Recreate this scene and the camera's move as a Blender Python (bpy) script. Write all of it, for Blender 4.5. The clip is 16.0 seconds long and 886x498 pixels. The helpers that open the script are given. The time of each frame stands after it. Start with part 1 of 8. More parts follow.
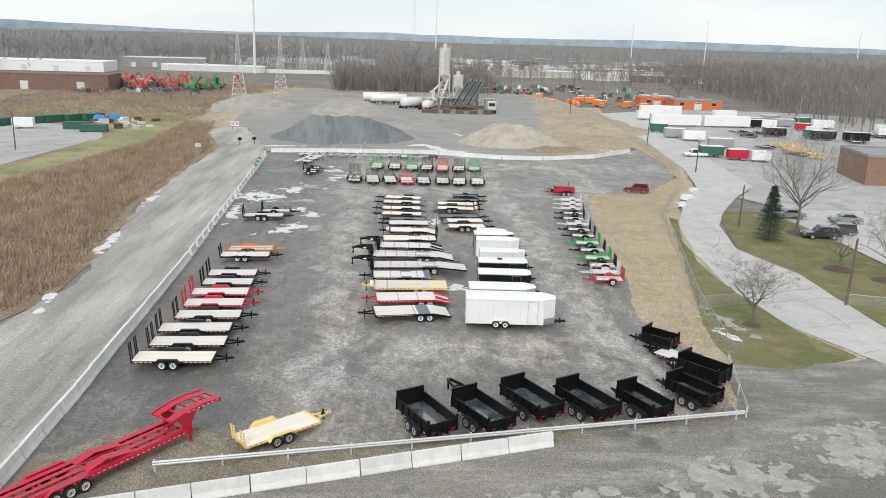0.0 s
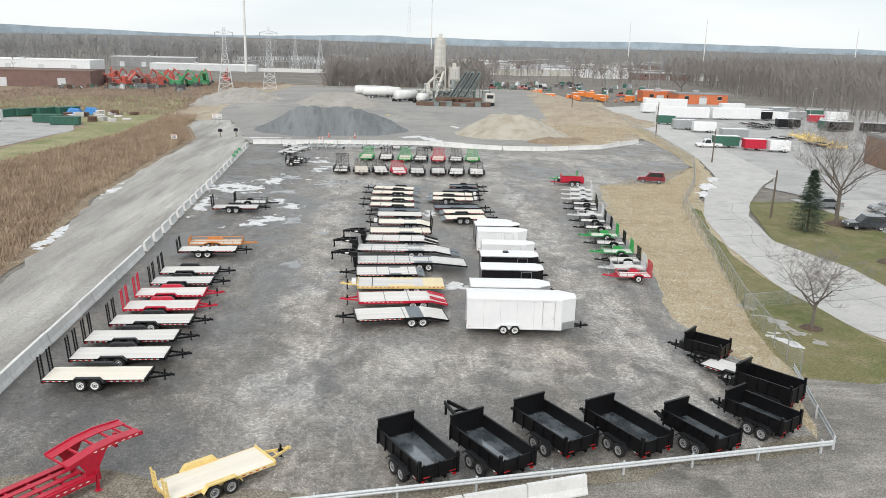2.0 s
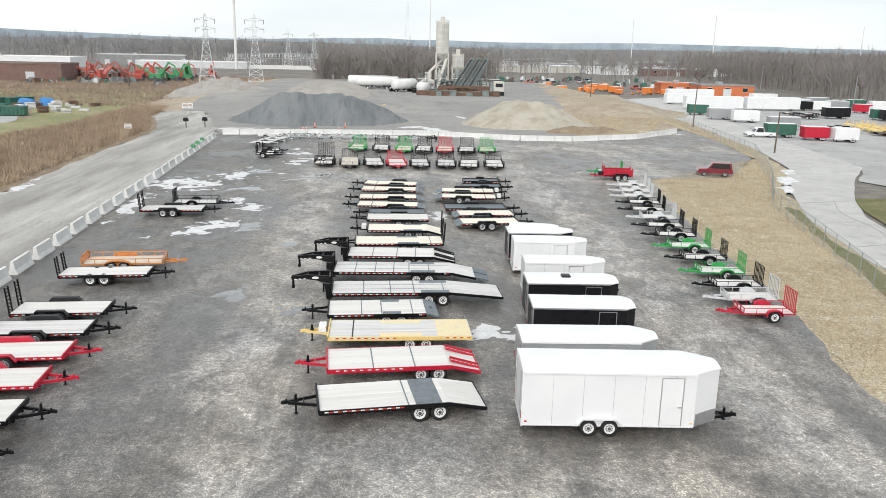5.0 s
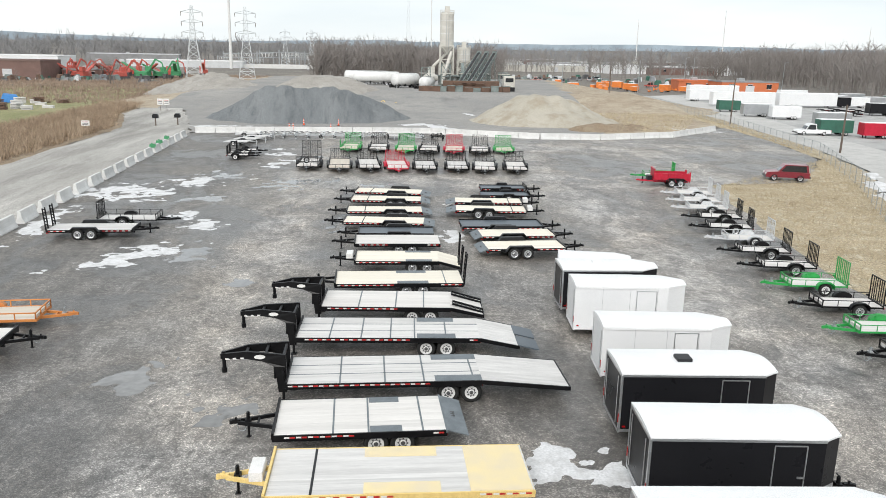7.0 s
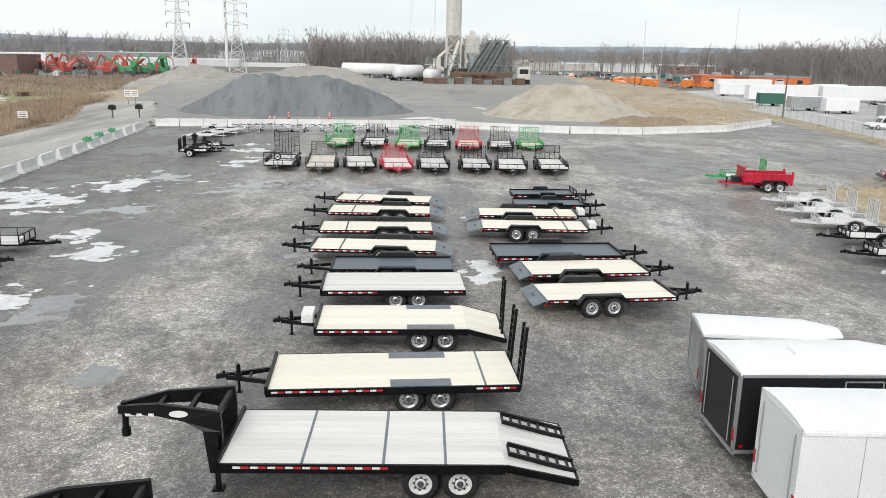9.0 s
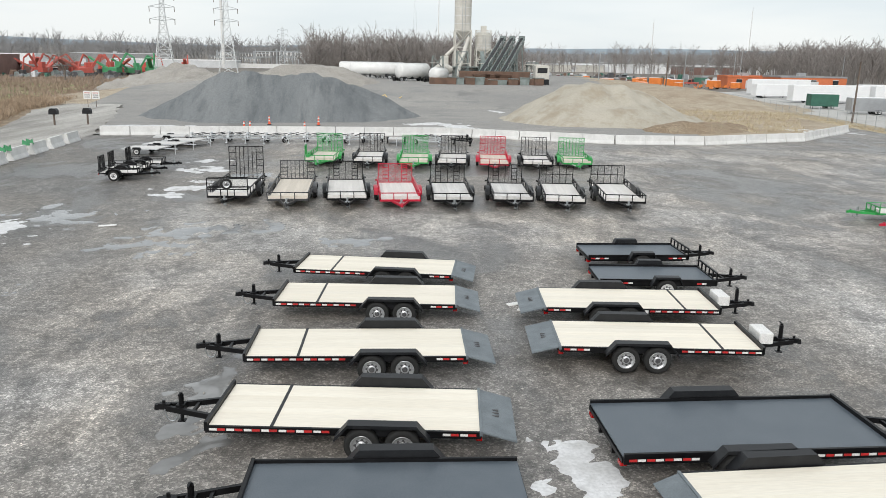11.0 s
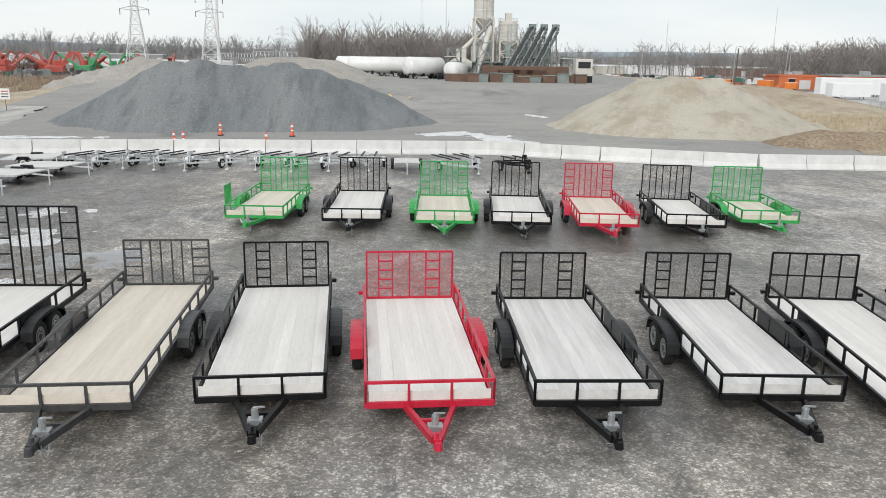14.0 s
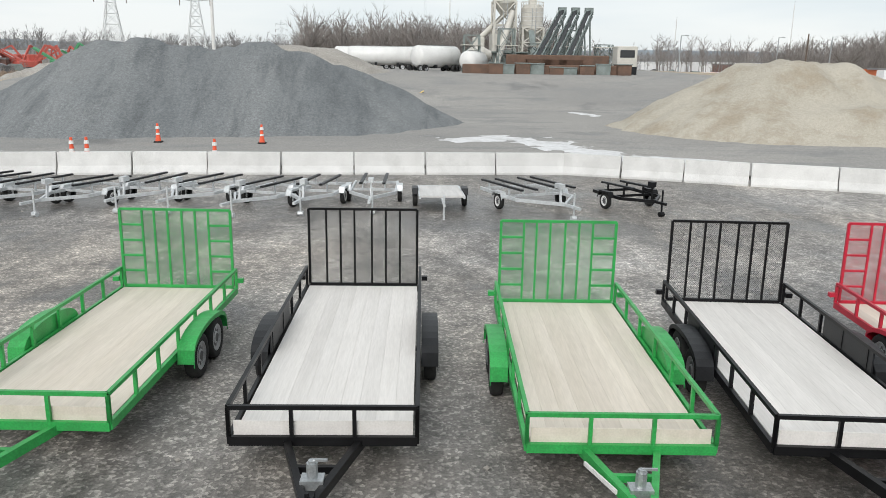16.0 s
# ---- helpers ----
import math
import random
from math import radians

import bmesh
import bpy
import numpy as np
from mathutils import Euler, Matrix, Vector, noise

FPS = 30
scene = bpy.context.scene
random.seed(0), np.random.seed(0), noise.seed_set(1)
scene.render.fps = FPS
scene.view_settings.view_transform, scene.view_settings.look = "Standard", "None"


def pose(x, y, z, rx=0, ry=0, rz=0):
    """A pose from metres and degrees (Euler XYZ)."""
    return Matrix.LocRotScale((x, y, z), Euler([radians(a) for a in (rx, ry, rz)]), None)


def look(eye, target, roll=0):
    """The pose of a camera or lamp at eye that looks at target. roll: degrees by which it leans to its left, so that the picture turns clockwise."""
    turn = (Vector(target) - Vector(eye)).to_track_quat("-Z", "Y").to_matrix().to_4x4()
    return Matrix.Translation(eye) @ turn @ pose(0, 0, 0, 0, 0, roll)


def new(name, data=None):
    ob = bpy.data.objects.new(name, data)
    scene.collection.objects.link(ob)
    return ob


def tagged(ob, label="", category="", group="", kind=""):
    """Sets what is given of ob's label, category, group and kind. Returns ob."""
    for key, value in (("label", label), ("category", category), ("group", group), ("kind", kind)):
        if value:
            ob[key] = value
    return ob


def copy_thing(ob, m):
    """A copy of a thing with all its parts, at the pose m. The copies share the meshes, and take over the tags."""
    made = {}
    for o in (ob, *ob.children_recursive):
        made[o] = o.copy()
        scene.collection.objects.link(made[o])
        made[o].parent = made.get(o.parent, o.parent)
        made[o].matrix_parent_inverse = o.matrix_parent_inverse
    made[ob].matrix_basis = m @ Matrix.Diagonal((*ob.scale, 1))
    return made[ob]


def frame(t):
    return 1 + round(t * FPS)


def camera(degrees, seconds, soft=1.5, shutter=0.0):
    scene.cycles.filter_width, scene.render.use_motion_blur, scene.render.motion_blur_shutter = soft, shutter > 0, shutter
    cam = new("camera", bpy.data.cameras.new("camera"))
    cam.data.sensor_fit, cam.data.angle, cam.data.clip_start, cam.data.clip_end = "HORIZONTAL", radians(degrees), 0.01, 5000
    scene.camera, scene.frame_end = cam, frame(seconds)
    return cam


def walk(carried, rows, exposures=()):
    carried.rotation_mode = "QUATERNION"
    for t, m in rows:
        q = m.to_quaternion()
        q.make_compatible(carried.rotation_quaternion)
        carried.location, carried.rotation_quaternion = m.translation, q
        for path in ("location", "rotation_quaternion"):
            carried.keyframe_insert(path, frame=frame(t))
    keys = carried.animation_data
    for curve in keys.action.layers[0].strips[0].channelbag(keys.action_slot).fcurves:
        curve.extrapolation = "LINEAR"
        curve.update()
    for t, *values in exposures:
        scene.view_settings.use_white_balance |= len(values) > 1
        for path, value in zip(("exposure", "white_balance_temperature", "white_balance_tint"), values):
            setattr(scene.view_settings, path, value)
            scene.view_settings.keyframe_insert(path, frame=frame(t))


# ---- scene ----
cam = camera(58.9, 16.0, soft=0.85)
METRES, EYE, TILT, LEAN, TURN = 147.0, 24.6, 0.9, -0.3, -4.4
ROWS = [
    (0.0, 0.0, 0.0, 0.0, 0.41, -15.62, -1.45),
    (0.5, 0.0007, 0.0162, -0.0068, 0.31, -15.55, -1.36),
    (1.0, 0.0012, 0.0352, -0.0144, 0.22, -15.5, -1.29),
    (1.5, 0.0011, 0.0571, -0.0224, 0.14, -15.44, -1.22),
    (2.0, 0.0008, 0.081, -0.03, 0.09, -15.37, -1.19),
    (2.5, 0.0001, 0.1063, -0.0379, 0.05, -15.32, -1.14),
    (3.0, -0.0007, 0.1341, -0.0444, 0.02, -15.3, -1.15),
    (3.5, -0.0024, 0.1633, -0.0507, -0.03, -15.27, -1.07),
    (4.0, -0.0043, 0.1933, -0.0582, -0.05, -15.22, -1.0),
    (6.5, -0.013, 0.348, -0.0838, -0.02, -15.02, -0.83),
    (7.0, -0.0143, 0.3798, -0.0894, 0.01, -14.98, -0.8),
    (7.5, -0.0158, 0.4122, -0.0951, 0.05, -14.97, -0.79),
    (8.0, -0.0174, 0.4456, -0.1018, 0.08, -14.9, -0.8),
    (8.5, -0.0187, 0.4794, -0.1081, 0.15, -14.84, -0.77),
    (11.0, -0.0275, 0.6445, -0.1222, 0.46, -14.62, -0.66),
    (11.5, -0.0299, 0.6775, -0.1244, 0.53, -14.59, -0.65),
    (12.0, -0.0322, 0.7108, -0.1269, 0.6, -14.55, -0.64),
    (12.5, -0.0346, 0.7444, -0.1297, 0.69, -14.49, -0.6),
    (13.0, -0.0371, 0.7781, -0.1324, 0.76, -14.45, -0.58),
    (13.5, -0.0398, 0.8124, -0.1353, 0.82, -14.41, -0.6),
    (14.0, -0.0426, 0.8473, -0.1384, 0.9, -14.37, -0.63),
    (14.5, -0.0458, 0.8814, -0.1414, 0.97, -14.37, -0.58),
    (15.0, -0.0493, 0.9155, -0.1445, 1.02, -14.38, -0.46),
    (15.5, -0.0535, 0.9493, -0.1472, 1.05, -14.42, -0.55),
    (16.0, -0.0578, 0.9827, -0.1503, 1.07, -14.44, -0.53),
]
EXPOSURES = [(0.0, 0.46), (3.0, 0.53), (7.5, 0.56), (11.0, 0.4), (16.0, 0.4)]
walk(cam, [(t, pose(0, 0, EYE, TILT, LEAN, TURN) @ pose(METRES * x, METRES * y, METRES * z, 90 + pitch, roll, yaw)) for t, x, y, z, yaw, pitch, roll in ROWS],
     EXPOSURES)


# ---------------------------------------------------------------- world, sun
world = bpy.data.worlds.new("overcast")
scene.world = world
world.use_nodes = True
wn, wl = world.node_tree.nodes, world.node_tree.links
bg = wn["Background"]
sky = wn.new("ShaderNodeTexSky")
sky.sky_type = "NISHITA"
sky.sun_disc = False
sky.sun_elevation, sky.sun_rotation = radians(38), radians(200)
dim = wn.new("ShaderNodeMix")
dim.data_type, dim.blend_type = "RGBA", "MULTIPLY"
dim.inputs[0].default_value = 1.0
dim.inputs[7].default_value = (0.09, 0.09, 0.09, 1)
wl.new(sky.outputs[0], dim.inputs[6])
wco = wn.new("ShaderNodeTexCoord")
wmap = wn.new("ShaderNodeMapping")
wmap.inputs["Scale"].default_value = (1.2, 1.2, 7.0)
wl.new(wco.outputs["Generated"], wmap.inputs[0])
wno = wn.new("ShaderNodeTexNoise")
wno.inputs["Scale"].default_value, wno.inputs["Detail"].default_value = 2.2, 5
wl.new(wmap.outputs[0], wno.inputs[0])
wra = wn.new("ShaderNodeValToRGB")
wra.color_ramp.elements[0].position, wra.color_ramp.elements[0].color = 0.35, (0.61, 0.66, 0.69, 1)
wra.color_ramp.elements[1].position, wra.color_ramp.elements[1].color = 0.62, (0.71, 0.735, 0.742, 1)
wl.new(wno.outputs[0], wra.inputs[0])
wmix = wn.new("ShaderNodeMix")
wmix.data_type = "RGBA"
wmix.inputs[0].default_value = 0.9
wl.new(dim.outputs[2], wmix.inputs[6])
wl.new(wra.outputs[0], wmix.inputs[7])
wl.new(wmix.outputs[2], bg.inputs[0])
bg.inputs[1].default_value = 1.0

sun = new("sun", bpy.data.lights.new("sun", "SUN"))
sun.data.energy, sun.data.angle, sun.data.color = 1.5, radians(25), (1.0, 0.97, 0.93)
sun.matrix_world = look((-40, -60, 90), (0, 60, 0))

# ---------------------------------------------------------------- materials
MATS = {}


def mat(name, col, col2=None, rough=0.6, metal=0.0, scale=3.0, bump=0.0, fine=40.0, vary=0.0, stretch=(1, 1, 1), low=0.35, high=0.65, coat=0.0, amp=0.17, spec=0.5):
    """Two-scale procedural surface: a broad blend of col and col2, a fine grain, a bump and optional per-object variation."""
    m = bpy.data.materials.new(name)
    m.use_nodes = True
    n, l = m.node_tree.nodes, m.node_tree.links
    b = n["Principled BSDF"]
    b.inputs["Metallic"].default_value = metal
    b.inputs["Coat Weight"].default_value = coat
    b.inputs["Specular IOR Level"].default_value = spec
    col2 = col2 or tuple(c * 0.75 for c in col)
    co = n.new("ShaderNodeTexCoord")
    mp = n.new("ShaderNodeMapping")
    mp.inputs["Scale"].default_value = stretch
    l.new(co.outputs["Object"], mp.inputs[0])
    oi = n.new("ShaderNodeObjectInfo")
    sh = n.new("ShaderNodeMath")
    sh.operation, sh.inputs[1].default_value = "MULTIPLY", 37.0
    l.new(oi.outputs["Random"], sh.inputs[0])
    l.new(sh.outputs[0], mp.inputs["Location"])
    a = n.new("ShaderNodeTexNoise")
    a.inputs["Scale"].default_value, a.inputs["Detail"].default_value, a.inputs["Roughness"].default_value = scale, 6, 0.6
    l.new(mp.outputs[0], a.inputs[0])
    r = n.new("ShaderNodeValToRGB")
    r.color_ramp.elements[0].position, r.color_ramp.elements[1].position = low, high
    r.color_ramp.elements[0].color, r.color_ramp.elements[1].color = (*col, 1), (*col2, 1)
    l.new(a.outputs[0], r.inputs[0])
    f = n.new("ShaderNodeTexNoise")
    f.inputs["Scale"].default_value, f.inputs["Detail"].default_value = fine, 3
    l.new(mp.outputs[0], f.inputs[0])
    fr = n.new("ShaderNodeMapRange")
    fr.inputs["From Min"].default_value, fr.inputs["From Max"].default_value = 0.3, 0.7
    fr.inputs["To Min"].default_value, fr.inputs["To Max"].default_value = 1 - amp, 1 + amp * 0.85
    l.new(f.outputs[0], fr.inputs[0])
    mx = n.new("ShaderNodeMix")
    mx.data_type, mx.blend_type = "RGBA", "MULTIPLY"
    mx.inputs[0].default_value = 1.0
    l.new(r.outputs[0], mx.inputs[6])
    l.new(fr.outputs[0], mx.inputs[7])
    out = mx.outputs[2]
    if vary:
        hv = n.new("ShaderNodeHueSaturation")
        vr = n.new("ShaderNodeMapRange")
        vr.inputs["To Min"].default_value, vr.inputs["To Max"].default_value = 1 - vary, 1 + vary
        l.new(oi.outputs["Random"], vr.inputs[0])
        l.new(vr.outputs[0], hv.inputs["Value"])
        l.new(out, hv.inputs["Color"])
        out = hv.outputs[0]
    l.new(out, b.inputs["Base Color"])
    rr = n.new("ShaderNodeMapRange")
    rr.inputs["To Min"].default_value, rr.inputs["To Max"].default_value = max(0.03, rough - 0.12), min(1, rough + 0.12)
    l.new(a.outputs[0], rr.inputs[0])
    l.new(rr.outputs[0], b.inputs["Roughness"])
    if bump:
        bp = n.new("ShaderNodeBump")
        bp.inputs["Strength"].default_value, bp.inputs["Distance"].default_value = bump, 0.02
        l.new(f.outputs[0], bp.inputs["Height"])
        l.new(bp.outputs[0], b.inputs["Normal"])
    MATS[name] = m
    return m


def net(name, col, cell, wire):
    """Woven or expanded steel: a diagonal lattice of wires with open holes."""
    m = bpy.data.materials.new(name)
    m.use_nodes = True
    n, l = m.node_tree.nodes, m.node_tree.links
    b, o = n["Principled BSDF"], n["Material Output"]
    b.inputs["Base Color"].default_value, b.inputs["Roughness"].default_value, b.inputs["Metallic"].default_value = (*col, 1), 0.5, 0.3
    co = n.new("ShaderNodeTexCoord")
    sx = n.new("ShaderNodeSeparateXYZ")
    l.new(co.outputs["UV"], sx.inputs[0])
    masks = []
    for op in ("ADD", "SUBTRACT"):
        s = n.new("ShaderNodeMath")
        s.operation = op
        l.new(sx.outputs[0], s.inputs[0])
        l.new(sx.outputs[1], s.inputs[1])
        d = n.new("ShaderNodeMath")
        d.operation, d.inputs[1].default_value = "DIVIDE", cell
        l.new(s.outputs[0], d.inputs[0])
        fr = n.new("ShaderNodeMath")
        fr.operation = "FRACT"
        l.new(d.outputs[0], fr.inputs[0])
        lt = n.new("ShaderNodeMath")
        lt.operation, lt.inputs[1].default_value = "LESS_THAN", wire
        l.new(fr.outputs[0], lt.inputs[0])
        masks.append(lt)
    mxm = n.new("ShaderNodeMath")
    mxm.operation = "MAXIMUM"
    l.new(masks[0].outputs[0], mxm.inputs[0])
    l.new(masks[1].outputs[0], mxm.inputs[1])
    tr, ms = n.new("ShaderNodeBsdfTransparent"), n.new("ShaderNodeMixShader")
    l.new(mxm.outputs[0], ms.inputs[0])
    l.new(tr.outputs[0], ms.inputs[1])
    l.new(b.outputs[0], ms.inputs[2])
    l.new(ms.outputs[0], o.inputs[0])
    MATS[name] = m
    return m


def soil(name, cols, broad=0.12, mid=0.9, fine=9.0, wet=0.0, streak=(1, 1, 1), bump=0.5, rough=0.95, grain=0.35, pebble=14.0, lanes=0.0):
    """Ground: three colours blended by broad and middling noise, pebble grain, and wet patches that are darker and glossier."""
    m = bpy.data.materials.new(name)
    m.use_nodes = True
    n, l = m.node_tree.nodes, m.node_tree.links
    b = n["Principled BSDF"]
    co = n.new("ShaderNodeTexCoord")
    mp = n.new("ShaderNodeMapping")
    mp.inputs["Scale"].default_value = streak
    l.new(co.outputs["Object"], mp.inputs[0])

    def no(scale, src, detail=6, ro=0.6):
        t = n.new("ShaderNodeTexNoise")
        t.inputs["Scale"].default_value, t.inputs["Detail"].default_value, t.inputs["Roughness"].default_value = scale, detail, ro
        l.new(src, t.inputs[0])
        return t.outputs[0]

    def ramp(src, lo, hi, c0, c1):
        r = n.new("ShaderNodeValToRGB")
        r.color_ramp.elements[0].position, r.color_ramp.elements[1].position = lo, hi
        r.color_ramp.elements[0].color, r.color_ramp.elements[1].color = (*c0, 1), (*c1, 1)
        l.new(src, r.inputs[0])
        return r.outputs[0]

    def mix(a, c, fac=1.0, kind="MIX"):
        x = n.new("ShaderNodeMix")
        x.data_type, x.blend_type = "RGBA", kind
        for k, s in ((0, fac), (6, a), (7, c)):
            if isinstance(s, (int, float)):
                x.inputs[k].default_value = s
            else:
                l.new(s, x.inputs[k])
        return x.outputs[2]

    base = ramp(no(broad, mp.outputs[0], 8, 0.65), 0.38, 0.62, cols[0], cols[1])
    third = ramp(no(mid, mp.outputs[0], 7, 0.7), 0.48, 0.66, (0, 0, 0), (1, 1, 1))
    tri = n.new("ShaderNodeRGB")
    tri.outputs[0].default_value = (*cols[2], 1)
    c = mix(base, tri.outputs[0], third)
    if lanes:
        ml = n.new("ShaderNodeMapping")
        ml.inputs["Scale"].default_value = (0.16, 0.03, 1)
        l.new(co.outputs["Object"], ml.inputs[0])
        c = mix(c, ramp(no(1.0, ml.outputs[0], 6, 0.55), 0.36, 0.64, (1 - lanes, 1 - lanes * 1.02, 1 - lanes * 1.06), (1 + lanes,) * 3), 1.0, "MULTIPLY")
        mt = n.new("ShaderNodeMapping")
        mt.inputs["Scale"].default_value = (2.6, 0.05, 1)
        mt.inputs["Rotation"].default_value = (0, 0, 0.05)
        l.new(co.outputs["Object"], mt.inputs[0])
        c = mix(c, ramp(no(1.0, mt.outputs[0], 5, 0.6), 0.35, 0.68, (1 - lanes * 0.22,) * 3, (1 + lanes * 0.2,) * 3), 1.0, "MULTIPLY")
    g0 = ramp(no(3.0, co.outputs["Object"], 7, 0.8), 0.3, 0.7, (1 - grain * 0.34,) * 3, (1 + grain * 0.34,) * 3)
    c = mix(c, g0, 1.0, "MULTIPLY")
    g1 = ramp(no(fine, co.outputs["Object"], 5, 0.75), 0.3, 0.7, (1 - grain,) * 3, (1 + grain,) * 3)
    c = mix(c, g1, 1.0, "MULTIPLY")
    vo = n.new("ShaderNodeTexVoronoi")
    vo.inputs["Scale"].default_value = pebble
    l.new(co.outputs["Object"], vo.inputs[0])
    g2 = ramp(vo.outputs["Color"], 0.1, 0.95, (1 - grain * 0.8,) * 3, (1 + grain * 0.9,) * 3)
    c = mix(c, g2, 1.0, "MULTIPLY")
    if wet:
        w = ramp(no(0.16, co.outputs["Object"], 7, 0.62), 0.62 - wet, 0.68 - wet * 0.8, (0, 0, 0), (1, 1, 1))
        c = mix(c, mix(c, (lambda q: q)(ramp(w, 0, 1, (0.62,) * 3, (0.62,) * 3)), 1.0, "MULTIPLY"), w)
        rr = n.new("ShaderNodeMapRange")
        rr.inputs["To Min"].default_value, rr.inputs["To Max"].default_value = rough, 0.42
        l.new(w, rr.inputs[0])
        l.new(rr.outputs[0], b.inputs["Roughness"])
    else:
        b.inputs["Roughness"].default_value = rough
    l.new(c, b.inputs["Base Color"])
    b.inputs["Specular IOR Level"].default_value = 0.6 if lanes else 0.3
    if bump:
        bp = n.new("ShaderNodeBump")
        bp.inputs["Strength"].default_value, bp.inputs["Distance"].default_value = bump, 0.03
        l.new(vo.outputs["Distance"], bp.inputs["Height"])
        l.new(bp.outputs[0], b.inputs["Normal"])
    MATS[name] = m
    return m


def lot_gravel(name):
    """Driven gravel: pebbles, damp dark stretches, pale dry wheel lanes that wander, and thin tyre marks."""
    m = bpy.data.materials.new(name)
    m.use_nodes = True
    n, l = m.node_tree.nodes, m.node_tree.links
    b = n["Principled BSDF"]
    co = n.new("ShaderNodeTexCoord").outputs["Object"]

    def put(kind, **values):
        k = n.new(kind)
        for key, v in values.items():
            key = key.replace("_", " ")
            if isinstance(v, (int, float, tuple)):
                k.inputs[key].default_value = v
            else:
                l.new(v, k.inputs[key])
        return k

    def cloud(src, scale, detail=6, rough=0.6, warp=0.0):
        return put("ShaderNodeTexNoise", Vector=src, Scale=scale, Detail=detail, Roughness=rough, Distortion=warp).outputs[0]

    def band(src, lo, hi, a=0.0, c=1.0):
        k = put("ShaderNodeMapRange", Value=src, From_Min=lo, From_Max=hi, To_Min=a, To_Max=c)
        k.interpolation_type = "SMOOTHSTEP"
        return k.outputs[0]

    def calc(op, a, c):
        k = n.new("ShaderNodeMath")
        k.operation = op
        for i, v in enumerate((a, c)):
            if isinstance(v, (int, float)):
                k.inputs[i].default_value = v
            else:
                l.new(v, k.inputs[i])
        return k.outputs[0]

    def turned(scale, turn=0.0):
        return put("ShaderNodeMapping", Vector=co, Scale=scale, Rotation=(0.0, 0.0, turn)).outputs[0]

    xyz = put("ShaderNodeSeparateXYZ", Vector=co)
    wander = calc("MULTIPLY", calc("SUBTRACT", cloud(turned((0.05, 0.035, 1.0)), 1.0, 3), 0.5), 9.0)
    x = calc("ADD", xyz.outputs[0], wander)
    y = calc("ADD", xyz.outputs[1], wander)
    inside = band(x, -7.0, 3.0)
    lane = 0.0
    for axis, at, half in ((x, -4.6, 3.6), (x, 19.5, 4.6), (y, 132.0, 6.5), (y, 60.0, 5.0), (x, 37.0, 7.0), (y, 162.0, 7.5)):
        off = calc("ABSOLUTE", calc("SUBTRACT", axis, at), 0.0)
        worn = band(off, half * 0.25, half, 1.0, 0.0)
        lane = calc("MAXIMUM", calc("MULTIPLY", worn, inside) if axis is y else worn, lane)
    patchy = cloud(turned((0.35, 0.22, 1.0), 0.15), 1.0, 8, 0.66, 0.7)
    lane = calc("MULTIPLY", lane, band(patchy, 0.3, 0.62))
    marks = calc("MAXIMUM", band(cloud(turned((3.4, 0.07, 1.0), 0.06), 1.0, 4, 0.6, 0.25), 0.56, 0.7), band(cloud(turned((0.09, 3.0, 1.0), 0.3), 1.0, 4, 0.6, 0.3), 0.6, 0.72))
    damp = band(cloud(turned((0.16, 0.1, 1.0), -0.2), 1.0, 8, 0.64, 0.9), 0.43, 0.6)
    damp = calc("MULTIPLY", damp, band(lane, 0.0, 0.9, 1.0, 0.25))
    grit = cloud(co, 3.2, 8, 0.78)
    sand = cloud(co, 24.0, 4, 0.7)
    pebble = put("ShaderNodeTexVoronoi", Vector=co, Scale=22.0)
    bright = band(put("ShaderNodeSeparateColor", Color=pebble.outputs["Color"]).outputs[0], 0.55, 1.0)
    tone = calc("ADD", 0.76, calc("MULTIPLY", lane, 0.38))
    tone = calc("MULTIPLY", tone, band(x, -15.0, -6.5, 0.7, 1.0))
    tone = calc("MULTIPLY", tone, band(cloud(turned((1.0, 0.7, 1.0), 0.4), 1.1, 7, 0.7, 0.4), 0.3, 0.7, 0.76, 1.24))
    tone = calc("MULTIPLY", tone, band(marks, 0.0, 1.0, 0.95, 1.17))
    tone = calc("MULTIPLY", tone, band(damp, 0.0, 1.0, 1.06, 0.6))
    tone = calc("MULTIPLY", tone, band(patchy, 0.28, 0.72, 0.76, 1.2))
    tone = calc("MULTIPLY", tone, band(grit, 0.3, 0.7, 0.55, 1.42))
    tone = calc("MULTIPLY", tone, band(sand, 0.3, 0.7, 0.72, 1.28))
    tone = calc("MULTIPLY", tone, calc("ADD", 0.78, calc("MULTIPLY", bright, 0.95)))
    hue = put("ShaderNodeValToRGB", Fac=cloud(turned((0.12, 0.12, 1.0)), 1.0, 6))
    hue.color_ramp.elements[0].position, hue.color_ramp.elements[1].position = 0.36, 0.64
    hue.color_ramp.elements[0].color, hue.color_ramp.elements[1].color = (0.3, 0.27, 0.236, 1), (0.292, 0.28, 0.266, 1)
    mx = n.new("ShaderNodeMix")
    mx.data_type, mx.blend_type = "RGBA", "MULTIPLY"
    mx.inputs[0].default_value = 1.0
    l.new(hue.outputs[0], mx.inputs[6])
    l.new(tone, mx.inputs[7])
    l.new(mx.outputs[2], b.inputs["Base Color"])
    l.new(band(damp, 0.2, 1.0, 0.58, 0.32), b.inputs["Roughness"])
    b.inputs["Specular IOR Level"].default_value = 0.6
    bp = put("ShaderNodeBump", Strength=0.35, Distance=0.025, Height=calc("ADD", pebble.outputs["Distance"], calc("MULTIPLY", grit, 2.0)))
    l.new(bp.outputs[0], b.inputs["Normal"])
    MATS[name] = m


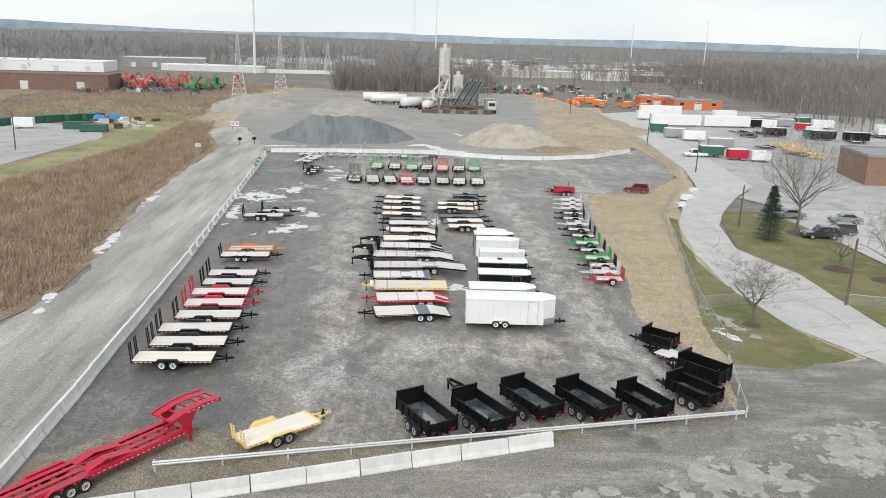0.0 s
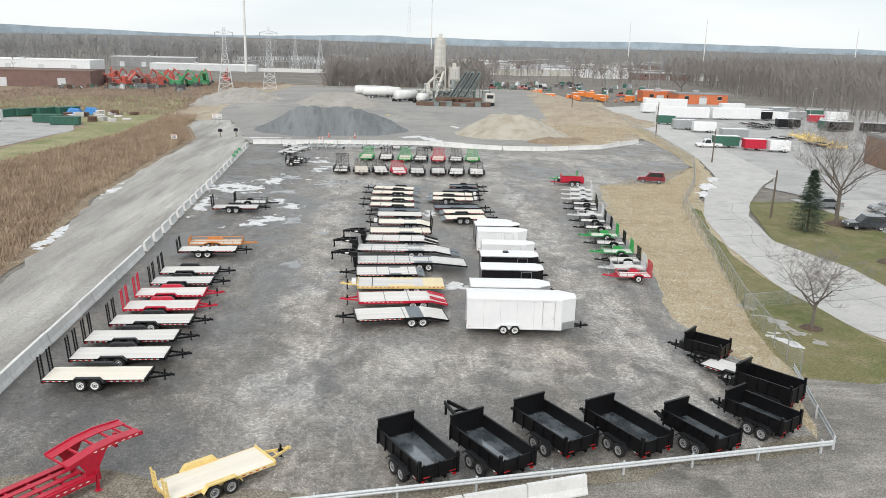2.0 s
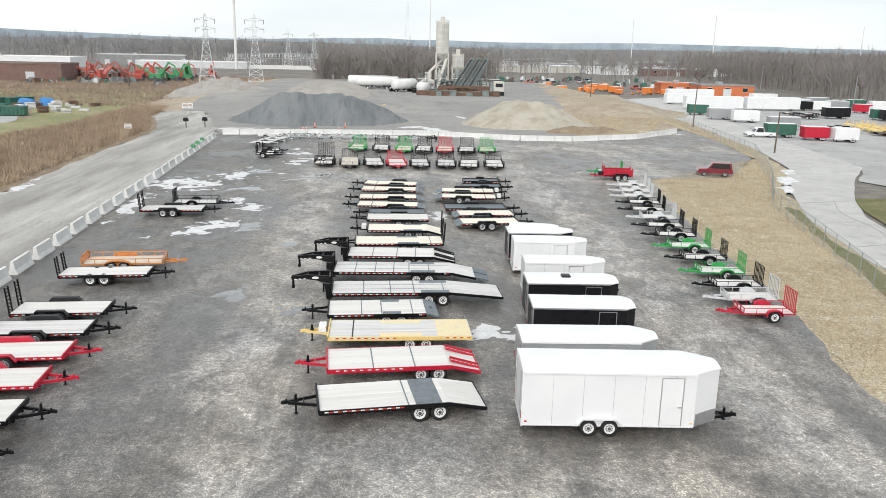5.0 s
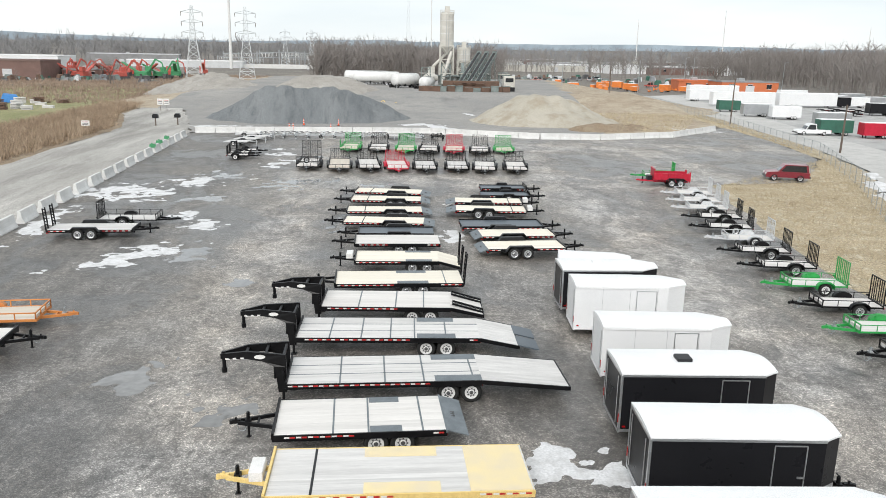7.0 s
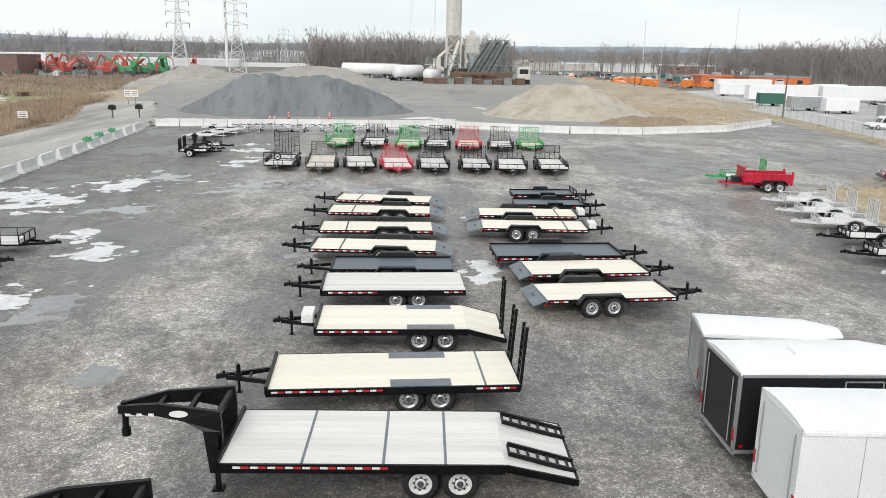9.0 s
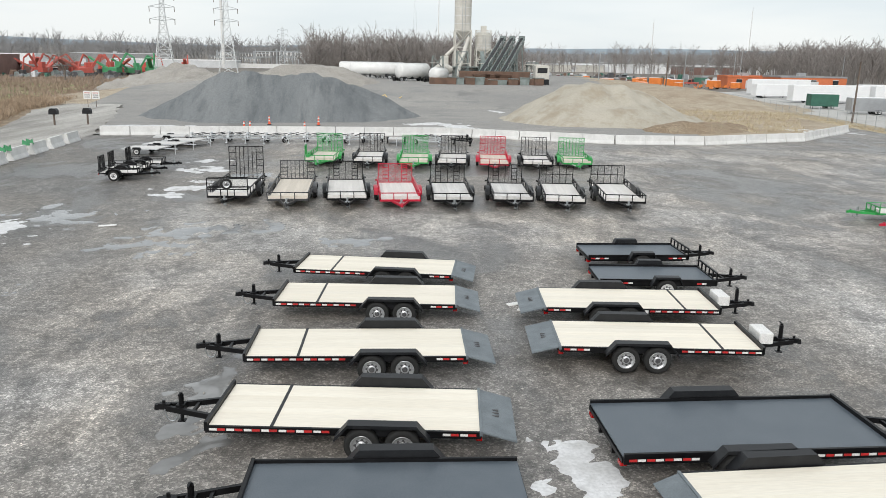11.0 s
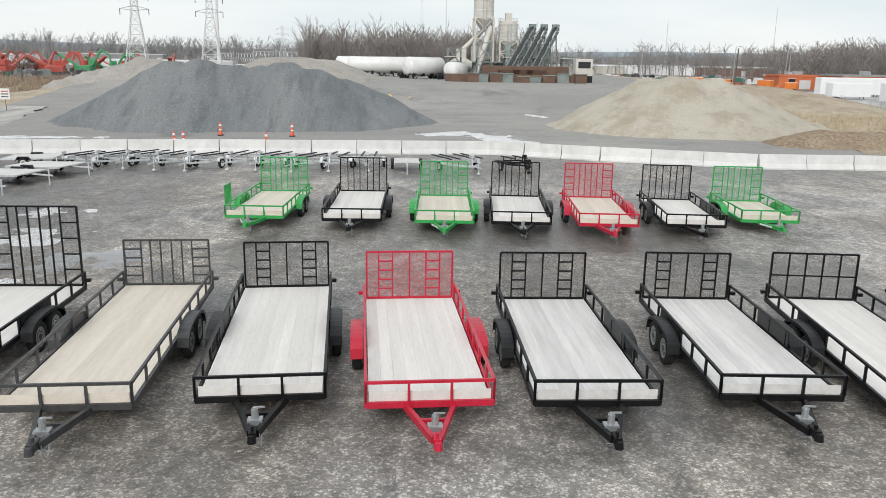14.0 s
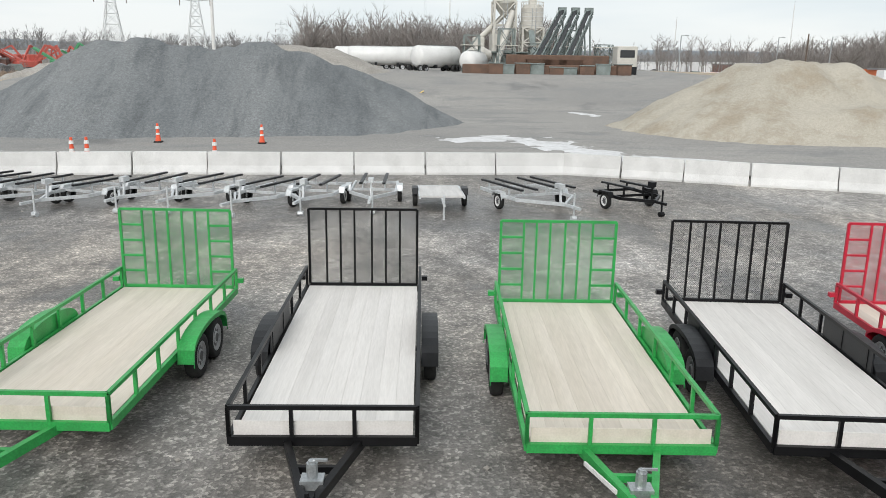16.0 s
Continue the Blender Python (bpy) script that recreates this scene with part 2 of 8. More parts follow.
lot_gravel("gravel_lot")
soil("dirt_road", [(0.33, 0.316, 0.292), (0.4, 0.386, 0.362), (0.27, 0.257, 0.238)], broad=0.1, mid=0.25, wet=0.0, streak=(2.2, 0.25, 1), grain=0.36, lanes=0.26)
soil("mud_apron", [(0.17, 0.16, 0.145), (0.24, 0.225, 0.2), (0.33, 0.31, 0.28)], broad=0.12, mid=0.3, wet=0.05, streak=(0.5, 1.6, 1), grain=0.35)
soil("plant_yard", [(0.27, 0.262, 0.25), (0.34, 0.326, 0.305), (0.235, 0.235, 0.23)], broad=0.05, mid=0.2, wet=0.03, streak=(0.7, 1.5, 1), grain=0.2)
soil("concrete_road", [(0.46, 0.45, 0.43), (0.52, 0.51, 0.49), (0.40, 0.395, 0.38)], broad=0.15, mid=0.5, grain=0.12, bump=0.15)
soil("asphalt_yard", [(0.37, 0.366, 0.358), (0.44, 0.434, 0.422), (0.29, 0.288, 0.282)], broad=0.06, mid=0.2, grain=0.15, bump=0.15)
soil("dry_grass", [(0.43, 0.36, 0.25), (0.35, 0.285, 0.19), (0.48, 0.43, 0.33)], broad=0.12, mid=0.8, fine=5.0, grain=0.4, bump=0.8)
soil("field_ground", [(0.28, 0.215, 0.15), (0.215, 0.16, 0.11), (0.32, 0.265, 0.19)], broad=0.05, mid=0.3, fine=4.0, grain=0.4, bump=0.8)
soil("lawn", [(0.125, 0.14, 0.05), (0.19, 0.17, 0.085), (0.235, 0.205, 0.12)], broad=0.12, mid=0.4, fine=8.0, grain=0.4, bump=0.7)
soil("far_ground", [(0.19, 0.17, 0.147), (0.16, 0.148, 0.132), (0.24, 0.22, 0.195)], broad=0.012, mid=0.04, fine=0.4, grain=0.3, bump=0.0)
soil("grey_aggregate", [(0.165, 0.176, 0.182), (0.205, 0.215, 0.218), (0.125, 0.134, 0.14)], broad=0.12, mid=0.35, fine=6.0, grain=0.2, streak=(1.8, 0.35, 0.35), bump=0.6)
soil("sand", [(0.45, 0.415, 0.35), (0.39, 0.36, 0.3), (0.33, 0.285, 0.22)], broad=0.15, mid=0.3, fine=5.0, grain=0.1, bump=0.6)
soil("limestone", [(0.33, 0.31, 0.28), (0.38, 0.36, 0.33), (0.28, 0.26, 0.235)], broad=0.15, mid=0.4, fine=5.0, grain=0.25, bump=0.6)
soil("bank_soil", [(0.36, 0.295, 0.22), (0.42, 0.36, 0.275), (0.29, 0.23, 0.17)], broad=0.08, mid=0.35, fine=6.0, grain=0.3, bump=0.6)
soil("verge", [(0.235, 0.235, 0.115), (0.33, 0.305, 0.175), (0.17, 0.185, 0.08)], broad=0.04, mid=0.1, fine=6.0, grain=0.35, bump=0.6)
soil("weedy_gravel", [(0.2, 0.172, 0.125), (0.255, 0.232, 0.19), (0.155, 0.14, 0.11)], broad=0.3, mid=0.9, fine=9.0, grain=0.5, bump=0.6)
soil("mulch", [(0.1, 0.07, 0.05), (0.14, 0.1, 0.075), (0.08, 0.06, 0.045)], broad=1.0, mid=2.0, grain=0.4, bump=0.8)

mat("black_paint", (0.004, 0.004, 0.0045), (0.008, 0.008, 0.009), rough=0.4, scale=4, bump=0.05, spec=0.22)
mat("satin_black", (0.01, 0.0105, 0.012), (0.018, 0.019, 0.021), rough=0.45, scale=3, bump=0.08, spec=0.3)
mat("red_paint", (0.52, 0.012, 0.04), (0.43, 0.01, 0.032), rough=0.4, scale=3)
mat("green_paint", (0.03, 0.36, 0.08), (0.025, 0.27, 0.06), rough=0.4, scale=3)
mat("yellow_paint", (0.82, 0.62, 0.25), (0.73, 0.53, 0.19), rough=0.45, scale=3)
mat("yellow_worn", (0.8, 0.66, 0.36), (0.7, 0.6, 0.42), rough=0.5, scale=1.2)
mat("orange_paint", (0.64, 0.25, 0.07), (0.54, 0.2, 0.055), rough=0.45, scale=3)
mat("galvanized", (0.66, 0.68, 0.69), (0.54, 0.56, 0.57), rough=0.45, metal=0.35, scale=6)
mat("white_frame", (0.68, 0.69, 0.7), (0.58, 0.59, 0.6), rough=0.45, metal=0.2, scale=5)
mat("grey_trailer", (0.07, 0.07, 0.072), (0.045, 0.045, 0.047), rough=0.45, metal=0.3, scale=5)
mat("steel_deck", (0.085, 0.105, 0.125), (0.11, 0.13, 0.15), rough=0.42, metal=0.1, scale=1.5, bump=0.05)
mat("tail_plate", (0.17, 0.195, 0.21), (0.13, 0.15, 0.165), rough=0.5, metal=0.1, scale=2)
mat("plank_new", (0.76, 0.70, 0.59), (0.8, 0.75, 0.65), amp=0.06, fine=14, rough=0.7, scale=1.2, stretch=(0.25, 3, 3), vary=0.05, bump=0.1)
mat("plank_grey", (0.63, 0.605, 0.575), (0.71, 0.685, 0.655), amp=0.06, fine=14, rough=0.75, scale=1.2, stretch=(0.25, 3, 3), vary=0.06, bump=0.1)
mat("plank_worn", (0.55, 0.535, 0.52), (0.67, 0.655, 0.635), amp=0.06, fine=14, rough=0.75, scale=1.6, stretch=(0.3, 4, 4), vary=0.08, bump=0.15)
mat("plank_tan", (0.58, 0.52, 0.44), (0.66, 0.6, 0.52), amp=0.06, fine=14, rough=0.75, scale=1.4, stretch=(0.25, 3, 3), vary=0.06, bump=0.1)
mat("rubber", (0.011, 0.011, 0.011), (0.02, 0.02, 0.019), rough=0.85, scale=6, bump=0.2)
mat("rim_white", (0.75, 0.75, 0.74), (0.65, 0.65, 0.64), rough=0.4, scale=8)
mat("rim_silver", (0.6, 0.61, 0.62), (0.5, 0.51, 0.52), rough=0.35, metal=0.7, scale=8)
mat("hub_dark", (0.06, 0.06, 0.065), (0.1, 0.1, 0.1), rough=0.5, scale=10)
mat("tape_red", (0.55, 0.03, 0.03), rough=0.4)
mat("tape_white", (0.78, 0.77, 0.75), (0.7, 0.69, 0.67), rough=0.4)
mat("lamp_red", (0.45, 0.01, 0.01), rough=0.25)
mat("white_skin", (0.80, 0.80, 0.80), (0.74, 0.745, 0.75), rough=0.35, scale=0.6, coat=0.2)
mat("white_roof", (0.82, 0.82, 0.82), (0.76, 0.76, 0.76), rough=0.5, scale=0.8)
mat("black_skin", (0.012, 0.012, 0.014), (0.014, 0.014, 0.016), rough=0.3, scale=0.8, spec=0.2)
mat("silver_skin", (0.42, 0.43, 0.44), (0.36, 0.37, 0.38), rough=0.35, metal=0.4, scale=0.8)
mat("aluminium", (0.62, 0.63, 0.64), (0.52, 0.53, 0.54), rough=0.35, metal=0.8, scale=5)
mat("concrete", (0.70, 0.695, 0.68), (0.6, 0.595, 0.58), rough=0.9, scale=1.3, bump=0.25, vary=0.05)
mat("concrete_old", (0.5, 0.49, 0.47), (0.38, 0.37, 0.35), rough=0.9, scale=0.8, bump=0.25)
mat("snow", (0.68, 0.68, 0.685), (0.45, 0.445, 0.435), rough=0.8, scale=1.5, bump=0.4, fine=12, low=0.45, high=0.75)
mat("bed_steel", (0.05, 0.06, 0.068), (0.13, 0.15, 0.165), rough=0.13, coat=1.0, spec=0.8, scale=0.8, low=0.4, high=0.6)
mat("slush", (0.4, 0.385, 0.36), (0.28, 0.265, 0.24), rough=0.8, scale=1.2, bump=0.3, fine=10)
mat("puddle", (0.17, 0.17, 0.167), (0.25, 0.25, 0.245), rough=0.1, scale=0.4, fine=3)
mat("bark", (0.12, 0.1, 0.085), (0.17, 0.15, 0.13), rough=0.9, scale=5, bump=0.5)
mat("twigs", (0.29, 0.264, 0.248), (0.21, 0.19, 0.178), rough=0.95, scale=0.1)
# Twigs made paler and greyer: aerial haze painted into the bark colour
mat("twigs_haze", (0.31, 0.304, 0.302), (0.24, 0.235, 0.236), rough=0.95, scale=0.05)
mat("reed", (0.47, 0.365, 0.26), (0.27, 0.195, 0.135), rough=0.9, scale=0.35, fine=2.5, amp=0.35)
mat("field_brown", (0.37, 0.285, 0.22), (0.27, 0.2, 0.15), rough=0.9, scale=0.06, fine=0.5)
mat("straw", (0.56, 0.48, 0.34), (0.42, 0.345, 0.23), rough=0.9, scale=0.4)
mat("spruce_green", (0.03, 0.06, 0.035), (0.05, 0.085, 0.05), rough=0.9, scale=2)
mat("pole_wood", (0.16, 0.125, 0.1), (0.11, 0.085, 0.07), rough=0.9, scale=3, stretch=(4, 4, 0.4))
mat("brick_wall", (0.28, 0.17, 0.115), (0.23, 0.14, 0.1), rough=0.9, scale=2, fine=12)
mat("brick_red", (0.215, 0.135, 0.115), (0.18, 0.115, 0.1), rough=0.9, scale=0.5)
mat("metal_cream", (0.62, 0.6, 0.55), (0.52, 0.5, 0.45), rough=0.6, scale=0.6)
mat("plant_steel", (0.25, 0.29, 0.28), (0.18, 0.21, 0.2), rough=0.6, metal=0.3, scale=1)
mat("rust", (0.17, 0.1, 0.07), (0.12, 0.08, 0.06), rough=0.85, scale=1)
mat("tank_white", (0.76, 0.76, 0.74), (0.68, 0.675, 0.66), rough=0.4, scale=0.8)
mat("container_green", (0.035, 0.13, 0.09), (0.03, 0.105, 0.075), rough=0.6, scale=1)
mat("tarp_blue", (0.04, 0.22, 0.55), (0.03, 0.18, 0.45), rough=0.6, scale=1)
mat("machine_red", (0.52, 0.11, 0.085), (0.42, 0.085, 0.065), rough=0.5, scale=1)
mat("machine_green", (0.07, 0.31, 0.14), (0.055, 0.25, 0.11), rough=0.5, scale=1)
mat("machine_orange", (0.8, 0.24, 0.05), (0.66, 0.19, 0.04), rough=0.5, scale=1)
mat("building_orange", (0.6, 0.17, 0.07), (0.52, 0.15, 0.06), rough=0.7, scale=0.4)
mat("roof_grey", (0.3, 0.3, 0.3), (0.24, 0.24, 0.24), rough=0.8, scale=0.3)
mat("roof_brown", (0.2, 0.135, 0.115), (0.16, 0.11, 0.095), rough=0.85, scale=0.3)
mat("roof_light", (0.62, 0.63, 0.64), (0.54, 0.55, 0.56), rough=0.7, scale=0.3)
mat("car_red", (0.22, 0.02, 0.035), (0.18, 0.018, 0.03), rough=0.3, coat=0.4)
mat("car_dark", (0.03, 0.035, 0.045), (0.04, 0.045, 0.055), rough=0.25, coat=0.5)
mat("car_grey", (0.25, 0.26, 0.27), (0.22, 0.23, 0.24), rough=0.3, coat=0.4)
mat("glass_dark", (0.02, 0.022, 0.025), (0.03, 0.032, 0.035), rough=0.08, coat=0.5)
mat("cone_orange", (0.85, 0.12, 0.05), (0.75, 0.1, 0.04), rough=0.5)
# Blue-grey imitates distance haze, mixed straight into the hill colour
mat("ridge_haze", (0.36, 0.43, 0.49), (0.31, 0.375, 0.43), rough=1, scale=0.002, fine=0.02)
# Forest on the rise, its bluish grey holding painted distance haze
mat("ridge_woods_haze", (0.32, 0.33, 0.345), (0.25, 0.26, 0.275), rough=1, scale=0.01, fine=0.08)
mat("pipe_steel", (0.45, 0.47, 0.48), (0.38, 0.4, 0.41), rough=0.4, metal=0.7)
net("mesh_black", (0.008, 0.008, 0.008), 0.034, 0.11)
net("mesh_red", (0.55, 0.015, 0.045), 0.04, 0.13)
net("mesh_green", (0.03, 0.36, 0.09), 0.04, 0.12)
net("chain_link", (0.5, 0.52, 0.53), 0.07, 0.09)


# ---------------------------------------------------------------- mesh helpers
class Geo:
    """Collects boxes, beams, tubes and prisms into one mesh."""

    def __init__(self):
        self.v, self.f, self.uv = [], [], None

    def quad(self, a, b, c, d):
        k = len(self.v)
        self.v += [a, b, c, d]
        self.f.append((k, k + 1, k + 2, k + 3))
        return self

    def hexa(self, p):
        k = len(self.v)
        self.v += [tuple(q) for q in p]
        for q in ((0, 3, 2, 1), (4, 5, 6, 7), (0, 1, 5, 4), (1, 2, 6, 5), (2, 3, 7, 6), (3, 0, 4, 7)):
            self.f.append(tuple(k + i for i in q))
        return self

    def box(self, x0, x1, y0, y1, z0, z1):
        return self.hexa([(x0, y0, z0), (x1, y0, z0), (x1, y1, z0), (x0, y1, z0), (x0, y0, z1), (x1, y0, z1), (x1, y1, z1), (x0, y1, z1)])

    def cbox(self, x0, x1, y0, y1, z0, z1, c=0.02):
        """A box with chamfered upright and top edges."""
        k = len(self.v)

        def ring(d, z):
            a, b, e, g = x0 + d, x1 - d, y0 + d, y1 - d
            return [(a + c, e, z), (b - c, e, z), (b, e + c, z), (b, g - c, z), (b - c, g, z), (a + c, g, z), (a, g - c, z), (a, e + c, z)]

        self.v += ring(0, z0) + ring(0, z1 - c) + ring(c * 0.7, z1)
        self.f.append(tuple(k + i for i in range(7, -1, -1)))
        for s in (0, 8):
            for i in range(8):
                j = (i + 1) % 8
                self.f.append((k + s + i, k + s + j, k + s + 8 + j, k + s + 8 + i))
        self.f.append(tuple(k + 16 + i for i in range(8)))
        return self

    def beam(self, p, q, w=0.06, h=None):
        p, q = Vector(p), Vector(q)
        h = w if h is None else h
        d = (q - p).normalized()
        up = Vector((0, 0, 1)) if abs(d.z) < 0.95 else Vector((1, 0, 0))
        s = d.cross(up).normalized() * (w / 2)
        u = s.cross(d).normalized() * (h / 2)
        return self.hexa([p - s - u, p + s - u, q + s - u, q - s - u, p - s + u, p + s + u, q + s + u, q - s + u])

    def tube(self, p, q, r, r2=None, n=8, caps=True):
        p, q = Vector(p), Vector(q)
        r2 = r if r2 is None else r2
        d = (q - p).normalized()
        up = Vector((0, 0, 1)) if abs(d.z) < 0.95 else Vector((1, 0, 0))
        s = d.cross(up).normalized()
        u = s.cross(d)
        k = len(self.v)
        for c, rad in ((p, r), (q, r2)):
            for i in range(n):
                a = 2 * math.pi * i / n
                self.v.append(tuple(c + s * (rad * math.cos(a)) + u * (rad * math.sin(a))))
        for i in range(n):
            j = (i + 1) % n
            self.f.append((k + i, k + j, k + n + j, k + n + i))
        if caps:
            self.f.append(tuple(k + i for i in range(n - 1, -1, -1)))
            self.f.append(tuple(k + n + i for i in range(n)))
        return self

    def prism(self, poly, y0, y1):
        """Extrudes a polygon of (x, z) along y."""
        k, n = len(self.v), len(poly)
        self.v += [(x, y0, z) for x, z in poly] + [(x, y1, z) for x, z in poly]
        self.f.append(tuple(k + i for i in range(n)))
        self.f.append(tuple(k + n + i for i in range(n - 1, -1, -1)))
        for i in range(n):
            j = (i + 1) % n
            self.f.append((k + j, k + i, k + n + i, k + n + j))
        return self

    def lathe(self, prof, c, axis="y", n=20):
        """Turns a profile of (radius, offset) round an axis through c."""
        k, m = len(self.v), len(prof)
        for i in range(n):
            a = 2 * math.pi * i / n
            for r, o in prof:
                if axis == "y":
                    self.v.append((c[0] + r * math.cos(a), c[1] + o, c[2] + r * math.sin(a)))
                elif axis == "x":
                    self.v.append((c[0] + o, c[1] + r * math.cos(a), c[2] + r * math.sin(a)))
                else:
                    self.v.append((c[0] + r * math.cos(a), c[1] + r * math.sin(a), c[2] + o))
        for i in range(n):
            j = (i + 1) % n
            for s in range(m - 1):
                self.f.append((k + i * m + s, k + i * m + s + 1, k + j * m + s + 1, k + j * m + s))
        return self

    def plate(self, a, b, c, d, t=0.01):
        """A thin plate from four corners, thickened downward."""
        P = [Vector(q) for q in (a, b, c, d)]
        nn = (P[1] - P[0]).cross(P[3] - P[0]).normalized() * t
        return self.hexa([*(q - nn for q in P), *P])

    def mesh(self, name, material, smooth=False):
        me = bpy.data.meshes.new(name)
        me.from_pydata(self.v, [], self.f)
        if self.uv:
            lay = me.uv_layers.new(name="UVMap")
            lay.data.foreach_set("uv", [c for q in self.uv for c in q])
        me.materials.append(MATS[material])
        if smooth:
            me.polygons.foreach_set("use_smooth", [True] * len(me.polygons))
        bm = bmesh.new()
        bm.from_mesh(me)
        bmesh.ops.recalc_face_normals(bm, faces=bm.faces)
        bm.to_mesh(me)
        bm.free()
        return me


def part(name, g, material, parent=None, label="", smooth=False, m=None):
    """Links one mesh under a thing or a part."""
    me = g.mesh(name, material, smooth) if isinstance(g, Geo) else g
    ob = new(name, me)
    if parent:
        ob.parent = parent
    if m is not None:
        ob.matrix_basis = m
    if label:
        ob["label"] = label
    return ob


def thing(name, label, category, m=None, group="", kind=""):
    ob = new(name)
    ob.empty_display_size = 0.2
    if m is not None:
        ob.matrix_basis = m
    return tagged(ob, label, category, group, kind)


def panel(name, p, u, v, w, h, material, parent, label=""):
    """A flat netting panel at p, spanned by the unit ways u and v, w by h metres."""
    p, u, v = Vector(p), Vector(u), Vector(v)
    g = Geo().quad(tuple(p), tuple(p + u * w), tuple(p + u * w + v * h), tuple(p + v * h))
    g.uv = [(0, 0), (w, 0), (w, h), (0, h)]
    return part(name, g, material, parent, label)


def sheet(name, outline, z, material, label, category="ground", wobble=0.5, step=2.5, kind="structure"):
    """A ground surface with an uneven rim from a coarse outline."""
    pts = []
    n = len(outline)
    for i in range(n):
        a, b = Vector(outline[i]), Vector(outline[(i + 1) % n])
        k = max(1, int((b - a).length / step))
        side = Vector((-(b - a).y, (b - a).x)).normalized()
        for j in range(k):
            p = a.lerp(b, j / k)
            w = wobble * (noise.noise((p.x * 0.23, p.y * 0.23, z * 9)) + 0.6 * noise.noise((p.x * 0.9, p.y * 0.9, 4))) * min(1.0, (b - a).length / 6)
            pts.append(p + side * w)
    bm = bmesh.new()
    vs = [bm.verts.new((p.x, p.y, z)) for p in pts]
    es = [bm.edges.new((vs[i], vs[(i + 1) % len(vs)])) for i in range(len(vs))]
    bmesh.ops.triangle_fill(bm, use_beauty=True, use_dissolve=False, edges=es, normal=(0, 0, 1))
    for f in bm.faces:
        if f.normal.z < 0:
            f.normal_flip()
    me = bpy.data.meshes.new(name)
    bm.to_mesh(me)
    bm.free()
    me.materials.append(MATS[material])
    return tagged(new(name, me), label, category, "", kind)


def patch(name, x, y, rx, ry, turn, height, material, label, category, cell=0.25, seed=1, rough=0.55, freq=0.5, base=0.0, kind="stuff"):
    """An uneven low patch (snow, water, soil) that dips under the ground at its ragged rim."""
    nx, ny = int(2 * rx / cell) + 1, int(2 * ry / cell) + 1
    vs, fs = [], []
    for j in range(ny):
        for i in range(nx):
            u, v = -1 + 2 * i / (nx - 1), -1 + 2 * j / (ny - 1)
            px, py = u * rx, v * ry
            q = noise.fractal((px * freq + seed * 7.3, py * freq, seed * 3.1), 0.75, 2.1, 7)
            e = 1 - (u * u + v * v) ** 0.5
            vs.append((px, py, height * max(-1.5, min(1.0, e * 1.5 - rough + q * rough * 1.6))))
    for j in range(ny - 1):
        for i in range(nx - 1):
            k = j * nx + i
            if max(vs[k][2], vs[k + 1][2], vs[k + nx][2], vs[k + nx + 1][2]) > -height * 0.3:
                fs.append((k, k + 1, k + nx + 1, k + nx))
    me = bpy.data.meshes.new(name)
    me.from_pydata(vs, [], fs)
    me.polygons.foreach_set("use_smooth", [True] * len(fs))
    me.materials.append(MATS[material])
    ob = new(name, me)
    ob.matrix_basis = pose(x, y, base, 0, 0, turn)
    return tagged(ob, label, category, "", kind)


# ---------------------------------------------------------------- ground
def ground_sheet():
    """One sheet to the horizon that rises into low wooded hills far off."""
    g = Geo()
    rs = [0, 60, 150, 260, 400, 600, 900, 1250, 1600, 2000, 2500, 3100, 3800, 4600]
    n = 96
    for r in rs:
        for i in range(n):
            a = 2 * math.pi * i / n
            x, y = r * math.cos(a), 100 + r * math.sin(a)
            h = 0.0
            if r > 900:
                h = min(1, (r - 900) / 1800) * (26 + 14 * noise.noise((x * 0.0011, y * 0.0011, 2)))
            g.v.append((x, y, -0.12 + h))
    for k in range(len(rs) - 1):
        for i in range(n):
            j = (i + 1) % n
            g.f.append((k * n + i, (k + 1) * n + i, (k + 1) * n + j, k * n + j))
    return tagged(part("ground", g, "far_ground", smooth=True), "dull brown winter land reaching the horizon", "ground", "", "structure")


ground_sheet()


def rise(x, y):
    """Height of the made-up terrace that the plant stands on."""
    def ramp(v, a, b):
        k = min(1, max(0, (v - a) / (b - a)))
        return k * k * (3 - 2 * k)
    return 3.1 * ramp(y, 222, 250) * ramp(x, -62, -30) * (1 - ramp(x, 62, 84)) * (1 - ramp(y, 345, 420)) + 0.12 * noise.noise((x * 0.12, y * 0.12, 5)) * ramp(y, 222, 240)


def terrace():
    """The rising ground: packed aggregate, with a bank of dead grass along its side."""
    nx, ny, c = 76, 104, 2.0
    yard, bank = Geo(), Geo()
    for g in (yard, bank):
        for j in range(ny + 1):
            for i in range(nx + 1):
                x, y = -66 + i * c, 218 + j * c
                h = rise(x, y)
                g.v.append((x, y, h if h > 0.06 else -0.3))
    for j in range(ny):
        for i in range(nx):
            k = j * (nx + 1) + i
            x, y = yard.v[k][:2]
            if max(yard.v[k][2], yard.v[k + 1][2], yard.v[k + nx + 1][2], yard.v[k + nx + 2][2]) > 0:
                edge = np.interp(y, [180, 215, 270, 330, 420], [40, 44, 50, 60, 70]) + 3 * noise.noise((x * 0.1, y * 0.1, 8))
                left = np.interp(y, [218, 260, 330, 420], [-44, -46, -38, -30])
                (bank if x > edge or x < left or y > 348 else yard).f.append((k, k + 1, k + nx + 2, k + nx + 1))
    tagged(part("ground_terrace", yard, "plant_yard", smooth=True), "packed grey aggregate terrace rising to the plant", "yard", "", "structure")
    tagged(part("ground_terrace_bank", bank, "bank_soil", smooth=True), "bank of straw-coloured dead grass beside the terrace", "grass", "", "structure")


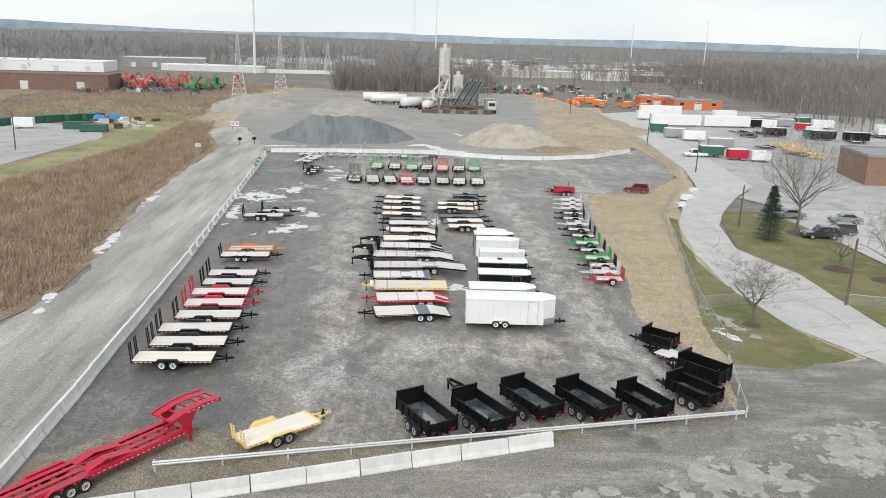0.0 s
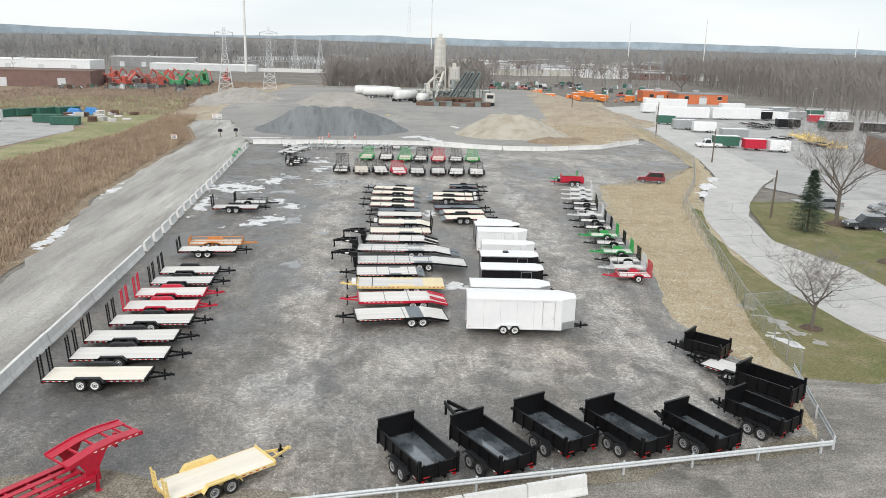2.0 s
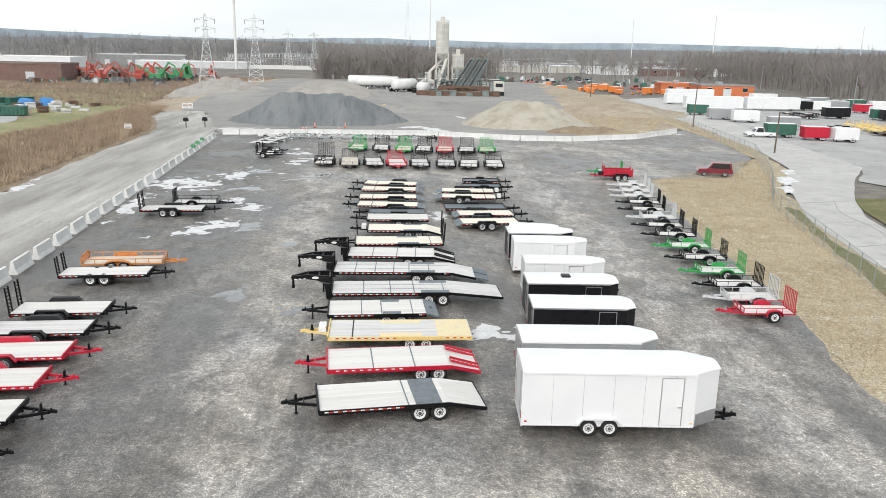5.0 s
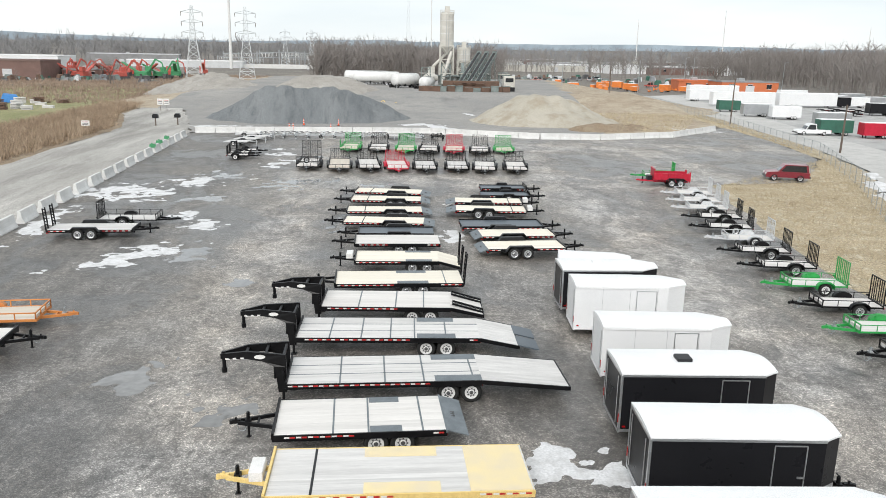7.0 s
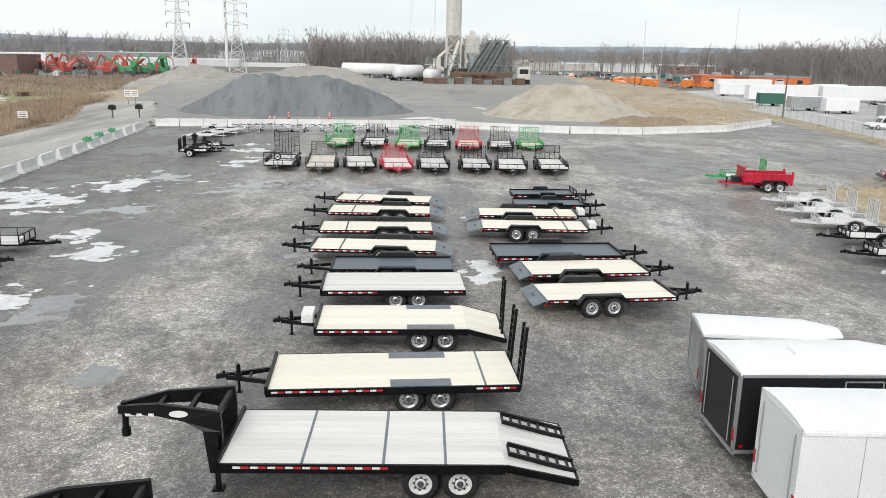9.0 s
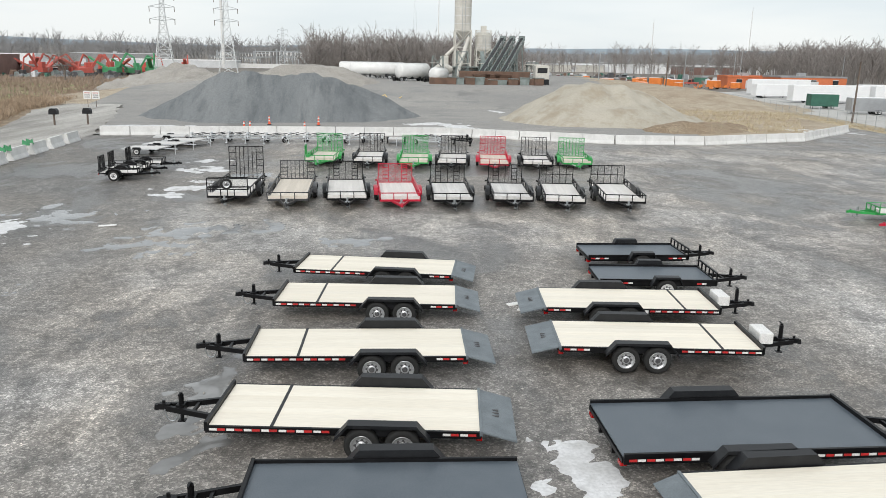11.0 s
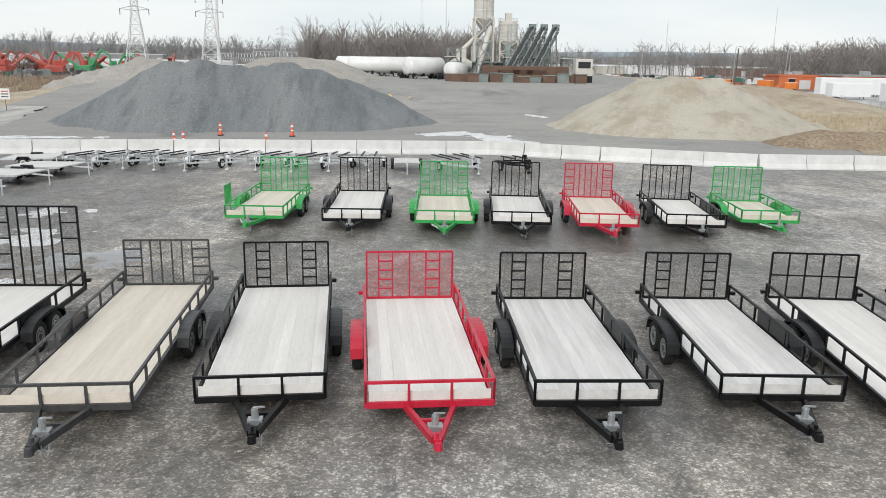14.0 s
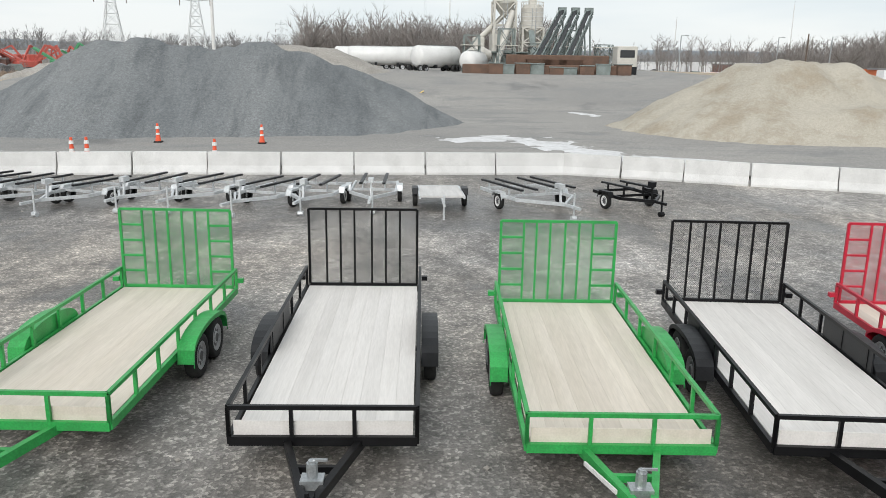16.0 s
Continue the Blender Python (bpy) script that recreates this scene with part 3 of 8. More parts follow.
terrace()
sheet("ground_field", [(-33, 30), (-33, 67), (-31, 78), (-33, 97), (-36, 114), (-37, 138), (-38, 183), (-46, 210), (-49, 248), (-45, 330), (-40, 420), (-140, 470), (-260, 420), (-260, 30)], -0.06, "field_ground", "field of dead golden reeds and weeds beside the dirt road", "field", 1.5, 4)
sheet("ground_verge", [(-61, 60), (-62, 147), (-56.5, 186), (-58, 225), (-61, 265), (-66, 300), (-90, 312), (-118, 300), (-122, 262), (-76, 224), (-68, 203), (-68, 161), (-74, 100), (-84, 60)], -0.035, "verge", "mown dull green and straw-coloured verge", "grass", 1.2, 4)
sheet("ground_yard_far", [(-72, 150), (-68, 195), (-76, 218), (-120, 235), (-220, 220), (-220, 90), (-80, 90)], -0.02, "asphalt_yard", "pale gravel storage yard with skips", "yard", 0.5, 4)
sheet("road_dirt", [(-21.5, 10), (-21.3, 60), (-22.6, 92), (-24, 130), (-26.5, 178), (-32, 200), (-40, 230), (-46, 252), (-49, 248), (-46, 210), (-38, 183), (-37, 138), (-36, 114), (-33, 97), (-31, 78), (-33, 67), (-36, 30), (-38, 10)], -0.005, "dirt_road", "pale grey-brown unpaved road with wheel tracks", "road", 0.8, 2.5)
sheet("ground_lot", [(-21.4, 38), (-21.3, 60), (-22.6, 92), (-24, 130), (-26.2, 176), (-8, 179), (11, 180), (24, 174), (36, 174), (50, 180), (64, 195), (62, 172), (58, 152), (46, 133), (35, 131), (29, 101), (27, 82), (24, 69), (26, 60), (25, 48.5), (10, 45.5), (-14, 40.5)], 0.0, "gravel_lot", "dark wet gravel lot with puddles and tyre tracks", "gravel lot", 0.5, 2)
sheet("ground_apron", [(-21.4, 38), (-14, 40.5), (10, 45.5), (25, 48.5), (28.2, 57.5), (34, 57), (42, 59.5), (60, 45), (60, 0), (-22, 0)], -0.01, "mud_apron", "muddy gravel apron with melting slush", "ground", 0.6, 2)
sheet("ground_dry_strip", [(25, 48.5), (26, 60), (24, 69), (27, 82), (29, 101), (35, 131), (46, 133), (58, 152), (62, 172), (64, 195), (66, 215), (79, 320), (84, 320), (72, 213), (64, 163), (58, 142), (43.5, 114), (32, 72), (28, 57)], -0.015, "dry_grass", "strip of trampled straw-coloured dead grass", "grass", 0.8, 2)
sheet("ground_bank", [(38, 180), (50, 184), (64, 198), (66, 215), (79, 320), (60, 330), (52, 270), (46, 215)], 0.02, "bank_soil", "bare tan earth bank with thin dead grass", "grass", 1.5, 3)
sheet("ground_underlay", [(22, 47), (26, 40), (40, 50), (45, 110), (90, 330), (60, 330), (36, 176), (20, 100)], -0.05, "dry_grass", "dead grass and soil under the edges of the lot", "grass", 0.5, 4)
sheet("ground_plant_yard", [(-26.2, 177.5), (-8, 180.5), (11, 181.5), (24, 175.5), (38, 178), (46, 215), (52, 270), (62, 345), (40, 350), (-30, 345), (-46, 285), (-46, 252), (-40, 230), (-32, 200)], -0.012, "plant_yard", "packed grey aggregate yard round the stockpiles", "yard", 0.8, 3)
sheet("ground_lawn", [(43.2, 114), (33, 78), (29.5, 66), (28.4, 57.5), (33, 56.5), (40, 59.2), (38.2, 65), (37.2, 76), (37.5, 86), (40, 100), (44, 112)], 0.0, "lawn", "patchy green and tan winter lawn beside the fence", "lawn", 0.35, 1.5)
sheet("ground_lawn_far", [(51, 113), (54, 119), (61, 119), (62, 108), (61, 88), (62, 60), (62, 40), (50, 56), (47, 66), (48, 84), (45.5, 95)], 0.0, "lawn", "tan winter lawn with mulch rings", "lawn", 0.3, 1.5)
sheet("road_paved", [(80, 300), (72, 213), (64, 163), (58.5, 142), (48, 121), (42.5, 108), (38.9, 92), (37, 76), (38, 66), (42, 57), (60, 42), (62, 48), (50, 57), (47, 66), (48, 84), (45.5, 95), (49, 109), (54, 119), (62, 132), (70, 143), (78, 190), (90, 250), (99, 314)], -0.004, "concrete_road", "pale grey concrete drive with cracked joints", "road", 0.15, 2)
sheet("ground_yard_right", [(62, 131), (70, 143), (78, 190), (90, 250), (99, 314), (120, 335), (175, 330), (215, 300), (215, 200), (130, 140), (96, 120), (66, 120)], -0.018, "asphalt_yard", "worn grey asphalt yard packed with parked trailers", "yard", 0.4, 3)
sheet("ground_parking", [(61, 121), (90, 121), (120, 140), (130, 120), (120, 60), (64, 60), (61.5, 88), (62, 104)], -0.008, "concrete_road", "pale parking lot beside the lawn", "parking lot", 0.2, 2)
sheet("ground_rail_strip", [(-20.6, 37.6), (-14, 39.6), (10, 45.2), (25, 48.2), (25, 50.0), (17, 47.6), (8, 46.4), (-2, 44.6), (-8, 45.2), (-12, 47.4), (-17, 46.5), (-20.4, 43)], 0.008, "weedy_gravel", "trampled brown weeds and gravel along the guard rail", "ground", 1.0, 1.2)


# ---------------------------------------------------------------- barriers, guard rail, fences
JERSEY = [(-0.3, 0), (0.3, 0), (0.3, 0.08), (0.17, 0.32), (0.09, 0.82), (-0.09, 0.82), (-0.17, 0.32), (-0.3, 0.08)]


def barrier_mesh(length):
    g = Geo()
    k, n, c = 0, 8, 0.03
    for y, s in ((0, 0.96), (c, 1), (length - c, 1), (length, 0.96)):
        g.v += [(x * s, y, z * (1 if s == 1 else 0.985)) for x, z in JERSEY]
    for r in range(3):
        for i in range(n):
            j = (i + 1) % n
            g.f.append((r * n + i, r * n + j, (r + 1) * n + j, (r + 1) * n + i))
    g.f += [tuple(range(n)), tuple(range(3 * n, 4 * n))]
    return g.mesh("barrier", "concrete")


BARRIER = barrier_mesh(2.94)


def barrier_line(points, label, gap=0.06, skip=0.0):
    """Concrete barrier units end to end along a line of points."""
    rng = random.Random(7)
    for a, b in zip(points, points[1:]):
        a, b = Vector(a), Vector(b)
        n = max(1, round((b - a).length / (3.0 + skip)))
        d = (b - a) / n
        turn = math.degrees(math.atan2(-d.x, d.y))
        for i in range(n):
            p = a + d * i
            ob = part("barrier", BARRIER, "concrete")
            ob.matrix_basis = pose(p.x + rng.uniform(-0.03, 0.03), p.y, 0, 0, 0, turn + rng.uniform(-0.7, 0.7)) @ Matrix.Diagonal((1.12, (d.length - gap - skip) / 2.94, 1.1, 1))
            tagged(ob, label, "barrier", "concrete barriers")


barrier_line([(-21.1, 20), (-21.3, 52), (-22.1, 88)], "pale concrete road barrier beside the dirt road")
barrier_line([(-22.2, 89), (-23.6, 124), (-25.6, 172)], "pale concrete road barrier spaced along the dirt road", 0.1, 1.0)
barrier_line([(-25.2, 176), (-8, 177.9), (10, 178.6), (17, 175.6), (26, 172.2), (35, 172), (48, 177), (60, 189)], "weathered pale concrete barrier at the back of the lot")
barrier_line([(-24, 35.2), (-10.3, 39.0), (10.9, 44.7)], "pale concrete road barrier in front of the guard rail")

WBEAM = [(0.0, 0.0), (0.05, 0.03), (0.08, 0.08), (0.05, 0.13), (0.01, 0.155), (0.05, 0.18), (0.08, 0.23), (0.05, 0.28), (0.0, 0.31)]


def guard_rail(a, b, label):
    a, b = Vector(a), Vector(b)
    d = b - a
    L = d.length
    t = thing("guard_rail", label, "guard rail", pose(a.x, a.y, 0, 0, 0, math.degrees(math.atan2(d.y, d.x))))
    g = Geo()
    for s in (0, 0.012):
        for x in (0, L):
            g.v += [(x, -0.07 - y + s, 0.42 + z) for y, z in WBEAM]
    m = len(WBEAM)
    for o in (0, 2 * m):
        for i in range(m - 1):
            g.f.append((o + i, o + i + 1, o + m + i + 1, o + m + i))
    part("rail", g, "galvanized", t, smooth=True)
    pm = Geo().box(-0.05, 0.05, -0.06, 0.06, -0.3, 0.78).mesh("post", "galvanized")
    for i in range(int(L / 3.8) + 1):
        part("post", pm, "galvanized", t, m=pose(min(L - 0.1, 0.1 + i * 3.8), 0, 0))


guard_rail((-13.2, 41.8), (25.0, 48.0), "long galvanized steel guard rail along the lot front")
guard_rail((25.3, 48.2), (28.3, 58.4), "galvanized guard rail turning up the lot side")


def fence(points, h, label, spacing=3.0, material="chain_link"):
    """Chain-link fence: posts, a top rail and netting between."""
    a0 = Vector(points[0])
    t = thing("chain_link_fence", label, "fence", pose(a0.x, a0.y, 0))
    pm = Geo().tube((0, 0, -0.2), (0, 0, h + 0.04), 0.035, n=6).mesh("post", "pipe_steel")
    for a, b in zip(points, points[1:]):
        a, b = Vector(a) - a0, Vector(b) - a0
        n = max(1, round((b - a).length / spacing))
        for i in range(n):
            part("post", pm, "pipe_steel", t, m=pose(*a.lerp(b, i / n), 0))
        u = Vector((*(b - a).normalized(), 0))
        part("top_rail", Geo().tube((*a, h), (*b, h), 0.025, n=6), "pipe_steel", t)
        panel("netting", (*a, 0.03), u, (0, 0, 1), (b - a).length, h - 0.05, material, t)


fence([(28.4, 57.5), (31.1, 71.7), (36.2, 91), (42.0, 113.8), (50, 130), (59.7, 154.9), (66.7, 198.2), (79, 300)], 1.8, "galvanized chain-link fence between lot and drive")
fence([(31.1, 71.7), (44, 74.5)], 1.2, "low wire fence across the lawn", 4)
fence([(47, 72.9), (58, 69)], 1.2, "low wire fence across the far lawn", 4)

# ---------------------------------------------------------------- trailer pieces
CACHE = {}


def cached(key, make):
    if key not in CACHE:
        CACHE[key] = make()
    return CACHE[key]


def wheel(parent, x, y, side, r=0.37, w=0.22, rim="rim_silver", z=None):
    """A wheel: hub, with tyre and rim under it. side is +1 for the left flank, -1 for the right."""
    def hub():
        g = Geo()
        k, n = 0, 32
        rings = ((0.0, 0.42, 0), (0.07, 0.42, 0), (0.075, 0.3, 0), (0.27 * r, 0.31, 0), (0.4 * r, 0.31, 0.1), (0.4 * r, 0.2, 0.1), (0.1, 0.0, 0))
        for rad, o, tooth in rings:
            for i in range(n):
                a = 2 * math.pi * i / n
                q = rad * (1 + (tooth if i % 4 < 2 else -tooth * 1.6))
                g.v.append((q * math.cos(a), side * w * o, q * math.sin(a)))
        for k in range(len(rings) - 1):
            for i in range(n):
                j = (i + 1) % n
                g.f.append((k * n + i, k * n + j, (k + 1) * n + j, (k + 1) * n + i))
        return g.mesh("wheel", "hub_dark")

    def tyre():
        h = w / 2
        return Geo().lathe([(r * 0.62, -h * 0.8), (r * 0.8, -h), (r * 0.95, -h * 0.9), (r, -h * 0.55), (r, h * 0.55), (r * 0.95, h * 0.9), (r * 0.8, h), (r * 0.62, h * 0.8)], (0, 0, 0), n=22).mesh("tyre", "rubber", True)

    def rm():
        h = side * w / 2
        return Geo().lathe([(r * 0.64, h * 0.82), (r * 0.6, h * 0.9), (r * 0.55, h * 0.55), (r * 0.3, h * 0.6), (r * 0.24, h * 0.8), (0.0, h * 0.82)], (0, 0, 0), n=20).mesh("rim", rim, True)

    hb = part("wheel", cached(("hub", side, r, w), hub), "hub_dark", parent, m=pose(x, y, r if z is None else z))
    part("tyre", cached(("tyre", r, w), tyre), "rubber", hb)
    part("rim", cached(("rim", side, r, w, rim), rm), rim, hb)


def fender(parent, x, y0, y1, half, z0, z1, material, name="fender", arched=False):
    """A fender pressed from one sheet: sloped or arched top, outer lip and inner apron."""
    prof = [(-half, z0), (-half * 0.72, z1), (half * 0.72, z1), (half, z0)]
    if arched:
        prof = [(-half * math.cos(math.pi * k / 12), z0 + (z1 - z0) * math.sin(math.pi * k / 12) ** 0.55) for k in range(13)]
    yi, yo = (y0, y1) if abs(y1) > abs(y0) else (y1, y0)
    t = 0.012 if yo > yi else -0.012
    g = Geo()
    for dx, z in prof:
        zb = min(z0, z) - 0.02
        g.v += [(x + dx, y, q) for y, q in ((yi, z), (yo, z), (yo, z - 0.07), (yo - t, z - 0.07), (yo - t, z - 0.012), (yi + t, z - 0.012), (yi + t, zb), (yi, zb))]
    for r in range(len(prof) - 1):
        for i in range(8):
            j = (i + 1) % 8
            g.f.append((r * 8 + i, r * 8 + j, r * 8 + 8 + j, r * 8 + 8 + i))
    last = 8 * (len(prof) - 1)
    g.f += [tuple(range(8)), tuple(last + i for i in range(8))]
    return part(name, g, material, parent)


def tongue(t, x0, half, z, length, frame, jack=0.55, toolbox="", jack_mat=""):
    """A-frame tongue with coupler, jack and safety chain, from the deck's front edge forward."""
    xe = x0 + length
    part("tongue", Geo().beam((x0 - 0.3, half, z), (xe, 0.05, z), 0.08, 0.12).beam((x0 - 0.3, -half, z), (xe, -0.05, z), 0.08, 0.12).beam((x0 + length * 0.45, -half * 0.5, z), (x0 + length * 0.45, half * 0.5, z), 0.06, 0.08), frame, t)
    part("coupler", Geo().box(xe - 0.1, xe + 0.16, -0.06, 0.06, z - 0.04, z + 0.09).tube((xe + 0.2, 0, z - 0.05), (xe + 0.2, 0, z + 0.07), 0.075, 0.055, 10).box(xe + 0.02, xe + 0.08, -0.02, 0.02, z + 0.09, z + 0.16), frame, t)
    xj = x0 + length * 0.72
    jack *= 0.7
    part("jack", Geo().tube((xj, 0, 0.22), (xj, 0, z + jack), 0.04, n=8).tube((xj, 0, z - 0.12), (xj, 0, z + jack * 0.9), 0.06, n=8).box(xj - 0.08, xj + 0.08, -0.07, 0.07, 0.2, 0.225).box(xj - 0.09, xj + 0.09, -0.12, 0.12, z - 0.05, z + 0.1).beam((xj, 0, z + jack), (xj, 0.16, z + jack), 0.025), jack_mat or (frame if frame in ("black_paint", "galvanized") else "black_paint"), t)
    g = Geo()
    for k in range(10):
        a, b = math.pi * k / 10, math.pi * (k + 1) / 10
        g.tube((xe - 0.15 - 0.15 * math.cos(a), 0.1, z - 0.28 * math.sin(a)), (xe - 0.15 - 0.15 * math.cos(b), 0.1, z - 0.28 * math.sin(b)), 0.012, n=4, caps=False)
    part("safety_chain", g, "pipe_steel", t)
    if toolbox:
        part("toolbox", Geo().cbox(x0 + 0.12, x0 + 0.5, -0.42, 0.42, z + 0.06, z + 0.36, 0.02), toolbox, t)


def tape(t, x0, x1, y, z, side):
    """Red and white reflective blocks along a flank."""
    r, w = Geo(), Geo()
    x = x0 + 0.1
    while x < x1 - 0.4:
        for k, g in ((0, r), (0.17, w)):
            g.box(x + k, x + k + 0.16, y, y + side * 0.004, z - 0.026, z + 0.026)
        x += 0.36
    part("reflective_strip", r, "tape_red", t, "red reflective strip")
    part("reflective_strip", w, "tape_white", t, "white reflective strip")


def planks(t, x0, x1, W, z, material, n=7, thick=0.04, z1=None):
    """Deck boards along the trailer, each its own piece."""
    w = W / n
    me = cached(("plank", round(x1 - x0, 3), round(w, 4), material, None if z1 is None else round(z1 - z, 3)),
                lambda: Geo().hexa([(0, 0.0008, -thick), (x1 - x0, 0.0008, -thick + (0 if z1 is None else z1 - z)), (x1 - x0, w - 0.0008, -thick + (0 if z1 is None else z1 - z)), (0, w - 0.0008, -thick),
                                    (0, 0.0008, 0), (x1 - x0, 0.0008, 0 if z1 is None else z1 - z), (x1 - x0, w - 0.0008, 0 if z1 is None else z1 - z), (0, w - 0.0008, 0)]).mesh("plank", material))
    for i in range(n):
        part("plank", me, material, t, m=pose(x0, -W / 2 + i * w, z))


def ramp_up(t, x, y, z, h, w, frame, lean=0.12):
    """A loading ramp standing on end: two stiles and cross cleats."""
    g = Geo()
    for s in (-w / 2, w / 2):
        g.beam((x, y + s, z - 0.2), (x - lean, y + s, z + h), 0.05, 0.08)
    n = max(4, int(h / 0.19))
    for i in range(n):
        k = (i + 0.5) / n
        g.beam((x - lean * k, y - w / 2, z + h * k), (x - lean * k, y + w / 2, z + h * k), 0.04, 0.05)
    part("ramp", g, frame, t)


def flat_trailer(label, L, W=2.08, dz=0.64, frame="black_paint", deck="plank_new", fenders="satin_black", tail="plate", tail_len=0.75, neck="bumper",
                 tong=1.2, wx=-0.45, rim="rim_silver", boards=7, split=0.24, toolbox="", group="flatbed trailers", cross=(), steel_zone=None, jack=0.5, name="flatbed_trailer", rail=0.09, ramp_h=1.25, tail_mat=None, axles=2, front_rail=0.0):
    """A flatbed or equipment trailer; x points to the hitch, the origin lies on the ground under the deck's middle."""
    t = thing(name, label, "trailer", None, group)
    xf, xr = L / 2, -L / 2
    xb = xr + (tail_len if tail in ("plate", "dove", "dove_ramps", "bent") else 0)
    fh = 0.15 if fenders else 0.2
    g = Geo()
    for s in (-1, 1):
        g.beam((xb, s * (W / 2 + 0.03), dz - fh / 2), (xf, s * (W / 2 + 0.03), dz - fh / 2), 0.06, fh)
        g.beam((xb, s * 0.45, dz - 0.24), (xf, s * 0.45, dz - 0.24), 0.08, 0.16)
    n = int(L / 0.9)
    for i in range(n + 1):
        x = xb + (xf - xb) * i / n
        g.beam((x, -W / 2, dz - 0.1), (x, W / 2, dz - 0.1), 0.05, 0.08)
    part("chassis", g, frame, t)
    part("headboard", Geo().box(xf - 0.05, xf + 0.02, -W / 2 - 0.06, W / 2 + 0.06, dz - 0.12, dz + rail), frame, t)
    if deck == "steel_deck":
        part("deck_plate", Geo().box(xb, xf - 0.05, -W / 2, W / 2, dz - 0.03, dz), deck, t, "blue-grey painted steel deck")
        for s in (-1, 1):
            part("side_lip", Geo().box(xb, xf, s * W / 2, s * (W / 2 + 0.06), dz - 0.02, dz + 0.07), frame, t)
    elif steel_zone:
        planks(t, xb, xf - 0.06, W, dz, deck, boards)
        for k, (a, b, ya, yb) in enumerate(steel_zone):
            part("tread_plate", Geo().box(a, b, ya, yb, dz + 0.002, dz + 0.01), tail_mat or "tail_plate", t, "steel tread plate")
    else:
        planks(t, xb, xf - 0.06, W, dz, deck, boards)
    if boards == 3:
        for k in (-1, 1):
            part("deck_strip", Geo().box(xb, xf - 0.06, k * W / 6 - 0.022, k * W / 6 + 0.022, dz - 0.02, dz + 0.006), "tail_plate", t, "dark steel strip along the deck")
    if split:
        xs = xf - (xf - xb) * split
        part("deck_divider", Geo().box(xs - 0.035, xs + 0.035, -W / 2, W / 2, dz - 0.02, dz + 0.008), "satin_black", t)
    for cx in cross:
        part("deck_divider", Geo().box(cx - 0.03, cx + 0.03, -W / 2, W / 2, dz - 0.02, dz + 0.006), "tail_plate", t)
    tm = tail_mat or "tail_plate"
    if tail == "plate":
        part("tail_plate", Geo().plate((xb, -W / 2 - 0.03, dz), (xb, W / 2 + 0.03, dz), (xr, W / 2 + 0.03, dz - 0.2), (xr, -W / 2 - 0.03, dz - 0.2), 0.03), tm, t, "grey steel tail plate")
        g = Geo()
        for s in (-0.14, 0, 0.14):
            for q in (0.0,):
                zz = dz - 0.2 * 0.45 + 0.006
                g.box(xb - tail_len * 0.55, xb - tail_len * 0.35, s + q * W * 0.55 - 0.022, s + q * W * 0.55 + 0.022, zz - 0.02, zz + 0.012)
        part("grip_slot", g, "hub_dark", t)
        part("tail_beam", Geo().beam((xb, -W / 2 - 0.08, dz - 0.03), (xb, W / 2 + 0.08, dz - 0.03), 0.06, 0.09), tm, t)
    if tail in ("dove", "dove_ramps", "bent"):
        drop = 0.32
        planks(t, xr, xb, W, dz - drop, deck, boards, z1=dz)
        g = Geo()
        for s in (-1, 1):
            g.beam((xr, s * (W / 2 + 0.03), dz - drop - 0.07), (xb, s * (W / 2 + 0.03), dz - 0.07), 0.06, 0.15)
        part("dovetail_rail", g, frame, t)
        part("tail_bar", Geo().box(xr - 0.06, xr, -W / 2 - 0.06, W / 2 + 0.06, dz - drop - 0.14, dz - drop + 0.005), frame, t)
    if tail == "dove_ramps":
        for s in (-1, 1):
            g = Geo()
            for q in (-0.22, 0.22):
                g.beam((xr - 0.05, s * W * 0.3 + q, dz - 0.3), (xb - 0.1, s * W * 0.3 + q, dz + 0.1), 0.06, 0.09)
            for k in range(7):
                f = (k + 0.5) / 7
                x = xr + (xb - xr) * f
                g.beam((x, s * W * 0.3 - 0.22, dz - 0.3 + 0.4 * f), (x, s * W * 0.3 + 0.22, dz - 0.3 + 0.4 * f), 0.05, 0.06)
            part("ramp", g, frame, t)
    if tail == "bent":
        for s in (-1, 1):
            part("ramp_plate", Geo().plate((xr, s * W * 0.27 - 0.56, dz - 0.3), (xr, s * W * 0.27 + 0.56, dz - 0.3), (xr - 0.9, s * W * 0.27 + 0.56, dz - 0.5), (xr - 0.9, s * W * 0.27 - 0.56, dz - 0.5), 0.05), "steel_deck", t, "dark steel flip-over ramp")
    if tail in ("ramps_up", "dove_up"):
        for s in (-1, 1):
            ramp_up(t, xr - 0.06, s * W * 0.32, dz, ramp_h, 0.42, frame)
        part("tail_bar", Geo().box(xr - 0.04, xr, -W / 2 - 0.06, W / 2 + 0.06, dz - 0.16, dz + 0.005), frame, t)
    pitch = 0.84
    r = 0.37 if fenders else 0.39
    for s in (-1, 1):
        y = s * (W / 2 + 0.19) if fenders else s * (W / 2 - 0.16)
        for k in (-0.5, 0.5) if axles == 2 else (0.0,):
            wheel(t, wx + k * pitch, y, s, r, 0.22, rim)
        if fenders:
            fender(t, wx, s * (W / 2 + 0.06), s * (W / 2 + 0.33), 0.98 if axles == 2 else 0.58, dz - 0.1, dz + 0.22, fenders)
        tape(t, xb, wx - 1.0, s * (W / 2 + 0.062), dz - 0.07, s)
        tape(t, wx + 1.0, xf, s * (W / 2 + 0.062), dz - 0.07, s)
        part("tail_light", Geo().box(xb - 0.03, xb + 0.1, s * W * 0.44 - 0.09, s * W * 0.44 + 0.09, dz - 0.24, dz - 0.16), "lamp_red", t)
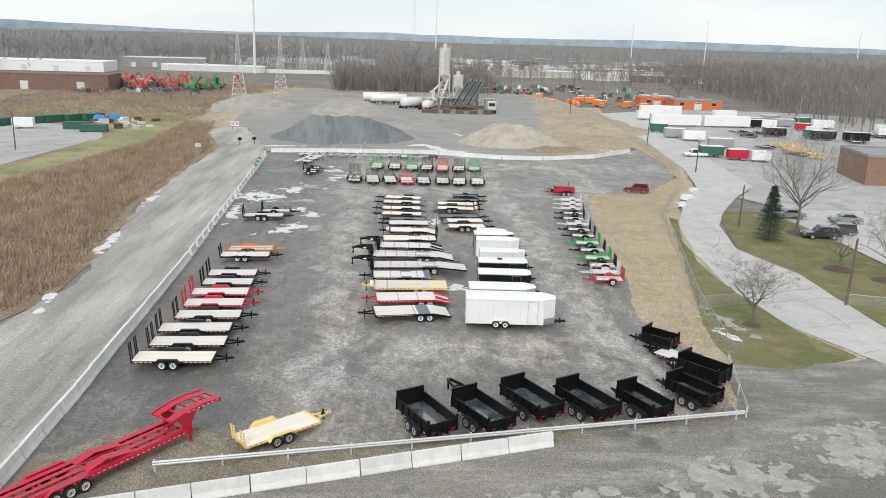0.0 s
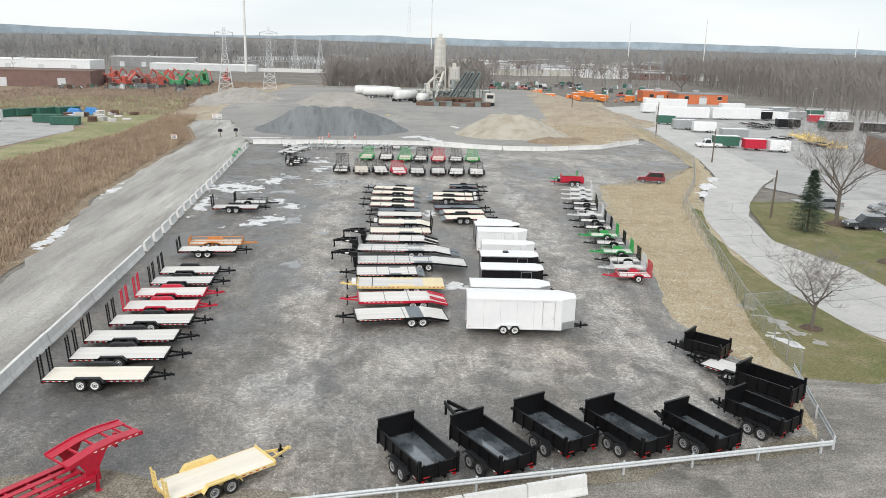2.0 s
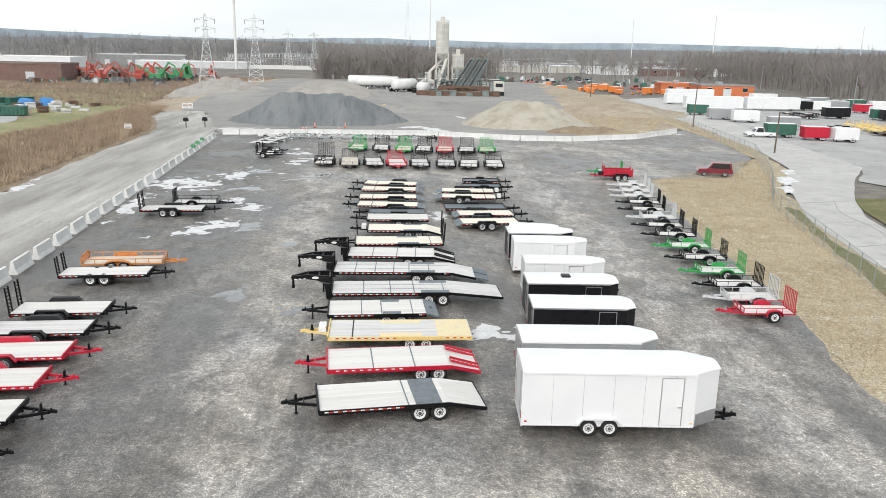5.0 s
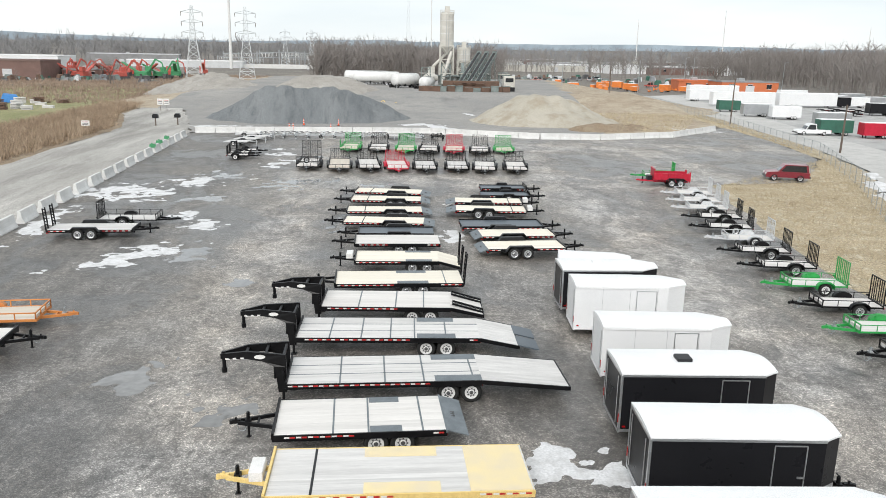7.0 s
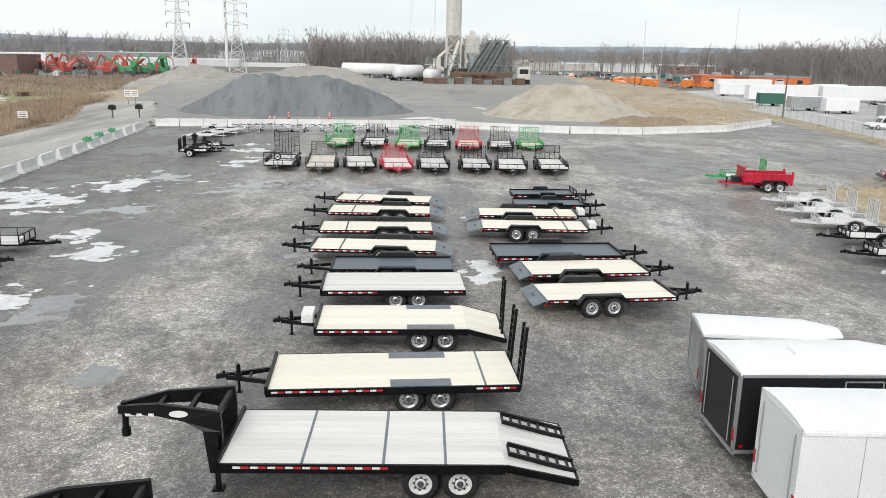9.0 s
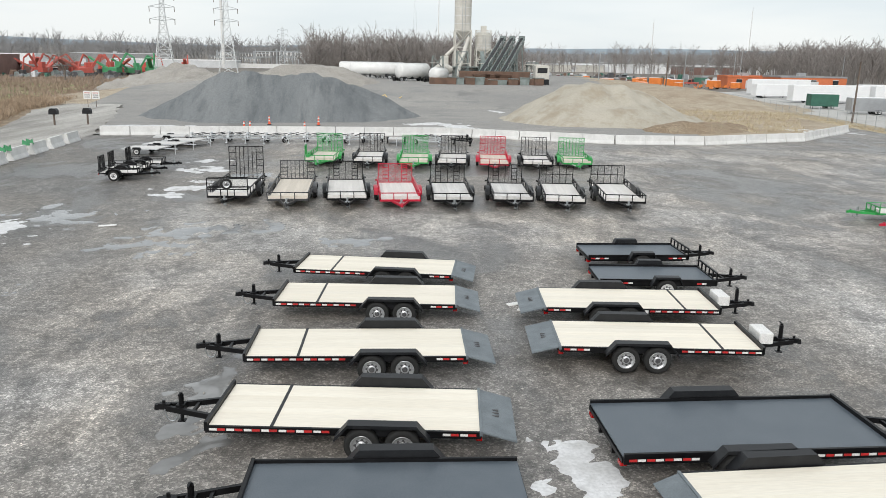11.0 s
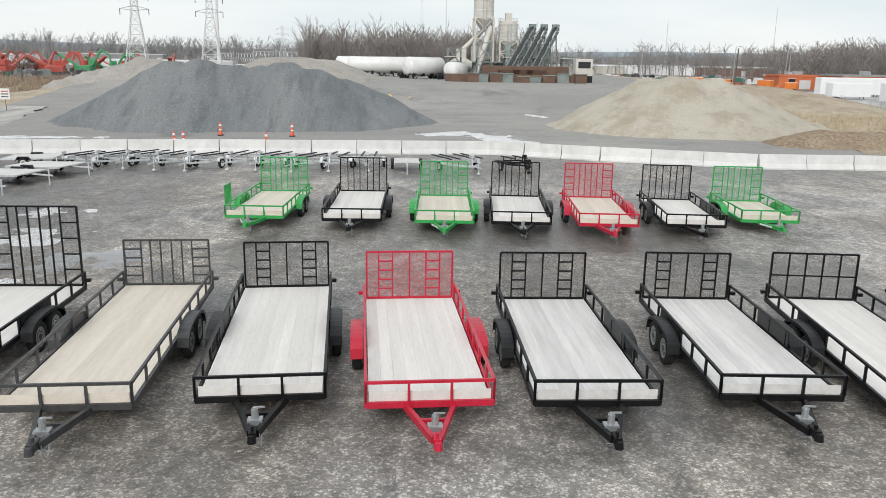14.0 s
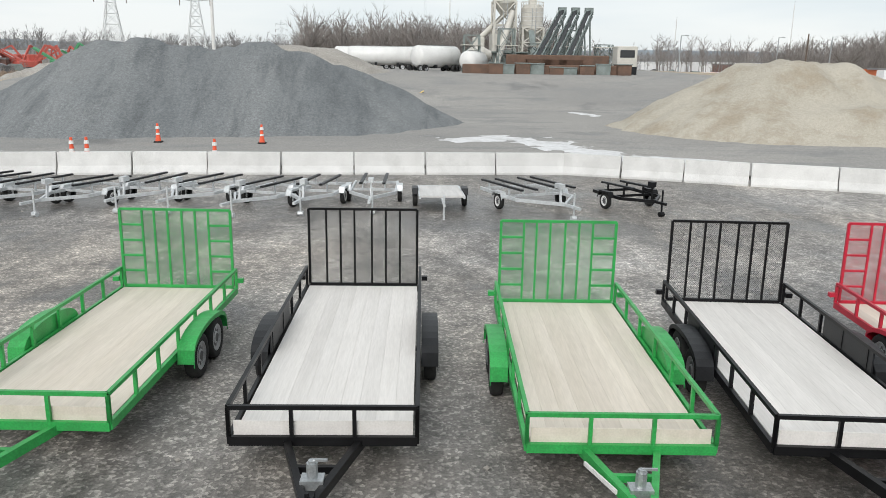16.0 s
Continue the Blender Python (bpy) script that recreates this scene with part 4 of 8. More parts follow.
    for k in (-0.5, 0.5) if axles == 2 else (0.0,):
        part("axle", Geo().tube((wx + k * pitch, -W / 2, r), (wx + k * pitch, W / 2, r), 0.045, n=8), "hub_dark", t)
    if front_rail:
        g = Geo().beam((xf, -W / 2, dz + front_rail), (xf, W / 2, dz + front_rail), 0.05)
        for k in range(6):
            g.beam((xf, -W / 2 + W * k / 5, dz), (xf, -W / 2 + W * k / 5, dz + front_rail), 0.045)
        part("front_rail", g, frame, t)
    if neck == "bumper":
        tongue(t, xf, 0.55, dz - 0.12, tong, frame, jack, toolbox)
    else:
        zt = dz + 0.78
        g = Geo()
        for s in (-1, 1):
            y0, y1 = s * 0.66, s * 0.08
            for pa, pb, pc, pd in (((0.02, dz - 0.55), (0.3, dz - 0.55), (0.42, dz + 0.42), (0.0, dz + 0.42)), ((0.0, dz + 0.42), (0.42, dz + 0.42), (0.85, zt - 0.2), (0.02, zt + 0.1)),
                                   ((0.02, zt + 0.1), (0.85, zt - 0.2), (1.5, zt - 0.16), (1.45, zt + 0.12)), ((1.45, zt + 0.12), (1.5, zt - 0.16), (2.4, zt - 0.24), (2.4, zt - 0.06))):
                q = [(xf + px, y0 + (y1 - y0) * max(0.0, px - 0.3) / 2.1, pz) for px, pz in (pa, pb, pc, pd)]
                g.hexa([(x, y - 0.05, z) for x, y, z in q] + [(x, y + 0.05, z) for x, y, z in q])
        for k, hw in ((0.1, 0.66), (0.75, 0.52), (1.45, 0.34)):
            g.beam((xf + k, -hw, zt), (xf + k, hw, zt), 0.09, 0.12)
        g.box(xf + 0.02, xf + 0.2, -0.66, 0.66, dz - 0.4, dz - 0.1)
        part("gooseneck", g, frame, t)
        for s in (-1, 1):
            strip = Geo()
            for k in range(3):
                px = 1.5 + 0.28 * k
                y = s * (0.115 + 0.58 * (1 - max(0.0, px - 0.3) / 2.1))
                strip.box(xf + px, xf + px + 0.16, y - 0.004, y + 0.004, zt - 0.17 - 0.04 * k, zt - 0.11 - 0.04 * k)
            part("reflective_strip", strip, "tape_white", t, "white reflective strip")
        part("coupler_post", Geo().tube((xf + 2.3, 0, zt - 0.75), (xf + 2.3, 0, zt), 0.07, n=10).tube((xf + 2.3, 0, zt - 0.8), (xf + 2.3, 0, zt - 0.62), 0.1, n=10), frame, t)
        for s in (-1, 1):
            part("landing_leg", Geo().beam((xf + 0.12, s * 0.75, 0.05), (xf + 0.12, s * 0.75, dz + 0.35), 0.1).box(xf, xf + 0.24, s * 0.75 - 0.12, s * 0.75 + 0.12, 0, 0.04), frame, t)
        for s in (-1, 1):
            part("plate_badge", Geo().prism([(xf + 0.95 + 0.2 * math.cos(k * math.pi / 8), zt - 0.03 + 0.075 * math.sin(k * math.pi / 8)) for k in range(16)], s * 0.535, s * 0.56), "tape_white", t, "pale oval badge")
        part("jack", Geo().tube((xf + 0.5, 0, dz - 0.3), (xf + 0.5, 0, dz + 0.6), 0.05, n=8), frame, t)
    return t


def place(t, x, y, turn):
    t.matrix_basis = pose(x, y, 0, 0, 0, turn)
    return t


def gate(t, x, W, z, h, frame, meshmat, style=0, name="ramp_gate"):
    """Upright landscape gate: frame, bars, ladders for wheels and netting."""
    g = Geo()
    a, b = -W / 2, W / 2
    for p, q in (((a, z), (b, z)), ((a, z + h), (b, z + h)), ((a, z), (a, z + h)), ((b, z), (b, z + h))):
        g.beam((x, p[0], p[1]), (x, q[0], q[1]), 0.045)
    bars = []
    for k in ((0.2, 0.31, 0.43, 0.56, 0.68, 0.8), (0.16, 0.29, 0.42, 0.58, 0.71, 0.84), (0.14, 0.3, 0.5, 0.69, 0.85), (0.2, 0.4, 0.6, 0.8))[style]:
        bars.append((k, Geo().beam((x, a + W * k, z), (x, a + W * k, z + h), 0.035)))
    if style == 0:
        for lo, hi in ((0.0, 0.2), (0.8, 1.0)):
            for i in range(1, 5):
                zz = z + h * i / 5
                g.beam((x, a + W * lo, zz), (x, a + W * hi, zz), 0.05, 0.035)
    elif style == 2:
        for lo, hi in ((0.14, 0.3), (0.69, 0.85)):
            for i in range(1, 5):
                zz = z + h * i / 5
                g.beam((x, a + W * lo, zz), (x, a + W * hi, zz), 0.05, 0.035)
    elif style == 3:
        g.beam((x, a, z + h * 0.5), (x, b, z + h * 0.5), 0.035)
    ob = part(name, g, frame, t)
    for _k, b_ in bars:
        part("gate_bar", b_, frame, ob)
    panel("gate_netting", (x - 0.025, a, z), (0, 1, 0), (0, 0, 1), W, h, meshmat, ob)
    return ob


def utility_trailer(label, L=4.9, W=2.1, dz=0.52, frame="black_paint", deck="plank_grey", meshmat="mesh_black", gate_h=1.45, style=0, rail=0.36, fend=None, tandem=True, rim="rim_silver", group="utility trailers", tong=1.25, side_gate=False, basket=False, boards=9):
    """An open utility trailer with tube rails and an upright ramp gate at its tail."""
    t = thing("utility_trailer", label, "trailer", None, group)
    xf, xr = L / 2, -L / 2
    rw = 0.05 if tandem else 0.032
    g = Geo()
    for s in (-1, 1):
        g.beam((xr, s * W / 2, dz - 0.04), (xf, s * W / 2, dz - 0.04), 0.05, 0.11 if tandem else 0.07)
    g.beam((xf, -W / 2, dz - 0.05), (xf, W / 2, dz - 0.05), 0.06, 0.11).beam((xr, -W / 2, dz - 0.05), (xr, W / 2, dz - 0.05), 0.06, 0.11)
    for i in range(1, 7) if not tandem else ():
        x = xr + L * i / 7
        g.beam((x, -W / 2, dz - 0.08), (x, W / 2, dz - 0.08), 0.05, 0.06)
    part("chassis", g, frame, t)
    planks(t, xr + 0.04, xf - 0.04, W - 0.1, dz, deck, boards)
    zt = dz + rail
    n = max(4, round(L / 0.85))
    for s in (-1, 1):
        g = Geo().beam((xr, s * W / 2, zt), (xf, s * W / 2, zt), rw)
        for i in range(n + 1):
            x = xr + L * i / n
            g.beam((x, s * W / 2, dz), (x, s * W / 2, zt), rw * 0.9)
        part("side_rail", g, frame, t)
    g = Geo().beam((xf, -W / 2, zt), (xf, W / 2, zt), 0.05)
    for k in (0.0, 0.333, 0.667, 1.0):
        g.beam((xf, -W / 2 + W * k, dz), (xf, -W / 2 + W * k, zt), 0.045)
    part("front_rail", g, frame, t)
    # Added upright strip, in place of deck showing through the front rail
    part("front_board", Geo().box(xf - 0.05, xf - 0.028, -W / 2 + 0.05, W / 2 - 0.05, dz + 0.004, dz + rail * 0.5), deck, t, "added plank strip standing in for the deck behind the rail")
    wx = -0.25
    ks = (-0.4, 0.4) if tandem else (0,)
    for s in (-1, 1):
        for k in ks:
            wheel(t, wx + k, s * (W / 2 + 0.17), s, 0.34, 0.19, rim)
        fender(t, wx, s * (W / 2 + 0.04), s * (W / 2 + 0.29), 0.86 if tandem else 0.48, dz - 0.14, dz + 0.27, fend or frame, arched=True)
        part("tail_light", Geo().box(xr - 0.05, xr - 0.02, s * W * 0.46 - 0.06, s * W * 0.46 + 0.06, dz - 0.12, dz - 0.04), "lamp_red", t)
        part("gate_latch", Geo().box(xr - 0.03, xr + 0.07, s * (W / 2 + 0.03), s * (W / 2 + 0.14), dz + 0.12, dz + 0.2), frame, t)
        if frame == "black_paint" and tandem:
            part("fender_board", Geo().box(wx - 0.8, wx + 0.8, s * W / 2 - 0.012, s * W / 2 + 0.012, dz + 0.02, zt - 0.03), "satin_black", t)
    part("axle", Geo().tube((wx, -W / 2, 0.32), (wx, W / 2, 0.32), 0.04, n=8), "hub_dark", t)
    gate(t, xr, W - 0.12, dz + 0.03, gate_h, frame, meshmat, style)
    tongue(t, xf, 0.5, dz - 0.1, tong, frame, 0.42, jack_mat="pipe_steel")
    if frame == "green_paint" and tandem:
        part("text_bar", Geo().beam((xf + 0.25, -0.455, dz - 0.1), (xf + 0.85, -0.23, dz - 0.1), 0.02, 0.05), "tape_white", t, "pale lettering bar")
    if side_gate:
        g = Geo()
        for k in range(6):
            g.beam((xf - 0.1 - 0.16 * k, -W / 2, zt), (xf - 0.1 - 0.16 * k, -W / 2, zt + 0.7), 0.035)
        g.beam((xf - 0.1, -W / 2, zt + 0.7), (xf - 0.95, -W / 2, zt + 0.7), 0.045)
        ob = part("side_gate", g, frame, t)
        panel("gate_netting", (xf - 0.95, -W / 2, zt), (1, 0, 0), (0, 0, 1), 0.85, 0.7, meshmat, ob)
    if basket:
        g = Geo()
        for z in (dz + 0.45, dz + 0.95):
            g.beam((xf, -W / 2, z), (xf, W / 2, z), 0.045).beam((xf - 0.5, -W / 2, z), (xf - 0.5, W / 2, z), 0.045)
            for s in (-1, 1):
                g.beam((xf, s * W / 2, z), (xf - 0.5, s * W / 2, z), 0.045)
        for s in (-1, 0, 1):
            g.beam((xf, s * W / 2, dz), (xf, s * W / 2, dz + 0.95), 0.045)
        ob = part("basket", g, frame, t)
        panel("basket_netting", (xf + 0.03, -W / 2, dz + 0.45), (0, 1, 0), (0, 0, 1), W, 0.5, meshmat, ob)
        wheel(t, xf + 0.15, 0.0, 1, 0.3, 0.18, "rim_silver", z=dz + 0.68)
        t.children[-1].matrix_basis = pose(xf + 0.16, 0, dz + 0.68, 0, 0, -90)
    return t


def dump_trailer(label, L=4.3, W=2.1, H=0.75, group="dump trailers", goose=False, tarp=False, frame="black_paint"):
    """A black steel dump trailer; x points to the hitch."""
    t = thing("dump_trailer", label, "dump trailer", None, group)
    z0 = 0.68
    xf, xr = L / 2, -L / 2
    part("chassis", Geo().beam((xr, 0.4, 0.5), (xf, 0.4, 0.5), 0.1, 0.2).beam((xr, -0.4, 0.5), (xf, -0.4, 0.5), 0.1, 0.2).beam((xf - 0.4, -0.5, 0.5), (xf - 0.4, 0.5, 0.5), 0.1, 0.2).beam((xr + 0.3, -0.9, 0.52), (xr + 0.3, 0.9, 0.52), 0.1, 0.15), frame, t)
    part("bed_floor", Geo().box(xr, xf, -W / 2, W / 2, z0, z0 + 0.05), "bed_steel", t, "wet dark steel bed floor")
    for s in (-1, 1):
        g = Geo().box(xr, xf, s * W / 2 - 0.03, s * W / 2 + 0.03, z0, z0 + H)
        g.beam((xr, s * W / 2, z0 + H), (xf, s * W / 2, z0 + H), 0.1, 0.08)
        for i in range(6):
            x = xr + 0.1 + (L - 0.2) * i / 5
            g.box(x - 0.04, x + 0.04, s * (W / 2 + 0.03), s * (W / 2 + 0.1), z0 - 0.08, z0 + H)
        part("side_wall", g, frame, t)
        for k in (-0.42, 0.42):
            wheel(t, -0.4 + k, s * (W / 2 + 0.2), s, 0.38, 0.23, "rim_silver")
        fender(t, -0.4, s * (W / 2 + 0.05), s * (W / 2 + 0.34), 0.98, 0.62, 0.88, "satin_black")
        part("tail_light", Geo().box(xr - 0.05, xr, s * W * 0.42 - 0.1, s * W * 0.42 + 0.1, 0.48, 0.58), "lamp_red", t)
        tape(t, xr, -1.4, s * (W / 2 + 0.1), z0 + 0.03, s)
    part("front_wall", Geo().box(xf - 0.03, xf + 0.03, -W / 2, W / 2, z0, z0 + H + 0.42).beam((xf, -W / 2, z0 + H + 0.42), (xf, W / 2, z0 + H + 0.42), 0.14, 0.12), frame, t)
    g = Geo().box(xr - 0.05, xr, -W / 2, W / 2, z0 - 0.05, z0 + H - 0.08)
    for k in (-0.85, 0, 0.85):
        g.box(xr - 0.1, xr - 0.05, k - 0.05, k + 0.05, z0 - 0.05, z0 + H)
    part("tailgate", g, frame, t)
    g = Geo()
    x = -W / 2 + 0.1
    part("reflective_strip", Geo().box(xr - 0.104, xr - 0.1, -0.9, -0.55, 0.75, 0.8).box(xr - 0.104, xr - 0.1, 0.55, 0.9, 0.75, 0.8), "tape_red", t)
    for s in (-1, 1):
        part("corner_post", Geo().box(xr - 0.08, xr + 0.06, s * W / 2 - 0.07, s * W / 2 + 0.07, z0 - 0.1, z0 + H + 0.22), frame, t)
    if goose:
        zt = 1.55
        g = Geo()
        for s in (-1, 1):
            g.beam((xf + 0.15, s * 0.5, 0.45), (xf + 0.15, s * 0.5, zt), 0.12, 0.25).beam((xf + 0.1, s * 0.5, zt), (xf + 2.0, s * 0.1, zt + 0.05), 0.1, 0.2)
        g.beam((xf + 0.9, -0.33, zt), (xf + 0.9, 0.33, zt), 0.1)
        part("gooseneck", g, frame, t)
        part("coupler_post", Geo().tube((xf + 2.0, 0, zt - 0.7), (xf + 2.0, 0, zt), 0.07, n=10), frame, t)
        part("landing_leg", Geo().beam((xf + 0.3, 0, 0), (xf + 0.3, 0, 1.2), 0.1), frame, t)
    else:
        tongue(t, xf, 0.5, 0.5, 1.3, frame, 0.55, "")
        part("pump_box", Geo().cbox(xf + 0.1, xf + 0.55, -0.4, 0.4, 0.58, 1.0, 0.02), "satin_black", t)
    return t





def enclosed_trailer(label, L=6.1, W=2.35, H=2.15, skin="white_skin", roof="white_roof", nose=0.9, z0=0.42, vent=False, group="enclosed trailers", taper=0.55):
    """An enclosed cargo trailer with a wedge nose towards x."""
    t = thing("enclosed_trailer", label, "trailer", None, group)
    xr, xf = -L / 2, L / 2
    zt = z0 + H
    foot = [(xr, -W / 2), (xf, -W / 2), (xf + nose, -W / 2 * (1 - taper)), (xf + nose, W / 2 * (1 - taper)), (xf, W / 2), (xr, W / 2)]
    g = Geo()
    n = 6
    g.v += [(x, y, z0) for x, y in foot] + [(x, y, zt) for x, y in foot]
    g.f += [tuple(range(n)), tuple(range(n, 2 * n))]
    for i in range(n):
        j = (i + 1) % n
        g.f.append((i, j, n + j, n + i))
    part("body", g, skin, t)
    rf = [(x * 1.0 + (0.03 if x > 0 else -0.03), y + (0.03 if y > 0 else -0.03)) for x, y in foot]
    g = Geo()
    k = 0
    ys = 7
    prof = []
    for i in range(ys):
        q = -1 + 2 * i / (ys - 1)
        prof.append((q, 0.09 * (1 - q * q)))
    for x, hw, dn in ((xr - 0.03, W / 2 + 0.03, 0), (xf, W / 2 + 0.03, 0), (xf + nose * 0.6, W / 2 * (1 - taper * 0.6) + 0.03, 0.0), (xf + nose + 0.03, W / 2 * (1 - taper) + 0.03, 0.03)):
        g.v += [(x, q * hw, zt + 0.012 + h - dn) for q, h in prof] + [(x, q * hw, zt - 0.05) for q, h in ((1, 0), (-1, 0))]
    m = ys + 2
    for r in range(3):
        for i in range(m):
            j = (i + 1) % m
            g.f.append((r * m + i, r * m + j, (r + 1) * m + j, (r + 1) * m + i))
    g.f += [tuple(range(m)), tuple(range(3 * m, 4 * m))]
    part("roof", g, roof, t, "white crowned roof", smooth=False)
    trim = "aluminium"
    for s in (-1, 1):
        part("roof_trim", Geo().box(xr, xf, s * (W / 2 + 0.031), s * (W / 2 + 0.045), zt - 0.09, zt - 0.02), trim if skin == "black_skin" else "white_roof", t)
        part("base_trim", Geo().box(xr, xf, s * (W / 2 + 0.002), s * (W / 2 + 0.018), z0 - 0.02, z0 + 0.07), trim if skin != "white_skin" else "white_roof", t)
        for k in (-0.42, 0.42):
            wheel(t, -0.35 + k, s * (W / 2 + 0.03), s, 0.35, 0.2, "rim_white")
        fender(t, -0.35, s * (W / 2 + 0.0), s * (W / 2 + 0.17), 0.92, 0.5, 0.8, skin if skin != "black_skin" else "satin_black")
        for x in (xr + 0.15, xf - 0.1):
            part("marker_light", Geo().box(x - 0.05, x + 0.05, s * (W / 2 + 0.003), s * (W / 2 + 0.03), z0 + 0.14, z0 + 0.19), "lamp_red" if x < 0 else "yellow_paint", t)
        seams = Geo()
        i = xr + 1.2
        while i < xf - 0.3:
            seams.box(i - 0.006, i + 0.006, s * (W / 2), s * (W / 2 + 0.003), z0 + 0.08, zt - 0.1)
            i += 1.22
        if skin != "black_skin":
            part("panel_seam", seams, "silver_skin", t)
    xd = xf - 0.95
    door = part("side_door", Geo().box(xd - 0.42, xd + 0.42, -W / 2 - 0.02, -W / 2 - 0.002, z0 + 0.08, zt - 0.22), skin, t)
    fr = Geo()
    for p, q in (((xd - 0.44, z0 + 0.06), (xd - 0.44, zt - 0.2)), ((xd + 0.44, z0 + 0.06), (xd + 0.44, zt - 0.2)), ((xd - 0.44, zt - 0.2), (xd + 0.44, zt - 0.2))):
        fr.beam((p[0], -W / 2 - 0.012, p[1]), (q[0], -W / 2 - 0.012, q[1]), 0.03)
    part("door_frame", fr, "aluminium", door)
    part("door_handle", Geo().box(xd + 0.24, xd + 0.4, -W / 2 - 0.06, -W / 2 - 0.02, z0 + 0.85, z0 + 0.9), "aluminium", door, "bright metal bar lock")
    rear = part("rear_door", Geo().box(xr - 0.025, xr - 0.002, -W / 2 + 0.1, W / 2 - 0.1, z0 + 0.08, zt - 0.12), skin, t)
    fr = Geo()
    for s in (-1, 1):
        fr.box(xr - 0.035, xr + 0.03, s * (W / 2 - 0.08), s * (W / 2 + 0.008), z0 - 0.04, zt - 0.02)
    fr.box(xr - 0.035, xr + 0.03, -W / 2, W / 2, zt - 0.11, zt - 0.02).box(xr - 0.035, xr + 0.03, -W / 2, W / 2, z0 - 0.06, z0 + 0.05)
    part("rear_frame", fr, "aluminium" if skin != "white_skin" else "white_skin", rear)
    for s in (-1, 1):
        part("lock_bar", Geo().tube((xr - 0.05, s * 0.75, z0 + 0.15), (xr - 0.05, s * 0.75, zt - 0.2), 0.015, n=6), "aluminium", rear)
        part("tail_light", Geo().box(xr - 0.05, xr - 0.036, s * (W / 2 - 0.04) - 0.04, s * (W / 2 - 0.04) + 0.04, z0 + 0.3, z0 + 0.6), "lamp_red", t)
    if nose > 0.3:
        part("stone_guard", Geo().plate((xf + nose * 0.05, -W / 2 * (1 - taper * 0.05) - 0.004, z0), (xf + nose, -W / 2 * (1 - taper) - 0.006, z0), (xf + nose, -W / 2 * (1 - taper) - 0.006, z0 + 0.55), (xf + nose * 0.05, -W / 2 * (1 - taper * 0.05) - 0.004, z0 + 0.55), 0.006), "aluminium", t, "checkered aluminium stone guard")
    if vent:
        part("roof_vent", Geo().cbox(-0.3, 0.2, -0.25, 0.25, zt + 0.09, zt + 0.2, 0.02), "satin_black" if vent == 1 else "white_roof", t)
    tongue(t, xf + nose - 0.1, 0.4, z0, 0.95, "black_paint", 0.45)
    return t


# ---------------------------------------------------------------- flatbeds of the middle row, hitch towards the dirt road
place(flat_trailer("black deck-over trailer with pale plank deck and dovetail", 6.9, W=2.5, dz=0.85, fenders=None, deck="plank_grey", tail="dove", tail_len=1.6, wx=-1.1, rim="rim_white", split=0, cross=(-0.2,), steel_zone=[(-1.6, -0.5, -1.25, 1.25)], boards=8), 2.6, 68.2, 187)
place(flat_trailer("red deck-over trailer with grey planks and folded ramps", 7.0, W=2.5, dz=0.85, frame="red_paint", fenders=None, deck="plank_grey", tail="dove_ramps", tail_len=1.4, wx=-1.2, rim="rim_white", split=0, cross=(1.4, -0.5), boards=8), 2.8, 72.2, 184)
place(flat_trailer("yellow deck-over trailer with worn grey planks and yellow plates", 7.3, W=2.5, dz=0.85, frame="yellow_paint", fenders=None, deck="plank_worn", tail="none", wx=-0.9, rim="rim_white", split=0.17, steel_zone=[(-3.6, -1.9, -1.25, 1.25), (-1.1, 1.0, -1.25, -0.7), (-1.1, 1.0, 0.7, 1.25)], tail_mat="yellow_worn", toolbox="tape_white", boards=10), 2.8, 76.1, 180)
place(flat_trailer("black deck-over trailer with grey planks, steel wheel pads and tail plate", 6.1, W=2.5, dz=0.85, fenders=None, deck="plank_grey", tail="plate", tail_len=0.7, wx=-0.55, rim="rim_white", split=0, cross=(1.2, 0.1, -1.6), steel_zone=[(-0.95, 0.05, -1.25, -0.85), (-0.95, 0.05, 0.85, 1.25)], boards=10), 1.95, 79.6, 182)
place(flat_trailer("long black gooseneck trailer with weathered planks and sloped tail", 10.2, W=2.5, dz=0.9, fenders=None, deck="plank_worn", tail="dove", tail_len=3.2, neck="goose", wx=-1.1, rim="rim_white", split=0, cross=(3.2, 1.6, 0.2, -1.6), steel_zone=[(-1.9, -0.2, -1.25, -0.75), (-1.9, -0.2, 0.75, 1.25)], boards=3), 4.0, 83.3, 181)
place(flat_trailer("long black gooseneck trailer with dark flip-over ramps", 9.2, W=2.5, dz=0.9, fenders=None, deck="plank_worn", tail="bent", tail_len=1.6, neck="goose", wx=-1.2, rim="rim_white", split=0, cross=(3.2, 1.9, 0.7, -0.3, -1.6), steel_zone=[(-2.0, -0.4, -1.25, -0.75), (-2.0, -0.4, 0.75, 1.25)], boards=3), 3.4, 87.7, 178)
place(flat_trailer("black gooseneck trailer with grey planks and two folded ramps", 7.5, W=2.5, dz=0.9, fenders=None, deck="plank_grey", tail="dove_ramps", tail_len=1.5, neck="goose", wx=-0.9, rim="rim_white", split=0, cross=(2.0, 0.3, -1.0), boards=9), 3.3, 91.7, 177)
place(flat_trailer("black equipment trailer with cream planks and upright ramps", 6.6, W=2.4, dz=0.8, fenders=None, deck="plank_new", tail="ramps_up", wx=-0.8, rim="rim_silver", split=0, cross=(-2.4,), steel_zone=[(-1.5, 0.1, -1.2, -0.75), (-1.5, 0.1, 0.75, 1.2)], boards=9, ramp_h=1.5), 3.2, 95.8, 181)
